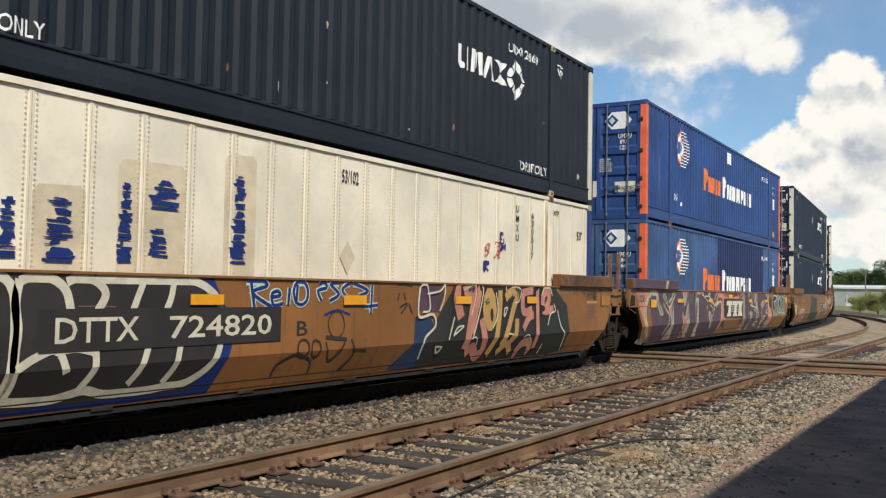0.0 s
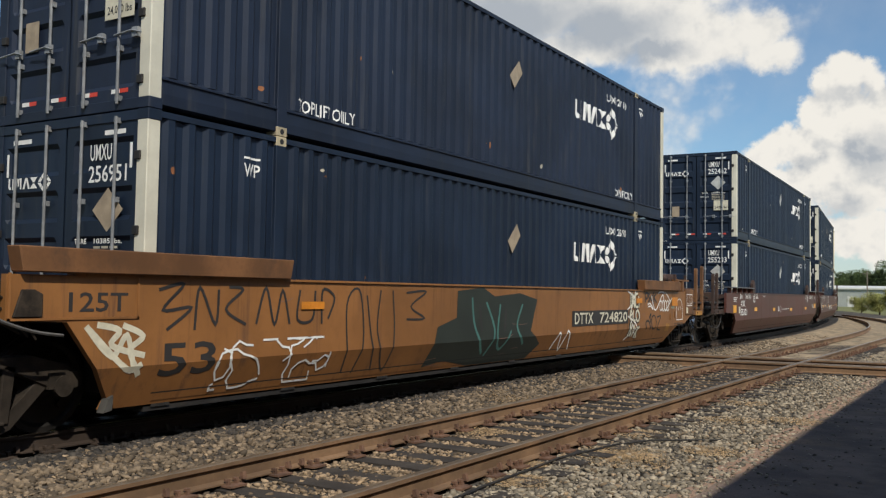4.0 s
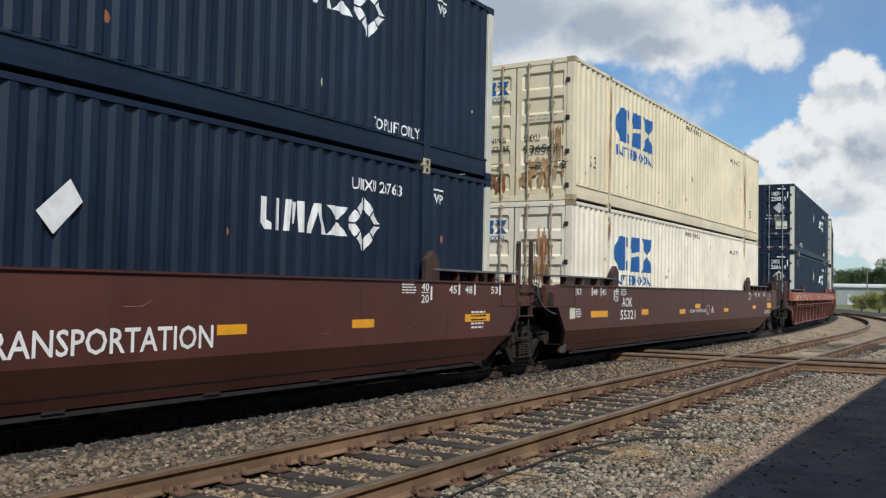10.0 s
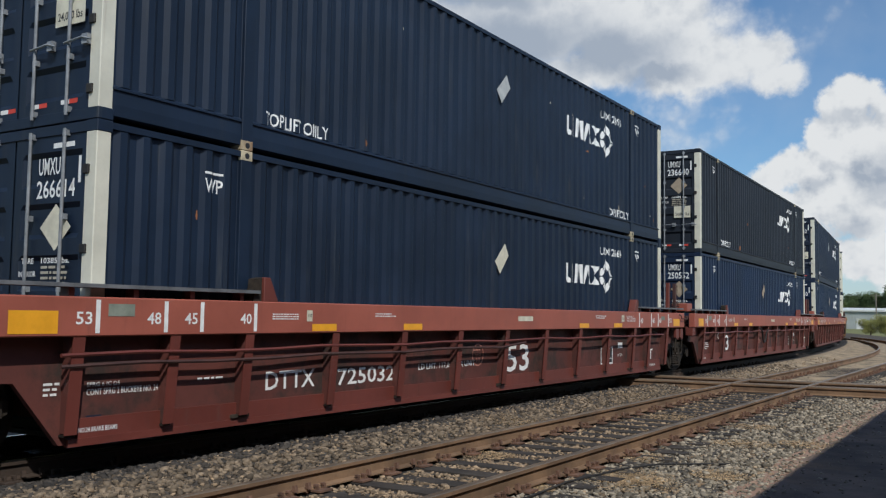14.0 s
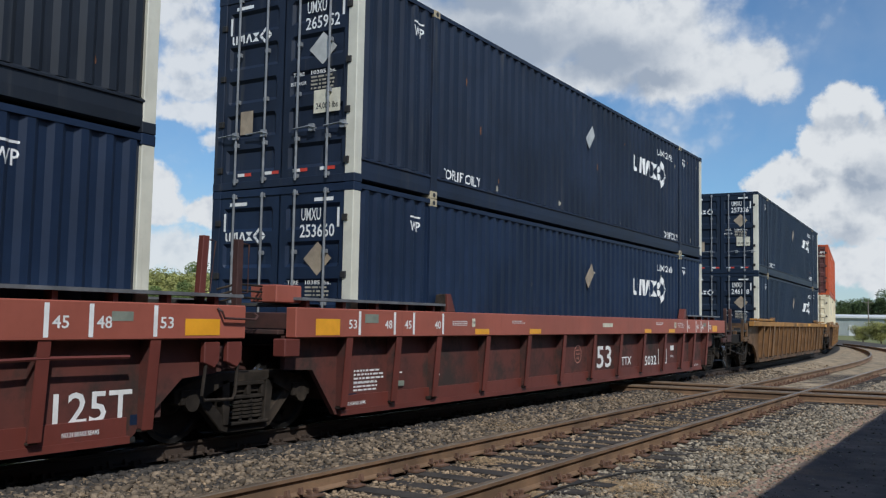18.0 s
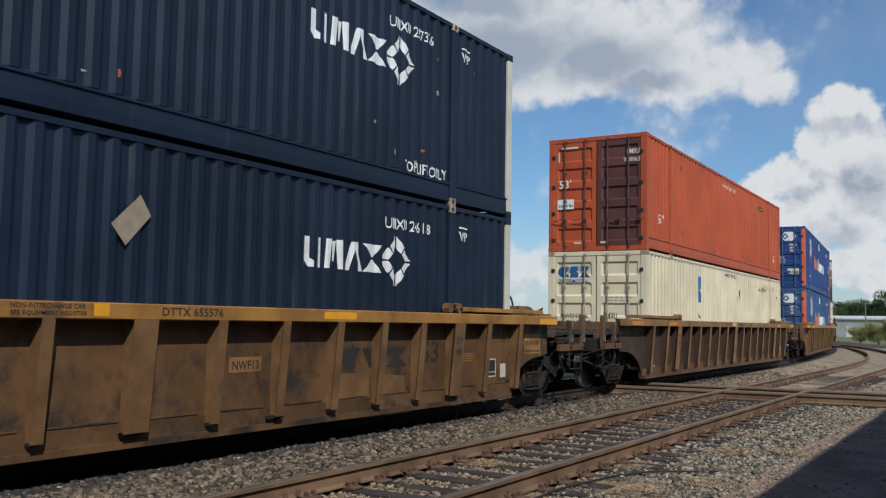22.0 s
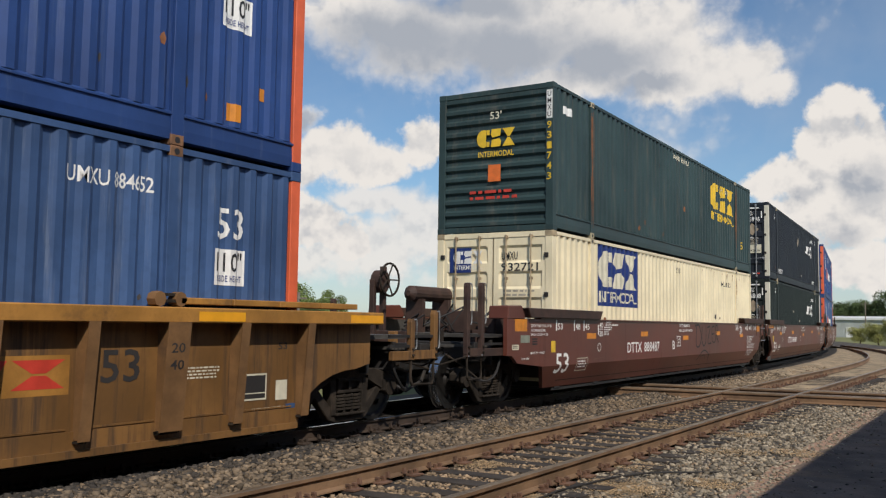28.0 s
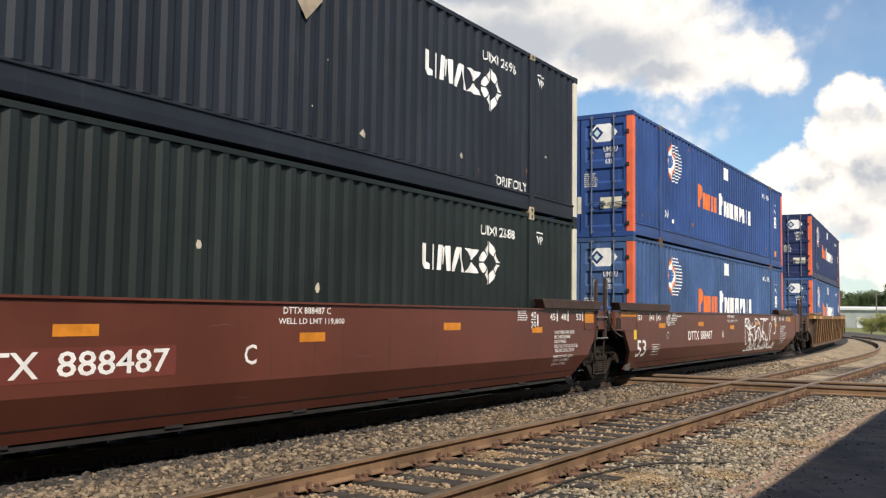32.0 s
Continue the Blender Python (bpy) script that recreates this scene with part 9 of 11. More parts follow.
    spray(u, 0.0128, [
        ("line", INK_CREAM, 0.025, [(4.38, 1.41), (4.65, 1.34), (5.1, 1.16)]),
        ("line", INK_CREAM, 0.03, [(4.64, 1.34), (5.04, 1.36), (5.31, 1.3), (5.54, 1.21), (5.71, 1.1), (5.77, 1.03)]),
        ("line", INK_CREAM, 0.03, [(5.77, 1.03), (5.68, 0.91), (5.49, 0.77)]),
        ("line", INK_CREAM, 0.035, [(5.71, 1.07), (5.98, 1.14), (6.3, 1.21), (6.48, 1.17), (6.56, 0.94), (6.48, 0.64), (6.43, 0.41), (6.33, 0.26)]),
        ("line", INK_CREAM, 0.02, [(9.45, 1.47), (9.7, 0.25)]),
        ("line", INK_CREAM, 0.02, [(10.21, 1.47), (10.21, 1.27)]),
        ("line", INK_CREAM, 0.035, [(10.32, 1.07), (10.72, 1.03), (11.16, 0.99), (11.37, 0.93), (11.5, 0.85), (11.52, 0.74), (11.4, 0.58), (11.37, 0.42)]),
        ("line", INK_CREAM, 0.025, [(11.01, 1.47), (11.11, 1.19), (11.22, 1.0)]),
    ], step=0.00008)
    spray(u, 0.0135, [
        ("line", INK_CREAM, 0.03, [(10.33, 0.84), (10.38, 0.64), (10.41, 0.47), (10.22, 0.31), (10.15, 0.235)]),
        ("line", INK_CREAM, 0.025, [(11.13, 0.45), (11.38, 0.52), (11.6, 0.49), (11.67, 0.36), (11.53, 0.28)]),
        ("line", INK_CREAM, 0.035, [(12.15, 1.0), (12.12, 0.66), (12.17, 0.38), (12.14, 0.235)]),
        ("line", INK_CREAM, 0.022, [(12.08, 1.14), (12.36, 1.22), (12.57, 1.22), (12.63, 1.15), (12.48, 1.02)]),
        ("line", INK_CREAM, 0.022, [(12.17, 0.59), (12.4, 0.67), (12.64, 0.69), (12.67, 0.59), (12.53, 0.46)]),
        ("line", INK_CREAM, 0.03, [(12.84, 1.46), (13.01, 1.34), (13.02, 1.15), (12.83, 1.0)]),
        ("line", INK_CREAM, 0.03, [(13.09, 1.47), (13.18, 1.35), (13.17, 1.07), (12.98, 0.89), (12.74, 0.86)]),
        ("line", INK_CREAM, 0.03, [(12.81, 0.8), (13.13, 0.75), (13.28, 0.6), (13.07, 0.46)]),
    ], step=0.00008)
    spray(u, 0.0141, [
        ("line", INK_CREAM, 0.03, [(12.9, 0.4), (13.33, 0.48), (13.5, 0.31), (13.37, 0.235)]),
        ("line", INK_CREAM, 0.02, [(-0.1, 1.38), (-0.51, 1.11), (-0.45, 0.7), (0.01, 0.35)]),
    ], step=0.00008)
    spray(u, 0.0140, [
        ("line", INK_DARK, 0.028, [(2.58, 0.48), (2.68, 0.46)]),
        ("line", INK_DARK, 0.03, [(2.71, 0.48), (2.88, 0.235)]),
        ("line", INK_DARK, 0.03, [(2.89, 0.48), (2.81, 0.41), (2.96, 0.3), (2.91, 0.235)]),
        ("line", INK_DARK, 0.024, [(6.12, 1.32), (6.17, 1.28), (6.17, 1.22), (6.21, 1.26)]),
        ("line", INK_DARK, 0.024, [(6.22, 1.35), (6.2, 1.25), (6.25, 1.21), (6.29, 1.33)]),
        ("line", INK_DARK, 0.024, [(6.3, 1.32), (6.3, 1.25), (6.36, 1.24), (6.38, 1.32)]),
        ("line", INK_DARK, 0.024, [(6.38, 1.31), (6.4, 1.28), (6.42, 1.24), (6.46, 1.31)]),
        ("line", INK_DARK, 0.024, [(6.47, 1.34), (6.47, 1.28), (6.49, 1.22), (6.55, 1.3)]),
    ], step=0.00008)
    spray(u, 0.0146, [
        ("line", INK_DARK, 0.024, [(6.55, 1.32), (6.59, 1.26), (6.58, 1.19), (6.65, 1.24)]),
        ("line", INK_DARK, 0.024, [(6.56, 0.65), (6.55, 0.61), (6.68, 0.45), (6.66, 0.55)]),
        ("line", INK_DARK, 0.024, [(6.62, 0.67), (6.69, 0.56), (6.71, 0.47), (6.71, 0.6)]),
        ("line", INK_DARK, 0.024, [(6.71, 0.64), (6.79, 0.56), (6.8, 0.48), (6.78, 0.66)]),
        ("line", INK_DARK, 0.024, [(6.77, 0.68), (6.82, 0.57), (6.92, 0.45), (6.89, 0.56)]),
        ("line", INK_DARK, 0.024, [(6.86, 0.71), (6.89, 0.58), (7.0, 0.41), (6.99, 0.53)]),
        ("line", INK_DARK, 0.024, [(6.94, 0.63), (7.04, 0.52), (7.1, 0.42), (7.08, 0.5)]),
        ("line", INK_DARK, 0.024, [(8.8, 1.46), (8.82, 1.39), (8.86, 1.36), (8.89, 1.45)]),
    ], step=0.00008)
    spray(u, 0.0153, [
        ("line", INK_DARK, 0.024, [(8.91, 1.47), (8.9, 1.37), (8.94, 1.33), (8.99, 1.41)]),
        ("line", INK_DARK, 0.024, [(9.0, 1.47), (9.04, 1.38), (9.04, 1.33), (9.09, 1.39)]),
        ("line", INK_DARK, 0.024, [(9.09, 1.45), (9.13, 1.41), (9.1, 1.33), (9.19, 1.41)]),
        ("line", INK_DARK, 0.024, [(9.2, 1.45), (9.24, 1.38), (9.23, 1.33), (9.29, 1.41)]),
        ("line", INK_DARK, 0.024, [(8.8, 0.7), (8.84, 0.59), (8.89, 0.49), (8.97, 0.51)]),
        ("line", INK_DARK, 0.024, [(8.91, 0.64), (8.95, 0.56), (9.01, 0.5), (9.0, 0.63)]),
        ("line", INK_DARK, 0.024, [(9.0, 0.63), (9.13, 0.53), (9.16, 0.49), (9.13, 0.59)]),
        ("line", INK_DARK, 0.024, [(9.12, 0.64), (9.24, 0.52), (9.23, 0.46), (9.27, 0.53)]),
    ], step=0.00008)
    spray(u, 0.0159, [
        ("line", INK_DARK, 0.024, [(9.22, 0.67), (9.27, 0.58), (9.43, 0.43), (9.38, 0.54)]),
        ("line", INK_DARK, 0.028, [(13.28, 1.32), (13.33, 1.2), (13.4, 1.04), (13.39, 1.14)]),
        ("line", INK_DARK, 0.028, [(13.35, 1.26), (13.36, 1.16), (13.42, 1.04), (13.46, 1.17)]),
        ("line", INK_DARK, 0.028, [(13.41, 1.29), (13.48, 1.14), (13.4, 1.01), (13.52, 1.23)]),
        ("line", INK_DARK, 0.028, [(13.48, 1.32), (13.61, 1.15), (13.58, 0.98), (13.6, 1.09)]),
        ("line", INK_DARK, 0.028, [(13.54, 1.38), (13.59, 1.14), (13.64, 0.98), (13.66, 1.23)]),
        ("line", INK_DARK, 0.028, [(13.61, 1.35), (13.64, 1.18), (13.72, 1.01), (13.73, 1.06)]),
        ("line", INK_DARK, 0.028, [(13.68, 1.27), (13.69, 1.17), (13.73, 1.03), (13.8, 1.16)]),
    ], step=0.00008)
    spray(u, 0.0140, [
        ("fill", INK_BLACK, 0, [(13.92, 1.3), (14.12, 1.42), (14.67, 1.38), (14.51, 1.21), (14.18, 1.18), (14.38, 0.94), (14.18, 0.66), (13.99, 0.51), (14.1, 0.8), (13.9, 0.95)]),
        ("fill", INK_BLACK, 0, [(14.81, 1.28), (14.99, 1.24), (14.75, 0.71), (14.55, 0.69)]),
        ("fill", INK_BLACK, 0, [(14.82, 1.46), (14.96, 1.44), (14.92, 1.34), (14.8, 1.35)]),
        ("fill", INK_BLACK, 0, [(15.03, 1.27), (15.15, 1.38), (15.25, 1.23), (15.39, 1.44), (15.37, 0.76), (15.21, 0.74), (15.2, 1.05), (15.04, 0.77), (14.92, 0.75)]),
        ("fill", INK_BLACK, 0, [(15.52, 1.12), (15.66, 1.39), (15.92, 1.36), (15.88, 1.2), (15.71, 1.12), (15.74, 0.75), (15.94, 0.75), (15.78, 0.64), (15.58, 0.75)]),
    ])
    spray(u, 0.0160, [
        ("fill", INK_BLACK, 0, [(16.02, 1.33), (16.23, 1.34), (16.17, 0.71), (15.98, 0.74)]),
        ("fill", INK_BLACK, 0, [(16.04, 1.47), (16.18, 1.47), (16.21, 1.43), (16.06, 1.41)]),
    ])
    spray(u, 0.0180, [
        ("ring", INK_CYAN, 0.045, [(13.92, 1.3), (14.12, 1.42), (14.67, 1.38), (14.51, 1.21), (14.18, 1.18), (14.38, 0.94), (14.18, 0.66), (13.99, 0.51), (14.1, 0.8), (13.9, 0.95)]),
        ("ring", INK_CYAN, 0.045, [(14.81, 1.28), (14.99, 1.24), (14.75, 0.71), (14.55, 0.69)]),
        ("ring", INK_CYAN, 0.045, [(14.82, 1.46), (14.96, 1.44), (14.92, 1.34), (14.8, 1.35)]),
        ("ring", INK_CYAN, 0.045, [(15.03, 1.27), (15.15, 1.38), (15.25, 1.23), (15.39, 1.44), (15.37, 0.76), (15.21, 0.74), (15.2, 1.05), (15.04, 0.77), (14.92, 0.75)]),
        ("ring", INK_CYAN, 0.045, [(15.52, 1.12), (15.66, 1.39), (15.92, 1.36), (15.88, 1.2), (15.71, 1.12), (15.74, 0.75), (15.94, 0.75), (15.78, 0.64), (15.58, 0.75)]),
    ])
    spray(u, 0.0200, [
        ("ring", INK_CYAN, 0.045, [(16.02, 1.33), (16.23, 1.34), (16.17, 0.71), (15.98, 0.74)]),
        ("ring", INK_CYAN, 0.045, [(16.04, 1.47), (16.18, 1.47), (16.21, 1.43), (16.06, 1.41)]),
    ])
    decal("number_panel", poly_shape([(near(6.88), 0.72), (near(9.30), 0.66), (near(9.31), 1.27), (near(6.88), 1.29)]), INK_DARK, u, FLANK, "black panel with cream emblem", eps=0.0138)
    em = []
    for a in (7.12, 7.86):
        em += [[(near(a), 1.08), (near(a + 0.06), 1.22), (near(a + 0.76), 1.22), (near(a + 0.70), 1.08)], [(near(a + 0.16), 0.74), (near(a + 0.50), 0.74), (near(a + 0.58), 1.08), (near(a + 0.30), 1.08)], [(near(a + 0.08), 0.74), (near(a + 0.58), 0.74), (near(a + 0.60), 0.83), (near(a + 0.10), 0.83)]]
    em += [[(near(8.56), 0.74), (near(8.84), 0.74), (near(9.26), 1.22), (near(8.98), 1.22)], [(near(8.60), 1.22), (near(8.90), 1.22), (near(9.20), 0.74), (near(8.90), 0.74)]]
    decal("emblem", poly_shape(*em), INK_CREAM, u, FLANK, "cream emblem of slabs", eps=0.0150)
    for i in range(4):
        decal("emblem", poly_shape(rect(near(7.45), near(8.95), 0.88 + 0.05 * i, 0.895 + 0.05 * i)), INK_CREAM, u, FLANK, eps=0.0144)
    words(u, [("DTTX 724820 C", 7.65, 8.62, 1.38, 1.46)], (FLANK[0], lambda z: flank_x(z) + 0.006, 0.63), INK_DARK)
    decal("painted_tag", poly_shape(rect(near(-1.40), near(0.85), 1.525, 1.725)), INK_PURPLE, u, ("side", 1.53), "purple paint over the guide")
    decal("painted_tag", poly_shape([(near(0.85), 1.525), (near(1.0), 1.525), (near(1.12), 1.725), (near(0.95), 1.725)]), INK_KHAKI, u, ("side", 1.53))
    decal("painted_tag", poly_shape([(near(1.0), 1.525), (near(1.90), 1.525), (near(1.94), 1.725), (near(1.12), 1.725)]), INK_PURPLE, u, ("side", 1.53))
    words(u, [("1123t", -0.92, -0.52, 1.20, 1.36)], (FLANK[0], lambda z: flank_x(z) + 0.006, 0.63), INK_DARK)
    FACE = (FLANK[0], lambda z: flank_x(z) + 0.018, 0.63)
    sheets(u, [(2.07, 2.58, 1.18, 1.28), (5.07, 5.52, 1.18, 1.28), (7.40, 7.86, 1.31, 1.41), (10.08, 10.57, 1.17, 1.27), (12.62, 13.06, 1.16, 1.26), (-0.07, 0.36, 1.07, 1.26)], YELLOW, FACE)
    for s0, s1, z0, z1 in ((3.63, 3.92, 1.31, 1.44), (10.32, 10.64, 1.33, 1.46)):
        sheets(u, [(s0, s1, z0, z1)], GREY_SHEET, FACE, "louvre_plate")
        for i in range(4):
            sheets(u, [(s0 + 0.01, s1 - 0.01, z0 + 0.015 + 0.03 * i, z0 + 0.027 + 0.03 * i)], INK_DARK, (FLANK[0], lambda z: flank_x(z) + 0.020, 0.63), "louvre")
    sheets(u, [(16.28, 16.70, 1.145, 1.34)], YELLOW)
    stack(21.6, blue_box("884144", False, BLUE_FADED, True), blue_box("893125", True))

    u = smooth_car("well_car", "ochre brown smooth-sided well car with white and dark scribbled tags", CAR_OCHRE, "art", "end", rail_style="flare", group="ochre car units", dark=GEAR_BROWN, gear=GUIDE_OCHRE)
    on_train(u, 41.05, 0, -1.68, CL + 1.7)
    for sd in (1, -1):
        for a, b, h in ((16.87, 16.99, 1.80), (17.29, 17.43, 1.77)):
            bm = B()
            prism(bm, [(near(a), 1.49), (near(b), 1.49), (near(b) - 0.02, h), (near(a) + 0.02, h)], "x", *sorted((sd * 1.30, sd * 1.45)))
            part("guide_bracket", bm, GUIDE_OCHRE, u, bevel=0.008)
        bm = B()
        box(bm, *sorted((sd * 1.28, sd * 1.44)), near(16.9), near(17.85), 1.76, 1.80)
        part("guide_bar", bm, GUIDE_OCHRE, u)
        bm = B()
        prism(bm, [(near(17.5), 1.55), (near(18.0), 1.55), (near(17.8), 1.77), (near(17.5), 1.77)], "x", *sorted((sd * 1.22, sd * 1.30)))
        part("tread_plate", bm, GEAR_BROWN, u)
        bm = B()
        box(bm, *sorted((sd * 1.30, sd * 1.475)), near(17.51), near(18.19), 0.88, 1.555)
        part("corner_box", bm, GUIDE_OCHRE, u, "grimy brown boxed corner", bevel=0.02)
        for a, z in ((16.48, 1.68), (16.92, 1.79), (17.79, 1.78)):
            bm = B()
            box(bm, *sorted((sd * 1.33, sd * 1.39)), near(a) - 0.035, near(a) + 0.035, z - 0.02, z + 0.14)
            part("stop_lug", bm, GEAR_BROWN, u, bevel=0.006)
        bm = B()
        box(bm, *sorted((sd * 1.375, sd * 1.39)), near(18.72), near(19.27), 0.86, 0.97)
        part("step_plate", bm, CHORD_YELLOW, u, "worn yellow plate")
    for a, z in ((16.26, 0.86), (16.62, 0.90)):
        bm = B()
        box(bm, 1.45, 1.475, near(a) - 0.035, near(a) + 0.035, z - 0.07, z + 0.09)
        part("tie_bracket", bm, CAR_OCHRE, u, bevel=0.01)
    sheets(u, [(16.33, 16.60, 1.06, 1.13)], GREY_SHEET, name="label_sheet")
    decal("record_panel", poly_shape(*stroke([(near(17.58), 1.13), (near(18.03), 1.13), (near(18.03), 1.42), (near(17.58), 1.42), (near(17.58), 1.13)], 0.018), rect(near(17.59), near(18.02), 1.17, 1.182), rect(near(17.83), near(17.842), 1.19, 1.41)), INK_WHITE, u, ("side", 1.475), "white framed record panel")
    sheets(u, [(17.53, 17.68, 0.93, 1.08)], INK_CREAM, ("side", 1.475), "label_sheet")
    words(u, [("125T", -0.95, -0.3, 1.16, 1.34), ("53", 0.12, 0.87, 0.50, 0.84)], FLANK, INK_DARK)
    decal("number_panel", poly_shape(rect(near(10.2), near(13.28), 0.76, 1.06)), INK_DARK, u, FLANK, "dark number panel", eps=0.009)
    words(u, [("DTTX", 10.32, 11.25, 0.80, 1.02), ("724820", 11.6, 13.2, 0.80, 1.02)], (FLANK[0], lambda z: flank_x(z) + 0.009, 0.63), INK_CREAM)
    spray(u, 0.0040, [
        ("line", INK_DARK, 0.035, [(0.07, 1.37), (0.39, 1.43), (0.13, 1.17), (0.5, 1.19), (0.18, 0.97)]),
        ("line", INK_DARK, 0.035, [(0.55, 0.96), (0.61, 1.4), (0.84, 1.01), (0.88, 1.38)]),
        ("line", INK_DARK, 0.035, [(1.03, 1.41), (1.24, 1.38), (0.99, 1.17), (1.3, 1.0)]),
        ("line", INK_DARK, 0.035, [(1.46, 1.0), (1.61, 1.41), (1.76, 0.99), (1.89, 1.38), (2.02, 0.99)]),
        ("line", INK_DARK, 0.035, [(2.2, 1.39), (2.16, 1.04), (2.43, 1.04), (2.48, 1.38)]),
        ("line", INK_DARK, 0.035, [(2.61, 0.98), (2.62, 1.39), (2.85, 1.3), (2.73, 1.04)]),
    ])
    spray(u, 0.0040, [
        ("line", INK_DARK, 0.03, [(3.17, 0.34), (3.11, 1.21), (3.37, 1.4), (3.48, 0.84), (3.4, 0.32)]),
        ("line", INK_DARK, 0.03, [(3.54, 1.33), (3.65, 0.78), (3.81, 0.33)]),
        ("line", INK_DARK, 0.03, [(3.85, 1.4), (3.79, 0.83), (4.09, 0.31), (4.18, 0.83), (4.13, 1.4)]),
        ("line", INK_DARK, 0.03, [(4.46, 1.37), (4.97, 1.39), (4.58, 1.18), (4.93, 1.01), (4.47, 1.0)]),
    ])
    spray(u, 0.0030, [
        ("fill", INK_DKGREEN, 0, [(5.11, 0.28), (5.3, 0.87), (5.85, 1.0), (5.87, 1.41), (6.68, 1.47), (7.06, 1.33), (7.97, 1.39), (8.66, 1.28), (8.41, 0.73), (8.9, 0.48), (8.53, 0.23), (6.44, 0.23), (5.65, 0.35)]),
        ("line", INK_TEAL, 0.05, [(6.32, 1.31), (6.42, 0.85), (6.8, 0.4)]),
        ("line", INK_TEAL, 0.05, [(6.78, 1.24), (7.08, 0.76), (6.9, 0.36)]),
        ("line", INK_TEAL, 0.05, [(7.26, 1.2), (7.18, 0.68), (7.38, 0.45), (7.67, 0.75)]),
        ("line", INK_TEAL, 0.05, [(8.08, 1.2), (7.88, 0.82), (8.2, 0.5)]),
        ("line", INK_DARK, 0.06, [(6.56, 1.2), (6.64, 0.77)]),
        ("line", INK_DARK, 0.06, [(7.46, 1.12), (7.43, 0.75)]),
    ])
    spray(u, 0.0060, [
        ("line", INK_WHITE, 0.035, [(9.44, 0.34), (9.67, 0.66), (9.85, 0.32), (10.04, 0.69), (10.29, 0.31)]),
        ("line", INK_WHITE, 0.035, [(13.25, 1.47), (13.74, 1.28), (13.16, 0.99), (13.81, 0.7), (13.27, 0.38)]),
        ("line", INK_WHITE, 0.035, [(13.74, 1.47), (13.42, 0.9), (13.92, 0.41)]),
        ("line", INK_WHITE, 0.035, [(14.83, 1.38), (15.12, 1.03), (15.66, 1.4), (15.85, 1.02), (16.39, 1.33)]),
    ])
    spray(u, 0.0030, [
        ("line", INK_CREAM, 0.06, [(-0.76, 1.03), (-0.47, 0.74), (-0.3, 0.93), (-0.21, 0.61)]),
        ("line", INK_CREAM, 0.06, [(-0.64, 1.04), (-0.39, 0.98), (-0.47, 0.84), (-0.08, 0.73)]),
        ("line", INK_CREAM, 0.06, [(-0.35, 1.03), (-0.11, 0.92), (-0.26, 0.78), (-0.12, 0.53)]),
        ("line", INK_CREAM, 0.06, [(-0.72, 0.99), (-0.29, 0.61), (-0.11, 0.65)]),
    ])
    spray(u, 0.0040, [
        ("line", INK_DARK, 0.11, [(13.43, 1.43), (13.43, 1.1)]),
        ("line", INK_DARK, 0.11, [(13.52, 1.1), (13.53, 1.4), (13.66, 1.12), (13.68, 1.42)]),
        ("line", INK_DARK, 0.11, [(13.88, 1.42), (13.73, 1.38), (13.74, 1.14), (13.89, 1.12)]),
        ("line", INK_DARK, 0.11, [(13.93, 1.36), (13.96, 1.1)]),
        ("line", INK_DARK, 0.11, [(13.41, 0.92), (13.52, 0.97), (13.42, 1.03), (13.38, 0.89), (13.48, 0.81)]),
        ("line", INK_DARK, 0.11, [(13.59, 1.04), (13.58, 0.82), (13.73, 0.82)]),
        ("line", INK_DARK, 0.11, [(13.4, 0.45), (13.41, 0.74), (13.54, 0.48), (13.63, 0.71), (13.67, 0.45)]),
        ("line", INK_DARK, 0.11, [(13.83, 0.68), (13.83, 0.42)]),
        ("line", INK_DARK, 0.11, [(13.98, 0.67), (13.85, 0.56), (13.99, 0.41)]),
    ])
    spray(u, 0.0076, [
        ("loop", INK_DARK, 0.11, [(13.98, 0.91), (13.96, 0.84), (13.9, 0.8), (13.83, 0.8), (13.78, 0.85), (13.75, 0.92), (13.77, 0.99), (13.82, 1.03), (13.89, 1.03), (13.95, 0.98)]),
    ])
    spray(u, 0.0100, [
        ("line", INK_CREAM, 0.055, [(13.43, 1.43), (13.43, 1.1)]),
        ("line", INK_CREAM, 0.055, [(13.52, 1.1), (13.53, 1.4), (13.66, 1.12), (13.68, 1.42)]),
        ("line", INK_CREAM, 0.055, [(13.88, 1.42), (13.73, 1.38), (13.74, 1.14), (13.89, 1.12)]),
        ("line", INK_CREAM, 0.055, [(13.93, 1.36), (13.96, 1.1)]),
        ("line", INK_CREAM, 0.055, [(13.41, 0.92), (13.52, 0.97), (13.42, 1.03), (13.38, 0.89), (13.48, 0.81)]),
        ("line", INK_CREAM, 0.055, [(13.59, 1.04), (13.58, 0.82), (13.73, 0.82)]),
        ("line", INK_CREAM, 0.055, [(13.4, 0.45), (13.41, 0.74), (13.54, 0.48), (13.63, 0.71), (13.67, 0.45)]),
        ("line", INK_CREAM, 0.055, [(13.83, 0.68), (13.83, 0.42)]),
        ("line", INK_CREAM, 0.055, [(13.98, 0.67), (13.85, 0.56), (13.99, 0.41)]),
    ])
    spray(u, 0.0136, [
        ("loop", INK_CREAM, 0.055, [(13.98, 0.91), (13.96, 0.84), (13.9, 0.8), (13.83, 0.8), (13.78, 0.85), (13.75, 0.92), (13.77, 0.99), (13.82, 1.03), (13.89, 1.03), (13.95, 0.98)]),
    ])
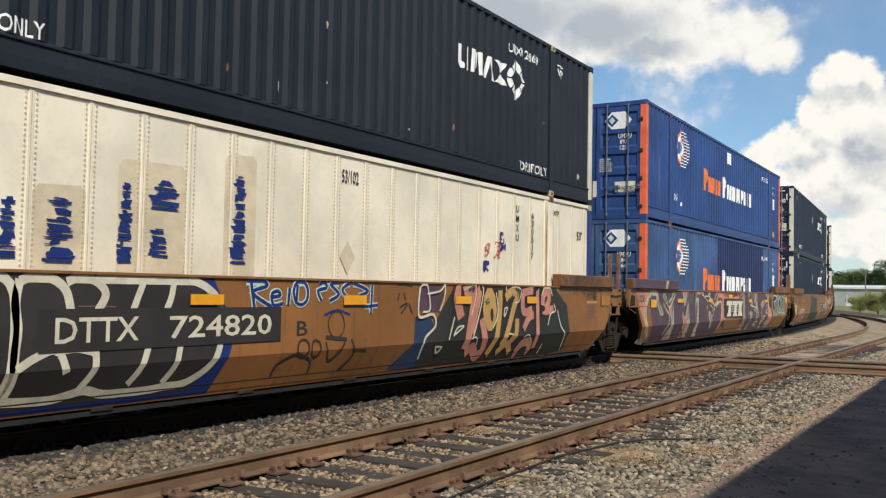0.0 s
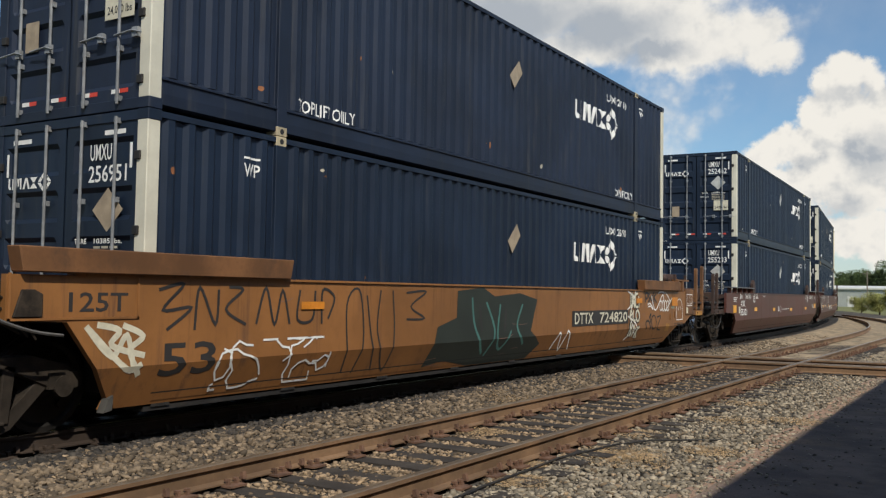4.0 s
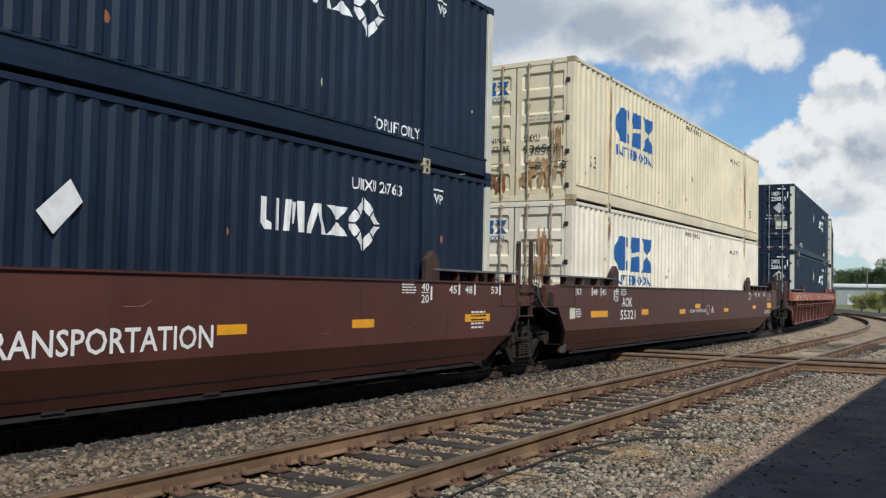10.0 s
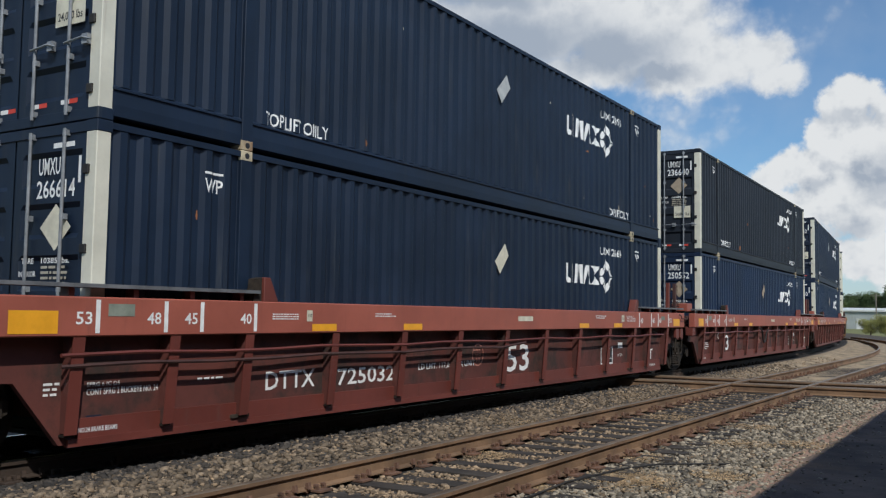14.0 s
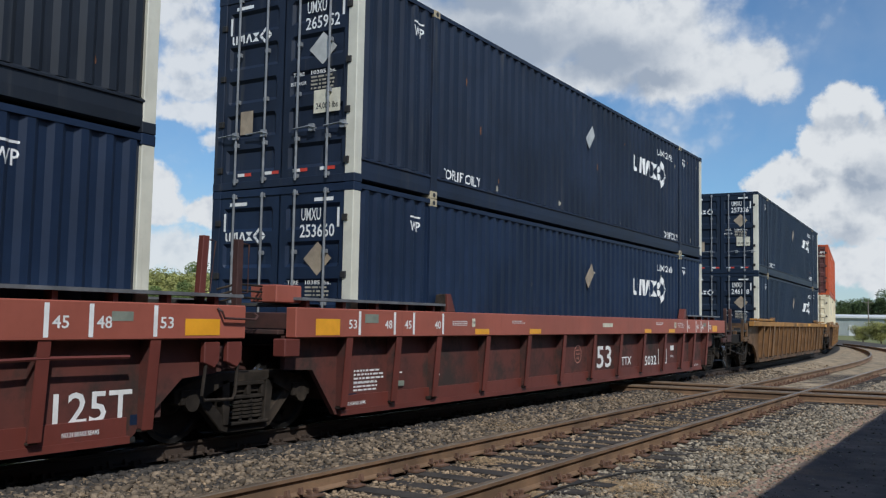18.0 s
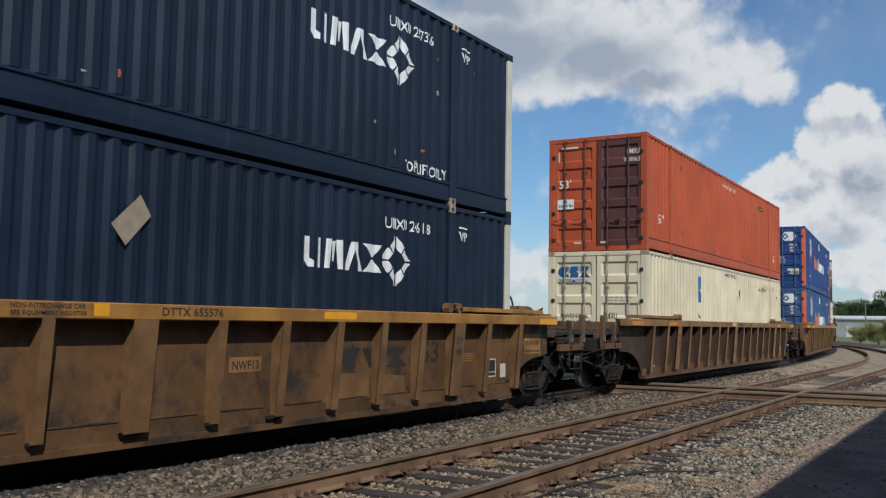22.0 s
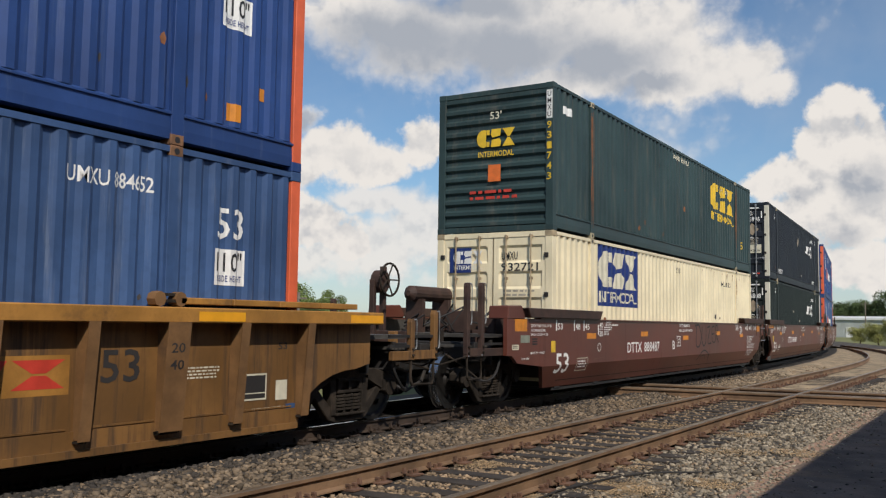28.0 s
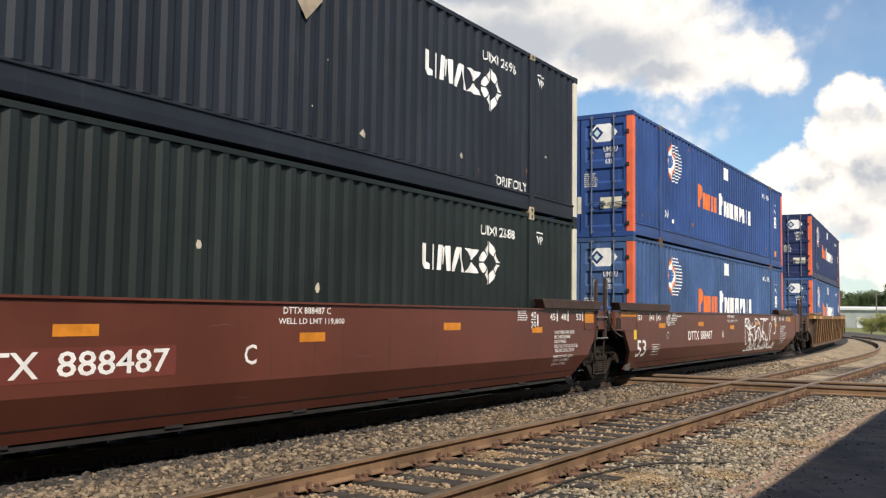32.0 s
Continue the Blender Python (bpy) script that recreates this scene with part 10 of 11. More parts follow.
    spray(u, 0.0040, [
        ("line", INK_DARK, 0.05, [(14.42, 1.45), (14.41, 1.21)]),
        ("line", INK_DARK, 0.05, [(14.42, 1.43), (14.56, 1.43), (14.54, 1.31), (14.42, 1.32)]),
        ("line", INK_DARK, 0.05, [(14.71, 1.41), (14.59, 1.39), (14.72, 1.29), (14.6, 1.23)]),
        ("line", INK_DARK, 0.05, [(14.92, 1.39), (14.77, 1.33), (14.9, 1.23)]),
        ("line", INK_DARK, 0.05, [(14.98, 1.47), (15.0, 1.21), (15.0, 1.33), (15.17, 1.42)]),
        ("line", INK_DARK, 0.05, [(15.02, 1.32), (15.21, 1.21)]),
        ("line", INK_DARK, 0.05, [(14.51, 0.59), (14.45, 0.75), (14.65, 0.78), (14.8, 0.59)]),
        ("line", INK_DARK, 0.05, [(14.67, 0.84), (14.79, 0.94), (14.77, 0.74)]),
        ("loop", INK_DARK, 0.035, [(15.19, 0.74), (15.16, 0.65), (15.07, 0.59), (14.96, 0.6), (14.87, 0.66), (14.84, 0.75), (14.87, 0.84), (14.95, 0.9), (15.06, 0.9), (15.15, 0.83)]),
    ])
    spray(u, 0.0076, [
        ("line", INK_DARK, 0.035, [(15.23, 0.86), (15.52, 0.88), (15.27, 0.61), (15.57, 0.55)]),
    ])
    spray(u, 0.0040, [
        ("line", INK_WHITE, 0.03, [(14.57, 1.17), (14.75, 1.19), (14.97, 1.06)]),
        ("line", INK_WHITE, 0.03, [(14.6, 1.11), (14.78, 1.13), (14.94, 1.04)]),
        ("line", INK_WHITE, 0.03, [(15.34, 1.44), (15.57, 1.47), (15.85, 1.43)]),
        ("line", INK_WHITE, 0.03, [(15.4, 1.47), (15.57, 1.47), (15.78, 1.47)]),
        ("line", INK_WHITE, 0.03, [(15.84, 1.47), (16.11, 1.34), (16.22, 1.22)]),
        ("loop", INK_WHITE, 0.03, [(15.62, 1.14), (15.59, 1.05), (15.53, 1.02), (15.47, 1.05), (15.44, 1.14), (15.46, 1.22), (15.52, 1.26), (15.59, 1.22)]),
        ("loop", INK_WHITE, 0.03, [(15.8, 1.14), (15.77, 1.05), (15.71, 1.01), (15.64, 1.05), (15.62, 1.14), (15.64, 1.22), (15.7, 1.26), (15.77, 1.22)]),
    ])
    spray(u, 0.0068, [
        ("loop", INK_WHITE, 0.03, [(15.97, 1.13), (15.94, 1.04), (15.88, 1.01), (15.81, 1.05), (15.78, 1.14), (15.81, 1.22), (15.87, 1.26), (15.94, 1.22)]),
        ("loop", INK_WHITE, 0.03, [(16.14, 1.13), (16.12, 1.04), (16.05, 1.01), (15.98, 1.04), (15.95, 1.13), (15.98, 1.22), (16.04, 1.26), (16.11, 1.22)]),
    ])
    scribble(u, 0.9, 2.8, 0.3, 0.82, 12, INK_WHITE, 41, w=0.025)
    sheets(u, [(2.21, 2.64, 1.16, 1.25), (13.77, 14.16, 1.20, 1.31), (16.36, 16.80, 1.13, 1.34)], OLD_ORANGE, (FLANK[0], lambda z: flank_x(z) + 0.016, 0.63))
    decal("repaint_patch", poly_shape(rect(near(15.95), near(16.24), 0.51, 0.70)), CHORD_YELLOW, u, FLANK, "small yellow patch")
    ghost = curve_pts(lambda t: (near(17.0) + 0.24 * math.cos(math.pi * (1 - t)), 1.08 + 0.22 * math.sin(math.pi * t)), 10)
    decal("painted_tag", poly_shape(*stroke([(near(16.74), 0.78)] + ghost + [(near(17.28), 0.78), (near(16.74), 0.77)], 0.022), *stroke([(near(16.9), 1.1), (near(16.95), 1.0)], 0.02), *stroke([(near(17.05), 1.12), (near(17.1), 1.02)], 0.02)), INK_WHITE, u, FLANK, "white sprayed arch outline", eps=0.006)
    fr = [rect(near(17.52), near(18.02), 1.02, 1.04), rect(near(17.52), near(18.02), 1.33, 1.35), rect(near(17.52), near(17.54), 1.04, 1.33), rect(near(18.0), near(18.02), 1.04, 1.33), rect(near(17.8), near(17.815), 1.12, 1.33), rect(near(17.54), near(18.0), 1.11, 1.125)]
    decal("record_panel", poly_shape(*fr), INK_WHITE, u, FLANK, "white ruled record panel")
    fine_print(u, [(16.6, 17.4, 0.60, 0.70, 2)], FLANK, INK_DARK)
    stack(41.05, navy_box("256951", False, NAVY, P2), navy_box("247140", True, NAVY_WORN, P2), -1.68, CL + 1.7)

    # second car, brown, three units
    F, R = -2.05, CL + 1.68
    u = smooth_car("well_car", "dark brown smooth-sided well car with white stencils", CAR_BROWN, "end", "art", brake=-1, group="brown car units", gear=GEAR_BROWN)
    on_train(u, 64.75, 0, F, R)
    words(u, [("AOK", -0.10, 0.55, 1.06, 1.27), ("55321", -0.12, 0.85, 0.78, 0.99), ("B", 6.59, 6.82, 0.85, 1.03)])
    bracket_marks(u, z=1.32)
    bracket_marks(u, True, z=1.32)
    sheets(u, [(-1.17, -0.72, 0.88, 1.11), (2.07, 2.53, 0.90, 1.02), (5.51, 5.92, 0.87, 0.98), (9.27, 9.79, 0.84, 0.95), (13.2, 13.7, 0.85, 0.96), (15.95, 16.5, 0.9, 1.10)])
    sheets(u, [(-0.38, -0.16, 0.86, 1.06)], INK_CREAM, name="label_sheet")
    fine_print(u, [(-1.15, -0.5, 1.2, 1.36, 3), (7.5, 9.1, 0.88, 0.94, 1), (3.5, 4.1, 1.38, 1.42, 1), (15.4, 15.9, 0.9, 1.06, 4)])
    ring = [(near(7.05) + 0.13 * math.cos(i * math.tau / 16), 0.93 + 0.11 * math.sin(i * math.tau / 16)) for i in range(17)]
    decal("plate_mark", poly_shape(*stroke(ring, 0.015)), INK_WHITE, u, FLANK)
    stack(64.75, navy_box("255233", False), navy_box("252462", True, NAVY), F, R)

    u = smooth_car("well_car", "dark brown smooth-sided well car with large white numerals", CAR_BROWN, "art", "art", group="brown car units")
    on_train(u, 84.37)
    words(u, [("125 T", -1.04, -0.42, 1.20, 1.38), ("C", 4.82, 5.05, 0.80, 1.04), ("53", 5.72, 6.45, 1.06, 1.48), ("LD LMT 115800 PER UNIT", 1.90, 3.20, 0.93, 1.02)])
    decal("emblem", poly_shape(*[rect(near(6.75 + 0.13 * q), near(6.83 + 0.13 * q), 0.70, 0.94) for q in range(3)]), INK_WHITE, u, FLANK, "three white bars")
    words(u, [("TRANSPORTATION", 7.10, 9.82, 0.72, 0.965)])
    bracket_marks(u, z=1.33)
    bracket_marks(u, True, z=1.32)
    sheets(u, [(0.69, 1.68, 0.89, 1.01), (3.24, 3.74, 0.89, 1.0), (6.1, 6.55, 0.88, 1.0), (9.87, 10.32, 0.85, 0.96), (12.23, 12.71, 0.86, 0.97), (15.1, 15.9, 0.88, 1.0)])
    sheets(u, [(-0.39, -0.20, 0.88, 1.09)], INK_CREAM, name="label_sheet")
    words(u, [("2 INCH HF COMP SHOES", -0.17, 0.50, 1.055, 1.105), ("NO 24 BRAKE BEAMS", -0.17, 0.44, 0.985, 1.035), ("38 INCH WHEELS", -0.17, 0.30, 0.915, 0.965), ("SPRG 7 OC D-5 7 IC D-6", -0.17, 0.70, 0.845, 0.895), ("SPRG 2 OC B-353 2 IC B-354", -0.17, 0.62, 0.775, 0.825)])
    fine_print(u, [(3.2, 3.7, 1.36, 1.40, 1), (15.3, 15.8, 0.75, 1.05, 5)])
    stack(84.37, navy_box("267633", False, NAVY, INK_WHITE, drop=0.27), navy_box("245989", True, NAVY, P2))

    u = smooth_car("well_car", "dark brown smooth-sided well car under cream containers", CAR_BROWN, "art", "end", group="brown car units", gear=GEAR_BROWN)
    on_train(u, 103.9, 0, -1.68, CL + 1.7)
    yb = near(CL)
    part("brake_housing", boxes((0.96, 1.20, yb + 2.94, yb + 3.24, 1.0, 1.86), (1.0, 1.16, yb + 2.98, yb + 3.20, 1.86, 1.90)), GEAR_BROWN, u, "upright brake housing", bevel=0.02)
    ring = [(0.92, yb + 2.90 + 0.20 * math.cos(i * math.tau / 18), 1.80 + 0.20 * math.sin(i * math.tau / 18)) for i in range(19)]
    bm = B()
    pipe(bm, ring, 0.018)
    part("brake_wheel", bm, TRUCK, u, "spoked brake wheel")
    for i in range(0, 18, 3):
        bm = B()
        pipe(bm, [ring[i], (0.96, yb + 2.90, 1.80)], 0.011)
        part("spoke", bm, TRUCK, u)
    words(u, [("AOK", 2.40, 3.05, 1.06, 1.27), ("55321", 2.31, 3.27, 0.78, 0.99), ("A", 9.6, 9.85, 0.84, 1.02), ("L200-5", 16.45, 16.95, 0.73, 0.84), ("45", 14.93, 15.12, 1.33, 1.44), ("48", 15.42, 15.62, 1.33, 1.44), ("53", 16.17, 16.39, 1.33, 1.45), ("40", 14.14, 14.32, 1.36, 1.46), ("20", 14.14, 14.32, 1.20, 1.30)])
    bracket_marks(u, z=1.32)
    sheets(u, [(15.16, 15.21, 1.30, 1.47), (15.67, 15.72, 1.30, 1.47), (16.44, 16.49, 1.30, 1.48), (14.38, 14.43, 1.25, 1.40)], INK_WHITE, name="length_mark")
    sheets(u, [(0.63, 1.56, 0.86, 0.99), (3.68, 4.15, 0.87, 1.0), (6.60, 7.10, 0.85, 0.97), (8.0, 8.48, 0.98, 1.10), (11.0, 11.5, 0.85, 0.96), (14.66, 15.13, 0.91, 1.02), (16.85, 17.42, 0.91, 1.10)])
    sheets(u, [(-0.43, -0.16, 0.85, 1.06)], INK_CREAM, name="label_sheet")
    ring = [(near(9.27) + 0.13 * math.cos(i * math.tau / 16), 0.93 + 0.13 * math.sin(i * math.tau / 16)) for i in range(17)]
    decal("plate_mark", poly_shape(*stroke(ring, 0.015)), INK_WHITE, u, FLANK)
    words(u, [("LD LMT 115800 PER UNIT", 7.5, 9.05, 0.87, 0.95)])
    fine_print(u, [(-0.12, 0.18, 0.86, 1.05, 4), (17.62, 17.85, 1.40, 1.44, 1), (17.7, 17.95, 1.20, 1.24, 1)])
    words(u, [("2 INCH HF COMP SHOES", 16.90, 17.46, 1.36, 1.405), ("NO. 24 BRAKE BEAMS", 16.90, 17.40, 1.275, 1.32), ("SPRG 7 OC D-5 3 IC D-6", 16.90, 17.48, 1.19, 1.235), ("EMPTY LOAD", 17.0, 17.34, 0.79, 0.835), ('3/8" ADJ BLOCK', 17.0, 17.42, 0.72, 0.765)])
    sheets(u, [(17.425, 17.53, 0.91, 1.10)], INK_YELLOW, name="label_sheet")
    low = rail_box("932873", "white corrugated container with blue railway emblem and rust streaks", WHITE_BOX, INK_BLUE)
    top = rail_box("936567", "cream corrugated container with blue railway emblem and rusty door edges", CREAM, INK_BLUE)
    rust_runs(low, ("end", -HALF + 0.02), [(0.62, 2.4, 1.0, 0.16), (0.60, 2.2, 1.2, 0.22), (-0.95, 2.0, 0.6, 0.1), (0.5, 1.1, 0.3, 0.3)], 4)
    rust_runs(top, ("end", -HALF + 0.02), [(-0.9, 0.9, 0.15, 0.25), (-0.4, 0.6, 0.15, 0.3), (0.5, 0.9, 0.15, 0.5), (0.9, 1.6, 0.4, 0.14), (0.2, 0.6, 0.15, 0.2)], 5)
    rust_runs(top, ("side", CW + 0.003), [(near(1.98), 2.7, 0.1, 0.10), (near(14.17), 2.5, 0.1, 0.09)], 6)
    for q in range(3):
        a = radians(90 + 120 * q)
        decal("tape_remnant", poly_shape([(near(6.16) + 0.16 * math.cos(a + d) * k, 1.54 + 0.17 * math.sin(a + d) * k) for d, k in ((0.0, 0.2), (-0.35, 0.9), (0.0, 1.1), (0.4, 0.85))]), GHOST_INK, low, "ribbed", "grey-brown tape remnant", eps=0.003 + 0.0005 * q)
    rust_runs(low, ("side", CW + 0.003), [(near(1.98), 2.75, 2.0, 0.10), (near(14.17), 2.75, 2.2, 0.08)], 8)
    stack(103.9, low, top, -1.68, CL + 1.7)

    # third car, red, three units
    W5 = ("side", 1.50)
    W4 = ("side", SHEET_X)
    F7 = -1.75
    for k, (s0, ne, fe, num, nb, nt, mb, mt) in enumerate(((127.55, "end", "art", "725032", "266614", "258915", NAVY, NAVY), (147.05, "art", "art", "725032", "250552", "236640", NAVY_BLUE, CHARCOAL), (166.5, "art", "end", "725032", "253660", "265952", NAVY_BLUE, NAVY_WORN))):
        fr, rr = (F7 if ne == "end" else -1.68), (CL + 1.4 if fe == "end" else CL + 1.68)
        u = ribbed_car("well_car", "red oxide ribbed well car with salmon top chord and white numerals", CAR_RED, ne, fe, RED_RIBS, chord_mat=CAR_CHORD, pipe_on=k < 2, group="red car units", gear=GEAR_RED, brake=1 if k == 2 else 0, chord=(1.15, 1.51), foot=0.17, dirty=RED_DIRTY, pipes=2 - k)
        on_train(u, s0, 0, fr, rr)
        a53 = (8.21, 9.05) if k == 0 else ((2.15, 3.02) if k == 1 else (8.42, 9.24))
        words(u, [("53", *a53, 0.44, 0.90)], W4)
        if k == 0:
            words(u, [("DTTX", 2.38, 3.25, 0.50, 0.71), ("725032", 3.69, 4.94, 0.48, 0.69), ("LD LMT. 117,000 PER UNIT", 5.54, 7.15, 0.58, 0.68), ("SPRG 6 IC D5", 0.0, 0.37, 0.68, 0.72), ("CONT SPRG 2 BUCKEYE NO. 24", 0.0, 0.83, 0.60, 0.66), ("25T", 14.85, 15.5, 0.42, 0.66)], W4)
        elif k == 1:
            words(u, [("C", 1.75, 1.9, 0.8, 0.95), ("125T", 15.12, 15.99, 0.37, 0.67)], W4)
        else:
            words(u, [("DTTX", 9.62, 10.46, 0.46, 0.64), ("725032", 10.95, 12.2, 0.40, 0.62)], W4)
        rs = 7.25 if k < 2 else 7.43
        ring = [(near(rs) + 0.17 * math.cos(i * math.tau / 20), 0.76 + 0.17 * math.sin(i * math.tau / 20)) for i in range(21)]
        decal("plate_mark", poly_shape(*stroke(ring, 0.018)), INK_PINK, u, W4, "salmon ring outline")
        words(u, [("H", rs - 0.05, rs + 0.05, 0.64, 0.71), ("PLACE", rs - 0.09, rs + 0.09, 0.74, 0.78)], W4, INK_PINK)
        fine_print(u, [(rs - 0.12, rs + 0.12, 0.81, 0.85, 1)], W4, INK_PINK)
        if k == 2:
            words(u, [("A", 2.08, 2.24, 0.56, 0.72)], W4)
            fine_print(u, [(1.0, 1.28, 0.62, 0.66, 1), (0.1, 0.75, 0.42, 0.56, 3)], W4)
            part("defect_card_holder", boxes((SHEET_X, SHEET_X + 0.03, near(1.0), near(1.24), 0.46, 0.53)), GREY_SHEET, u)
        if k == 1:
            bm = B()
            pipe(bm, smooth([(1.49, near(6.4), 1.10), (1.50, near(6.78), 0.99), (1.48, near(7.0), 0.72), (1.48, near(7.15), 0.60), (1.48, near(7.34), 0.68), (1.49, near(7.57), 0.95), (1.49, near(7.75), 1.02)]), 0.028)
            part("air_hose", bm, BLACK, u, "black hose hanging in a loop")
        fine_print(u, [(-0.45, -0.28, 0.60, 0.74, 3), (1.35, 1.8, 0.65, 0.7, 1)] if k == 0 else [(0.1, 0.8, 0.52, 0.72, 4)], W4)
        words(u, [("NO.24 BRAKE BEAMS", -0.1, 0.33, 0.27, 0.315), ("NO.24 BRAKE BEAMS", 15.2, 15.6, 0.27, 0.315)], ("side", 1.335))
        words(u, [("LOT 2738", 13.29, 13.54, 0.55, 0.60)], W4)
        sheets(u, [(13.29, 13.56, 0.72, 0.84)], INK_WHITE, W4, "label_sheet")
        decal("record_panel", poly_shape(rect(near(12.35), near(12.97), 0.42, 0.75)), INK_BLACK, u, W4, "black record panel with white frame")
        decal("record_panel", poly_shape(*stroke([(near(12.35), 0.42), (near(12.97), 0.42), (near(12.97), 0.75), (near(12.35), 0.75), (near(12.35), 0.42)], 0.03), *stroke([(near(12.72), 0.45), (near(12.72), 0.75)], 0.012), *stroke([(near(12.37), 0.52), (near(12.95), 0.52)], 0.012)), INK_WHITE, u, W4, eps=0.006)
        for w, a, far in (("53", -0.06, 0), ("48", 0.73, 0), ("45", 1.20, 0), ("40", 1.98, 0), ("40", 14.08, 1), ("45", 14.87, 1), ("48", 15.33, 1), ("53", 16.07, 1)):
            decal("length_mark", poly_shape(rect(near(a) - 0.025, near(a) + 0.025, 1.18, 1.485)), INK_WHITE, u, W5)
            b = near(a) + (0.06 if far else -0.23)
            decal("stencil", word_shape(w, b, b + 0.17, 1.26, 1.375), INK_WHITE, u, W5)
        sheets(u, [(-0.94, -0.47, 1.18, 1.38), (2.94, 3.40, 1.175, 1.26), (4.86, 5.32, 1.175, 1.26), (10.8, 11.26, 1.175, 1.26), (12.56, 13.03, 1.175, 1.26), (16.45, 16.93, 1.19, 1.36)], YELLOW, W5)
        sheets(u, [(8.25, 8.8, 1.30, 1.38)], INK_CREAM, W5, "label_sheet")
        fine_print(u, [(2.25, 2.8, 1.30, 1.38, 3), (4.2, 4.7, 1.34, 1.40, 2), (11.6, 12.2, 1.34, 1.42, 2)], W5)
        words(u, [("CONTAINER SHOE MUST BE:", 13.25, 13.72, 1.385, 1.415), ('- DOWN FOR 96" WIDE LOADS', 13.27, 13.82, 1.34, 1.37), ('- UP FOR 102" WIDE LOADS', 13.27, 13.80, 1.295, 1.325)], W5)
        sheets(u, [(2.84, 2.94, 1.29, 1.42), (13.0, 13.16, 1.29, 1.43)], INK_CREAM, W5, "label_sheet")
        words(u, [("110", 2.855, 2.925, 1.34, 1.38), ("110", 13.03, 13.13, 1.335, 1.385)], ("side", 1.504), INK_BLACK)
        sheets(u, [(0.05, 0.35, 1.335, 1.45), (15.55, 15.8, 1.33, 1.42)], GREY_SHEET, W5, "label_sheet")
        stack(s0, navy_box(nb, False, mb, P2 if k else INK_CREAM), navy_box(nt, True, mt, PLACARD if k != 1 else P2, k != 1, "charcoal corrugated steel container with white end posts" if mt is CHARCOAL else "dark navy corrugated steel container with white end posts and white emblem"), fr, rr)

    # single cars
    F1, R1 = -1.65, CL + 1.35
    singles = ((189.82, CAR_YELLOW, "weathered yellow and black ribbed well car with worn lettering"), (213.12, CAR_MUD, "rust brown ribbed well car"), (236.55, CAR_TAN, "tan yellow ribbed well car with dark numerals"), (322.4, CAR_MUD, "rust brown ribbed well car"))
    for k, (s0, mat, lab) in enumerate(singles):
        u = ribbed_car("well_car", lab, mat, "end", "end", TAN_RIBS, chord=(1.36, 1.52), chord_mat=CHORD_YELLOW if k in (0, 2) else RIB_TAN2, arch=True, group="single well cars", brake=1 if k in (0, 3) else 0, rib_depth=0.125, rib_mat=RIB_TAN if k in (0, 2) else RIB_TAN2, dirty=MUD_DIRTY if k in (1, 3) else None)
        on_train(u, s0, 0, F1, R1)
        ink = INK_DARK
        W6 = ("side", SHEET_X)
        words(u, [("53", 13.34, 13.80, 0.78, 1.10), ("53", 15.82, 15.98, 1.06, 1.14)] + ([("53", 2.35, 2.81, 0.78, 1.10)] if k in (0, 2) else []), W6, ink)
        for a_, b_ in zip(TAN_RIBS[:-1], TAN_RIBS[1:]):
            # pressed border of each bay
            bm = B()
            box(bm, SHEET_X, SHEET_X + 0.010, near(a_) + 0.12, near(b_) - 0.12, 0.375, 0.392)
            part("bay_edge", bm, mat, u)
        for s in (2.03, 14.12):
            words(u, [("20", s - 0.09, s + 0.09, 1.06, 1.16), ("40", s - 0.09, s + 0.09, 0.89, 0.99)], ("sloped", lambda z: 1.425 + (z - 0.2) * 0.07, 0.5), ink)
        if k == 0:
            words(u, [("DTTX 655576", 8.29, 9.12, 1.405, 1.49), ("NON-INTERCHANGE CAR", 6.66, 7.40, 1.455, 1.50), ("SEE EQUIPMENT REGISTER", 6.66, 7.42, 1.39, 1.435)], W5, INK_DARK)
            words(u, [("DTTX", 2.32, 2.92, 0.76, 0.95), ("655576", 3.12, 3.92, 0.74, 0.93)], W6, INK_DARK)
            decal("repaint_patch", poly_shape([(near(2.25), 0.45), (near(2.95), 0.42), (near(2.9), 1.02), (near(2.28), 1.0)], [(near(3.15), 0.5), (near(3.95), 0.45), (near(3.9), 0.98), (near(3.1), 1.0)]), RIB_TAN, u, W6, "worn tan repaint patch", eps=0.001)
            sheets(u, [(9.43, 9.95, 0.79, 0.96)], RIB_TAN2, W6, "label_sheet")
            words(u, [("NWF13", 9.48, 9.90, 0.82, 0.92)], ("side", SHEET_X + 0.003), INK_DARK)
            decal("repaint_patch", poly_shape(rect(near(16.71), near(17.36), 0.84, 1.19)), CHORD_YELLOW, u, W6, "yellow repaint patch", eps=0.002)
            words(u, [('IW 8 9-7/8"', 16.75, 17.30, 0.99, 1.08), ("INCH TREAD COND. SHOES", 16.75, 17.30, 0.87, 0.91)], ("side", SHEET_X + 0.003), INK_DARK)
        bl = (INK_DARK, RIB_TAN, INK_RED, RIB_TAN)[k]
        decal("emblem", poly_shape([(near(11.5), 0.76), (near(11.66), 0.76), (near(11.84), 1.02), (near(11.34), 1.02)], [(near(12.05), 0.76), (near(12.2), 0.76), (near(12.38), 1.02), (near(11.88), 1.02)],
                                   [(near(12.42), 0.76), (near(12.95), 0.76), (near(12.76), 0.88), (near(12.62), 0.88)], [(near(12.42), 1.02), (near(12.62), 0.90), (near(12.76), 0.90), (near(12.95), 1.02)]), bl, u, W6, "worn emblem of wedges")
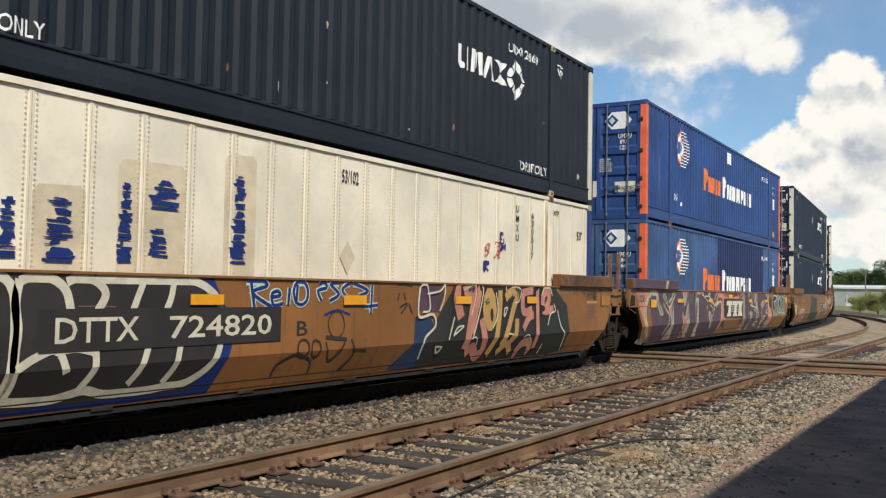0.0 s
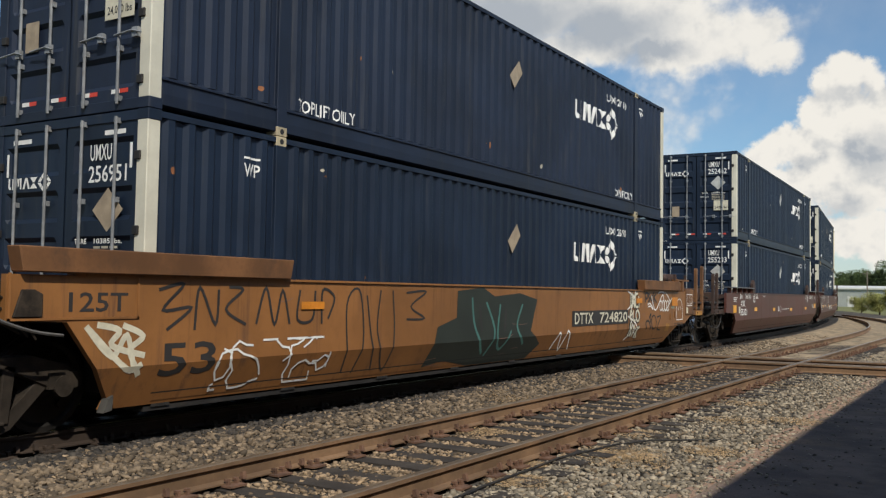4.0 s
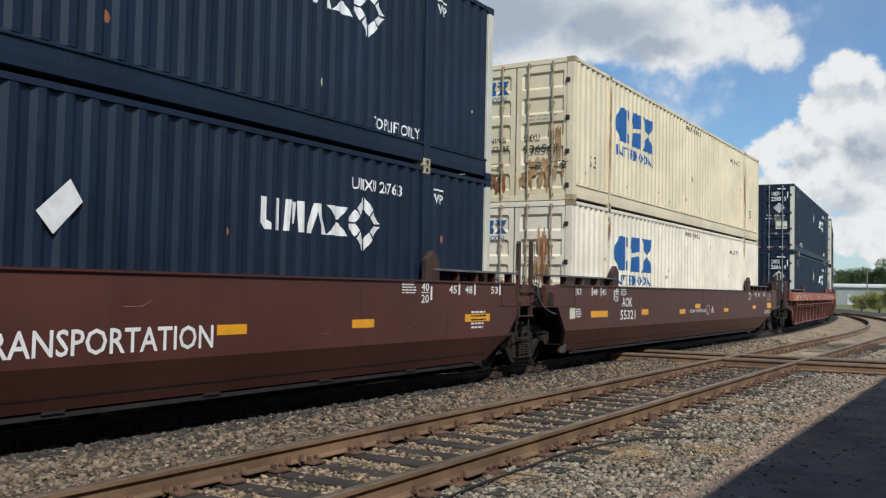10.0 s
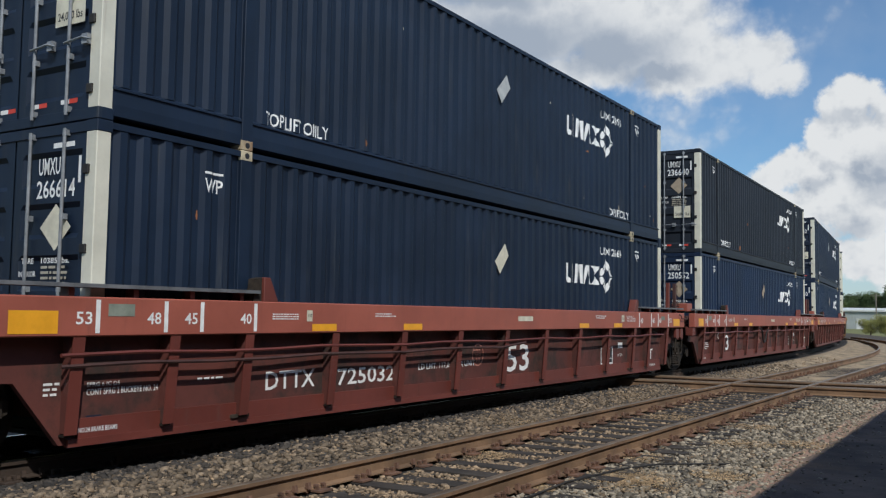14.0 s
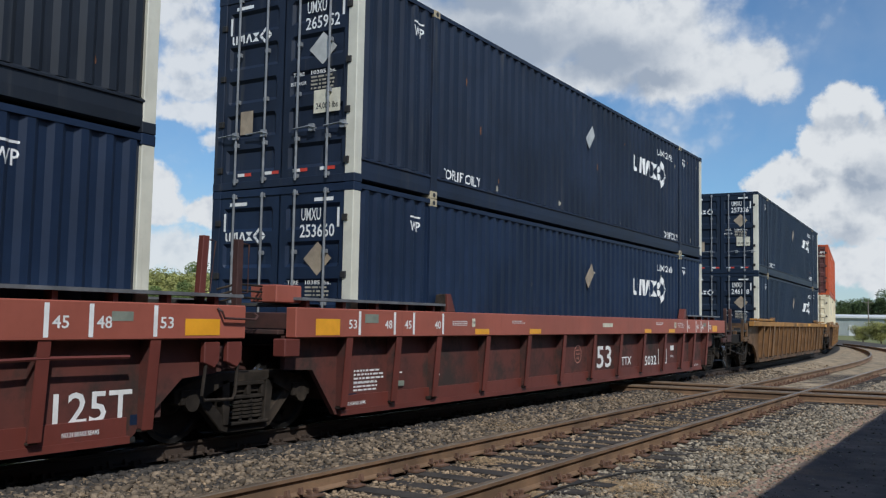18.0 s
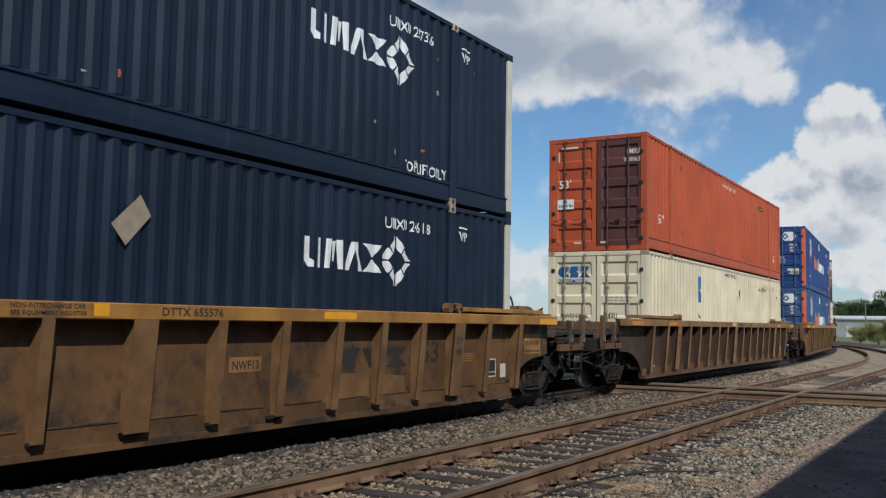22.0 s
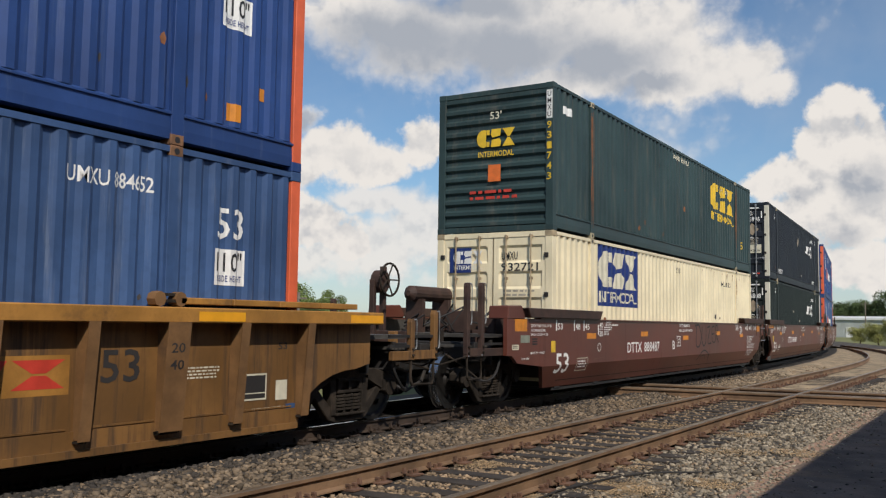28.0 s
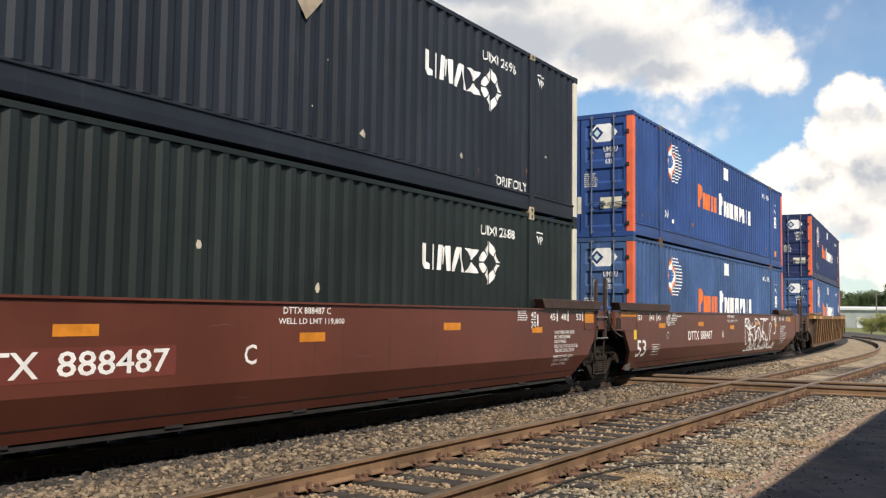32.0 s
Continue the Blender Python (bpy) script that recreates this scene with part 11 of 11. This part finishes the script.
        if k in (0, 2):
            decal("repaint_patch", poly_shape(rect(near(11.25), near(13.0), 0.70, 1.06) if k else rect(near(11.3), near(12.05), 0.30, 0.70)), CHORD_YELLOW if k else RIB_TAN, u, W6, "yellow repaint patch", eps=0.0015)
            if k == 0:
                decal("repaint_patch", poly_shape([(near(12.25), 0.28), (near(12.95), 0.32), (near(12.9), 0.62), (near(12.3), 0.66)]), RIB_TAN, u, W6, "yellow repaint patch", eps=0.0015)
        fine_print(u, [(14.37, 14.89, 0.76, 0.90, 4), (15.4, 15.95, 0.26, 0.40, 3), (0.15, 0.7, 0.28, 0.42, 3)], W6, INK_CREAM if k else CHORD_YELLOW)
        fr = stroke([(near(15.23), 0.50), (near(15.62), 0.50), (near(15.62), 0.78), (near(15.23), 0.78), (near(15.23), 0.50)], 0.02) + stroke([(near(15.24), 0.57), (near(15.61), 0.57)], 0.012)
        decal("record_panel", poly_shape(rect(near(15.23), near(15.62), 0.50, 0.78)), INK_DARK, u, W6)
        decal("record_panel", poly_shape(*fr), INK_CREAM, u, W6, "framed record panel", eps=0.006)
        decal("label_sheet", poly_shape(rect(near(15.79), near(15.99), 0.47, 0.70)), INK_CREAM, u, W6)
        sheets(u, [(-1.64, -0.85, 1.38, 1.48), (1.1, 1.78, 1.38, 1.48), (16.95, 17.66, 1.38, 1.48), (14.37, 15.05, 1.38, 1.48)] if k else [(7.49, 7.66, 1.39, 1.51), (10.82, 11.48, 1.40, 1.49), (16.92, 17.66, 1.37, 1.47)], YELLOW if k != 1 else OLD_ORANGE, W5)
        sheets(u, [(-2.88, -2.45, 0.88, 0.99)], YELLOW, ("side", 1.372))
        if k in (1, 3):
            disc = [(near(5.38) + 0.2 * math.cos(i * math.tau / 20), 0.88 + 0.2 * math.sin(i * math.tau / 20)) for i in range(20)]
            decal("plate_mark", poly_shape(disc), RIB_TAN2, u, W6, "tan painted disc", eps=0.002)
            words(u, [("H", 5.33, 5.44, 0.74, 0.82)], ("side", SHEET_X + 0.003), INK_DARK)
            fine_print(u, [(5.25, 5.5, 0.87, 0.98, 2)], ("side", SHEET_X + 0.003), INK_DARK)
            decal("repaint_patch", poly_shape([(near(8.04), 0.30), (near(8.46), 0.27), (near(8.47), 0.48), (near(8.36), 0.57), (near(8.14), 0.52)]), GREY_SHEET, u, ("side", SHEET_X + 0.012), "grey bare metal patch", eps=0.003)
            decal("repaint_patch", poly_shape(rect(near(11.42), near(12.04), 0.70, 1.04), rect(near(12.24), near(13.0), 0.70, 1.04)), INK_DARK, u, W6, "dark repaint patch", eps=0.0015)
            decal("repaint_patch", poly_shape(rect(near(2.28), near(3.0), 0.76, 1.02), rect(near(3.16), near(3.98), 0.76, 1.02)), INK_DARK, u, W6, "dark number patch", eps=0.0015)
            words(u, [("DTTX", 2.34, 2.94, 0.80, 0.98), ("658249", 3.20, 3.92, 0.80, 0.98)], ("side", SHEET_X + 0.0025), MUD_DIRTY)
            scribble(u, 4.2, 4.9, 0.4, 1.0, 9, CAR_MUD, 84, W6, 0.008)
            words(u, [("DTTX 688249", 8.36, 9.18, 1.40, 1.48)], W5, INK_DARK)
            fine_print(u, [(6.7, 7.48, 1.40, 1.49, 2)], W5, INK_DARK)
            sheets(u, [(7.56, 8.08, 1.39, 1.50)], YELLOW, W5)
            sheets(u, [(14.40, 15.0, 0.72, 0.90)], RIB_TAN, W6, "label_sheet")
            scribble(u, 6.55, 7.2, 0.45, 1.0, 4, RIB_TAN, 83, W6, 0.012)
        if k == 2:
            scribble(u, 1.05, 1.5, 0.3, 0.8, 5, INK_CREAM, 61, W6, 0.018)
    stack(189.82, navy_box("246118", False, NAVY, P2), navy_box("257336", True, NAVY, P2), F1, R1)
    top = container("container", "red-orange corrugated container with one brown door", ORANGE, group="red boxes", door2=BROWN_DOOR, rods=ROD_BROWN)
    words(top, [("53'", 0.98, 1.38, 0.73, 0.98), ("53", 14.85, 15.25, 0.62, 0.88)], "ribbed", INK_CREAM)
    decal("serial_number", word_shape("UMXU", 0.79, 1.10, 2.38, 2.51), INK_WHITE, top, ("end", -HALF + 0.02))
    decal("serial_number", word_shape("938063", 0.70, 1.12, 2.19, 2.30), INK_CREAM, top, ("end", -HALF + 0.02))
    decal("stencil", word_shape("53'", -1.01, -0.69, 1.61, 1.83), INK_WHITE, top, ("end", -HALF + 0.02))
    decal("rating_sheet", poly_shape(rect(-1.06, -0.61, 1.08, 1.33)), INK_WHITE, top, ("end", -HALF + 0.02), "white rating label")
    decal("stencil", word_shape("24,000 lbs", -1.03, -0.64, 1.12, 1.21), INK_BLACK, top, ("end", -HALF + 0.017))
    words(top, [("WARNING HIGH CUBE", 7.42, 9.0, 2.52, 2.64)], "ribbed", INK_CREAM)
    scuffs(top, 34, 77, (SCUFF, BROWN_DOOR))
    decal("label_sheet", poly_shape(rect(near(12.45), near(13.25), 2.36, 2.50)), INK_BLACK, top, "ribbed")
    words(top, [("UMXU", 12.5, 13.2, 2.38, 2.48)], "ribbed", INK_YELLOW)
    for r in ((-0.95, -0.5, 2.62, 2.67), (-1.04, -1.0, 2.3, 2.55), (0.1, 0.3, 0.19, 0.24), (-0.6, -0.4, 0.19, 0.24)):
        decal("reflector", poly_shape(rect(*r)), INK_CREAM, top, ("end", -HALF + 0.02))
    low = rail_box("932574", "cream corrugated container with blue emblem and a blue panel mark", CREAM, INK_BLUE, late=None)
    decal("emblem", poly_shape([(near(4.52), 1.75), (near(4.72), 1.75), (near(4.94), 1.75), (near(4.94), 1.98), (near(4.68), 2.08), (near(4.94), 2.24), (near(4.94), 2.48), (near(4.52), 2.48)]), INK_SKY, low, "ribbed", "blue notched emblem")
    words(low, [("A.I.", 4.5, 4.95, 1.30, 1.50)], "ribbed", INK_BLUE)
    rust_runs(low, ("end", -HALF + 0.02), [(-0.9, 1.0, 0.2, 0.25), (0.5, 1.2, 0.2, 0.3), (-0.4, 0.8, 0.2, 0.2)], 9)
    rust_runs(low, ("side", CW + 0.003), [(near(14.17), 2.7, 1.3, 0.06), (near(9.42), 2.3, 1.9, 0.05), (near(9.05), 2.1, 1.85, 0.04)] + [(near(9.8 + 0.29 * q), 2.78 - 0.09 * ((q * 7) % 5), 2.70 - 0.14 * ((q * 3) % 5), 0.018) for q in (0, 3, 4, 7, 9, 11, 12, 13, 14, 17, 19)], 21)
    stack(213.12, low, top, F1, R1)
    stack(236.55, blue_box("884652", False, BLUE_FADED), blue_box("889380", True), F1, R1)

    # fourth car, reddish brown, three units
    for k, (s0, ne, fe, let) in enumerate(((260.05, "end", "art", "B"), (279.47, "art", "art", "C"), (298.75, "art", "end", "A"))):
        fr, rr = (-2.05 if ne == "end" else -1.68), (CL + 1.7 if fe == "end" else CL + 1.68)
        u = smooth_car("well_car", "reddish brown smooth-sided well car with white stencils", CAR_BROWN2, ne, fe, brake=-1 if k == 0 else 0, rail_style="flare", group="reddish brown car units", gear=GEAR_BROWN)
        on_train(u, s0, 0, fr, rr)
        d0 = 3.65
        decal("number_panel", poly_shape(rect(near(d0 - (0.25 if k == 1 else 0.05)), near(d0 + 2.3), 0.75, 1.05)), CAR_RED, u, FLANK, "fresh red number panel", eps=0.002)
        words(u, [("53", -0.18, 0.42, 0.48, 0.86), ("DTTX", d0 - (0.2 if k == 1 else 0), d0 + (0.78 if k == 1 else 0.95), 0.79, 1.02), ("888487", d0 + (0.96 if k == 1 else 1.12), d0 + 2.22, 0.79, 1.02), (let, 6.91, 7.10, 0.81, 1.03), ("DTTX 888487 " + let, 7.52, 8.38, 1.37, 1.45), ("WELL LD LMT 120,000" if k == 0 else "WELL LD LMT 119,800", 7.44, 8.65, 1.24, 1.32)])
        if k == 1:
            words(u, [("125 T", -0.79, -0.24, 1.21, 1.34)])
        bracket_marks(u, z=1.30)
        bracket_marks(u, True, z=1.30, shift=-0.16)
        sheets(u, [(-1.17, -0.2, 1.38, 1.49)] if k else [(-1.87, -1.40, 1.27, 1.48)], OLD_ORANGE)
        if k == 0:
            words(u, [("2 INCH TREAD COND. SHOES", -1.24, -0.38, 1.345, 1.395), ("NO. 24 BRAKE BEAMS", -1.24, -0.64, 1.265, 1.31), ("SPRG 6 OC D-5 4 IC D-5", -1.24, -0.53, 1.19, 1.235), ("MINER TCC-IV-60LT", -1.25, -0.68, 0.865, 0.905), ("JACK HERE", -1.63, -1.30, 0.765, 0.81)])
            sheets(u, [(-1.65, -1.29, 1.07, 1.20)], GREY_SHEET, name="label_sheet")
            sheets(u, [(-1.97, -1.72, 0.95, 1.04)], INK_CREAM, name="label_sheet")
            fine_print(u, [(-1.95, -1.74, 0.965, 1.025, 2)], (FLANK[0], lambda z: flank_x(z) + 0.003, 0.63), INK_DARK)
            decal("vent_slots", poly_shape(*[rect(near(-1.19), near(-0.98), 1.03 + 0.045 * q, 1.055 + 0.045 * q) for q in range(3)]), INK_BLACK, u, FLANK)
            for sd in (1, -1):
                bm = B()
                prism(bm, [(near(-2.15), 1.48), (near(-1.50), 1.48), (near(-1.50), 1.56), (near(-1.62), 1.72), (near(-2.12), 1.70)], "x", *sorted((sd * 1.08, sd * 1.462)))
                part("end_post", bm, CAR_BROWN2, u, "boxy raised end corner", bevel=0.015)
        sheets(u, [(1.32, 1.8, 1.12, 1.23), (4.55, 5.03, 1.15, 1.26), (7.81, 8.28, 1.04, 1.15), (11.0, 11.48, 1.15, 1.26), (13.9, 14.3, 1.08, 1.18), (16.14, 16.62, 1.25, 1.46)], OLD_ORANGE)
        sheets(u, [(-0.39, -0.2, 0.88, 1.09)], INK_YELLOW, name="label_sheet")
        words(u, [("2 INCH TREAD COND. SHOES", 14.8, 15.68, 1.05, 1.11), ("NO. 24 BRAKE BEAMS", 14.8, 15.5, 0.965, 1.025), ("38 INCH WHEELS", 14.8, 15.32, 0.88, 0.94), ("SPRG 7 OC D-5 7 IC D-6 5 IIC D-6A", 14.8, 15.84, 0.795, 0.855), ("SPRG 2 OC B-353 2 IC B-354", 14.82, 15.67, 0.715, 0.775), ("MINER TCC-IV-45LT SET-UP", 14.76, 15.61, 0.61, 0.66), ('-1/16" +/- 1/16" FEMALE', 14.8, 15.49, 0.545, 0.59), ('3/16" +/- 1/16" MALE', 14.82, 15.40, 0.475, 0.52)])
        decal("plate_mark", poly_shape(*stroke([(near(0.82), 0.50), (near(1.36), 0.50), (near(1.36), 0.74), (near(0.82), 0.74), (near(0.82), 0.50)], 0.012)), INK_CREAM, u, FLANK)
        fine_print(u, [(0.88, 1.3, 0.54, 0.70, 3), (2.24, 2.6, 1.18, 1.36, 4), (2.7, 3.1, 1.36, 1.42, 1)])
        ring = [(near(1.98) + 0.09 * math.cos(i * math.tau / 14), 0.94 + 0.08 * math.sin(i * math.tau / 14)) for i in range(15)]
        decal("plate_mark", poly_shape(*stroke(ring, 0.014)), INK_WHITE, u, FLANK)
        if k == 0:
            spray(u, 0.004, [("line", INK_DARK, 0.048, [(9.05, 1.38), (9.0, 0.9), (9.3, 0.86), (9.5, 1.1), (9.3, 1.42), (8.9, 1.4)]), ("line", INK_DARK, 0.048, [(9.6, 1.4), (9.58, 1.0), (9.75, 0.86), (9.95, 1.0), (9.98, 1.42)]),
                            ("line", INK_DARK, 0.048, [(10.1, 1.36), (10.4, 1.38), (10.15, 0.95), (10.5, 0.93)]), ("line", INK_DARK, 0.042, [(10.85, 1.4), (10.6, 1.36), (10.62, 0.98), (10.9, 0.96)])])
            spray(u, 0.006, [("line", INK_DARK, 0.042, [(10.6, 1.18), (10.85, 1.2)]), ("line", INK_DARK, 0.042, [(10.98, 0.95), (11.0, 1.42), (11.25, 1.34), (11.05, 1.18), (11.3, 0.94)]), ("line", INK_DARK, 0.042, [(9.2, 0.46), (9.5, 0.68), (9.85, 0.73), (10.2, 0.62), (10.4, 0.43)]), ("line", INK_DARK, 0.02, [(9.5, 0.56), (9.8, 0.6), (10.0, 0.5)])])
            decal("plate_mark", poly_shape(*stroke([(near(7.28), 0.89), (near(7.57), 0.89), (near(7.57), 1.13), (near(7.28), 1.13), (near(7.28), 0.89)], 0.018)), INK_WHITE, u, FLANK, "white square plate mark")
            words(u, [("PLATE", 7.33, 7.52, 1.05, 1.09), ("H", 7.37, 7.48, 0.92, 1.03)])
        if k == 2:
            scribble(u, 9.6, 14.0, 0.35, 1.35, 26, INK_WHITE, 72, w=0.045)
        if k == 0:
            low = rail_box("932721", "light cream corrugated container with dark blue emblem panel", CREAM_LIGHT, INK_CREAM, board=INK_DKBLUE, mark=(2.40, 4.72), mz=1.90)
            rust_runs(low, ("side", CW + 0.003), [(near(14.17), 2.7, 1.6, 0.05)] + [(near(9.6 + 0.31 * q), 2.8 - 0.02 * ((q * 7) % 5), 2.72 - 0.05 * ((q * 3) % 5), 0.016) for q in (0, 2, 5, 6, 9, 11, 12, 13, 15, 16, 18)], 33)
            top = rail_box("931743", "dark green corrugated container with yellow emblem", GREEN, INK_YELLOW, front="wall", mark=(11.2, 13.9), mz=1.72)
            eW = ("end", -HALF + 0.012)
            decal("emblem", round_mark(-0.40, 1.72, 0.86, 0.36), INK_YELLOW, top, eW, "yellow rounded brand shapes")
            decal("emblem", sub_line(-0.36, 1.52, 0.80, 0.12), INK_YELLOW, top, eW)
            decal("stencil", word_shape("53'", -0.10, 0.16, 2.28, 2.44), INK_CREAM, top, eW)
            decal("label_sheet", poly_shape(rect(-0.13, 0.15, 1.02, 1.36)), INK_ORANGE, top, eW, "orange warning label")
            decal("stencil", bars_text(-0.55, 0.55, 0.62, 0.86, 2, 9), INK_RED, top, eW)
            for i, ch in enumerate("931743"):
                decal("serial_number", word_shape(ch, 1.16, 1.26, 1.98 - i * 0.20, 2.12 - i * 0.20), INK_YELLOW, top, ("end", -HALF + 0.003))
            decal("serial_panel", poly_shape(rect(1.15, 1.275, 2.18, 2.74)), INK_WHITE, top, ("end", -HALF + 0.004))
            for i, ch in enumerate("UMXU"):
                decal("serial_number", word_shape(ch, 1.17, 1.25, 2.61 - i * 0.135, 2.71 - i * 0.135), INK_BLACK, top, ("end", -HALF + 0.0), eps=0.002)
            decal("serial_panel", poly_shape(rect(near(0.52), near(0.96), 2.36, 2.52)), INK_WHITE, top, "ribbed")
            rust_runs(top, ("side", CW + 0.003), [(near(1.98), 2.7, 0.2, 0.09), (near(14.17), 2.7, 0.3, 0.08)], 10)
            stack(s0, low, top, fr, rr)
        elif k == 1:
            stack(s0, navy_box("236808", False, BLACKGREEN, P2, False, "black-green corrugated steel container with white end posts"), navy_box("245996", True, CHARCOAL, P2, True, "charcoal navy corrugated steel container with white end posts"), fr, rr)
        else:
            stack(s0, blue_box("881635", False, BLUE_FADED), blue_box("891635", True), fr, rr)
    stack(322.4, blue_box("882117", False, BLUE_FADED), blue_box("887430", True, BLUE_DARK), F1, R1)


GREY_SHEET = material("dull_grey_green_sheet", (0.22, 0.24, 0.19), 0.6, vary=0.2, scale=6.0)
INK_TAN = material("tan_spray_paint", (0.50, 0.30, 0.10), 0.6, vary=0.2, scale=2.0)
RIVET = material("cream_rivet_paint", (0.60, 0.52, 0.38), 0.5, vary=0.2, scale=8.0)
GHOST = material("tan_ghost_paint", (0.64, 0.54, 0.38), 0.6, vary=0.15, scale=3.0)
CAR_CHORD = material("faded_salmon_chord_paint", (0.33, 0.092, 0.060), 0.5, vary=0.15, scale=0.8, grime=(0.2, 0.07, 0.05), grime_amount=0.2, streak=True)
build_train()



def motions():
    for thing, s0, lift, front, rear in MOVERS:
        walk(thing, [(t, Matrix.Translation((0, 0, lift)) @ ride(s0, t, front, rear)) for t in TIMES])
    step = 2 / FPS
    n = int(32.0 / step)
    for ws, start in SPINS:
        walk(ws, [(k * step, Matrix.Translation(ws.location) @ Matrix.Rotation(start + k * step * SPEED / 0.46, 4, "X")) for k in range(n + 1)])


motions()
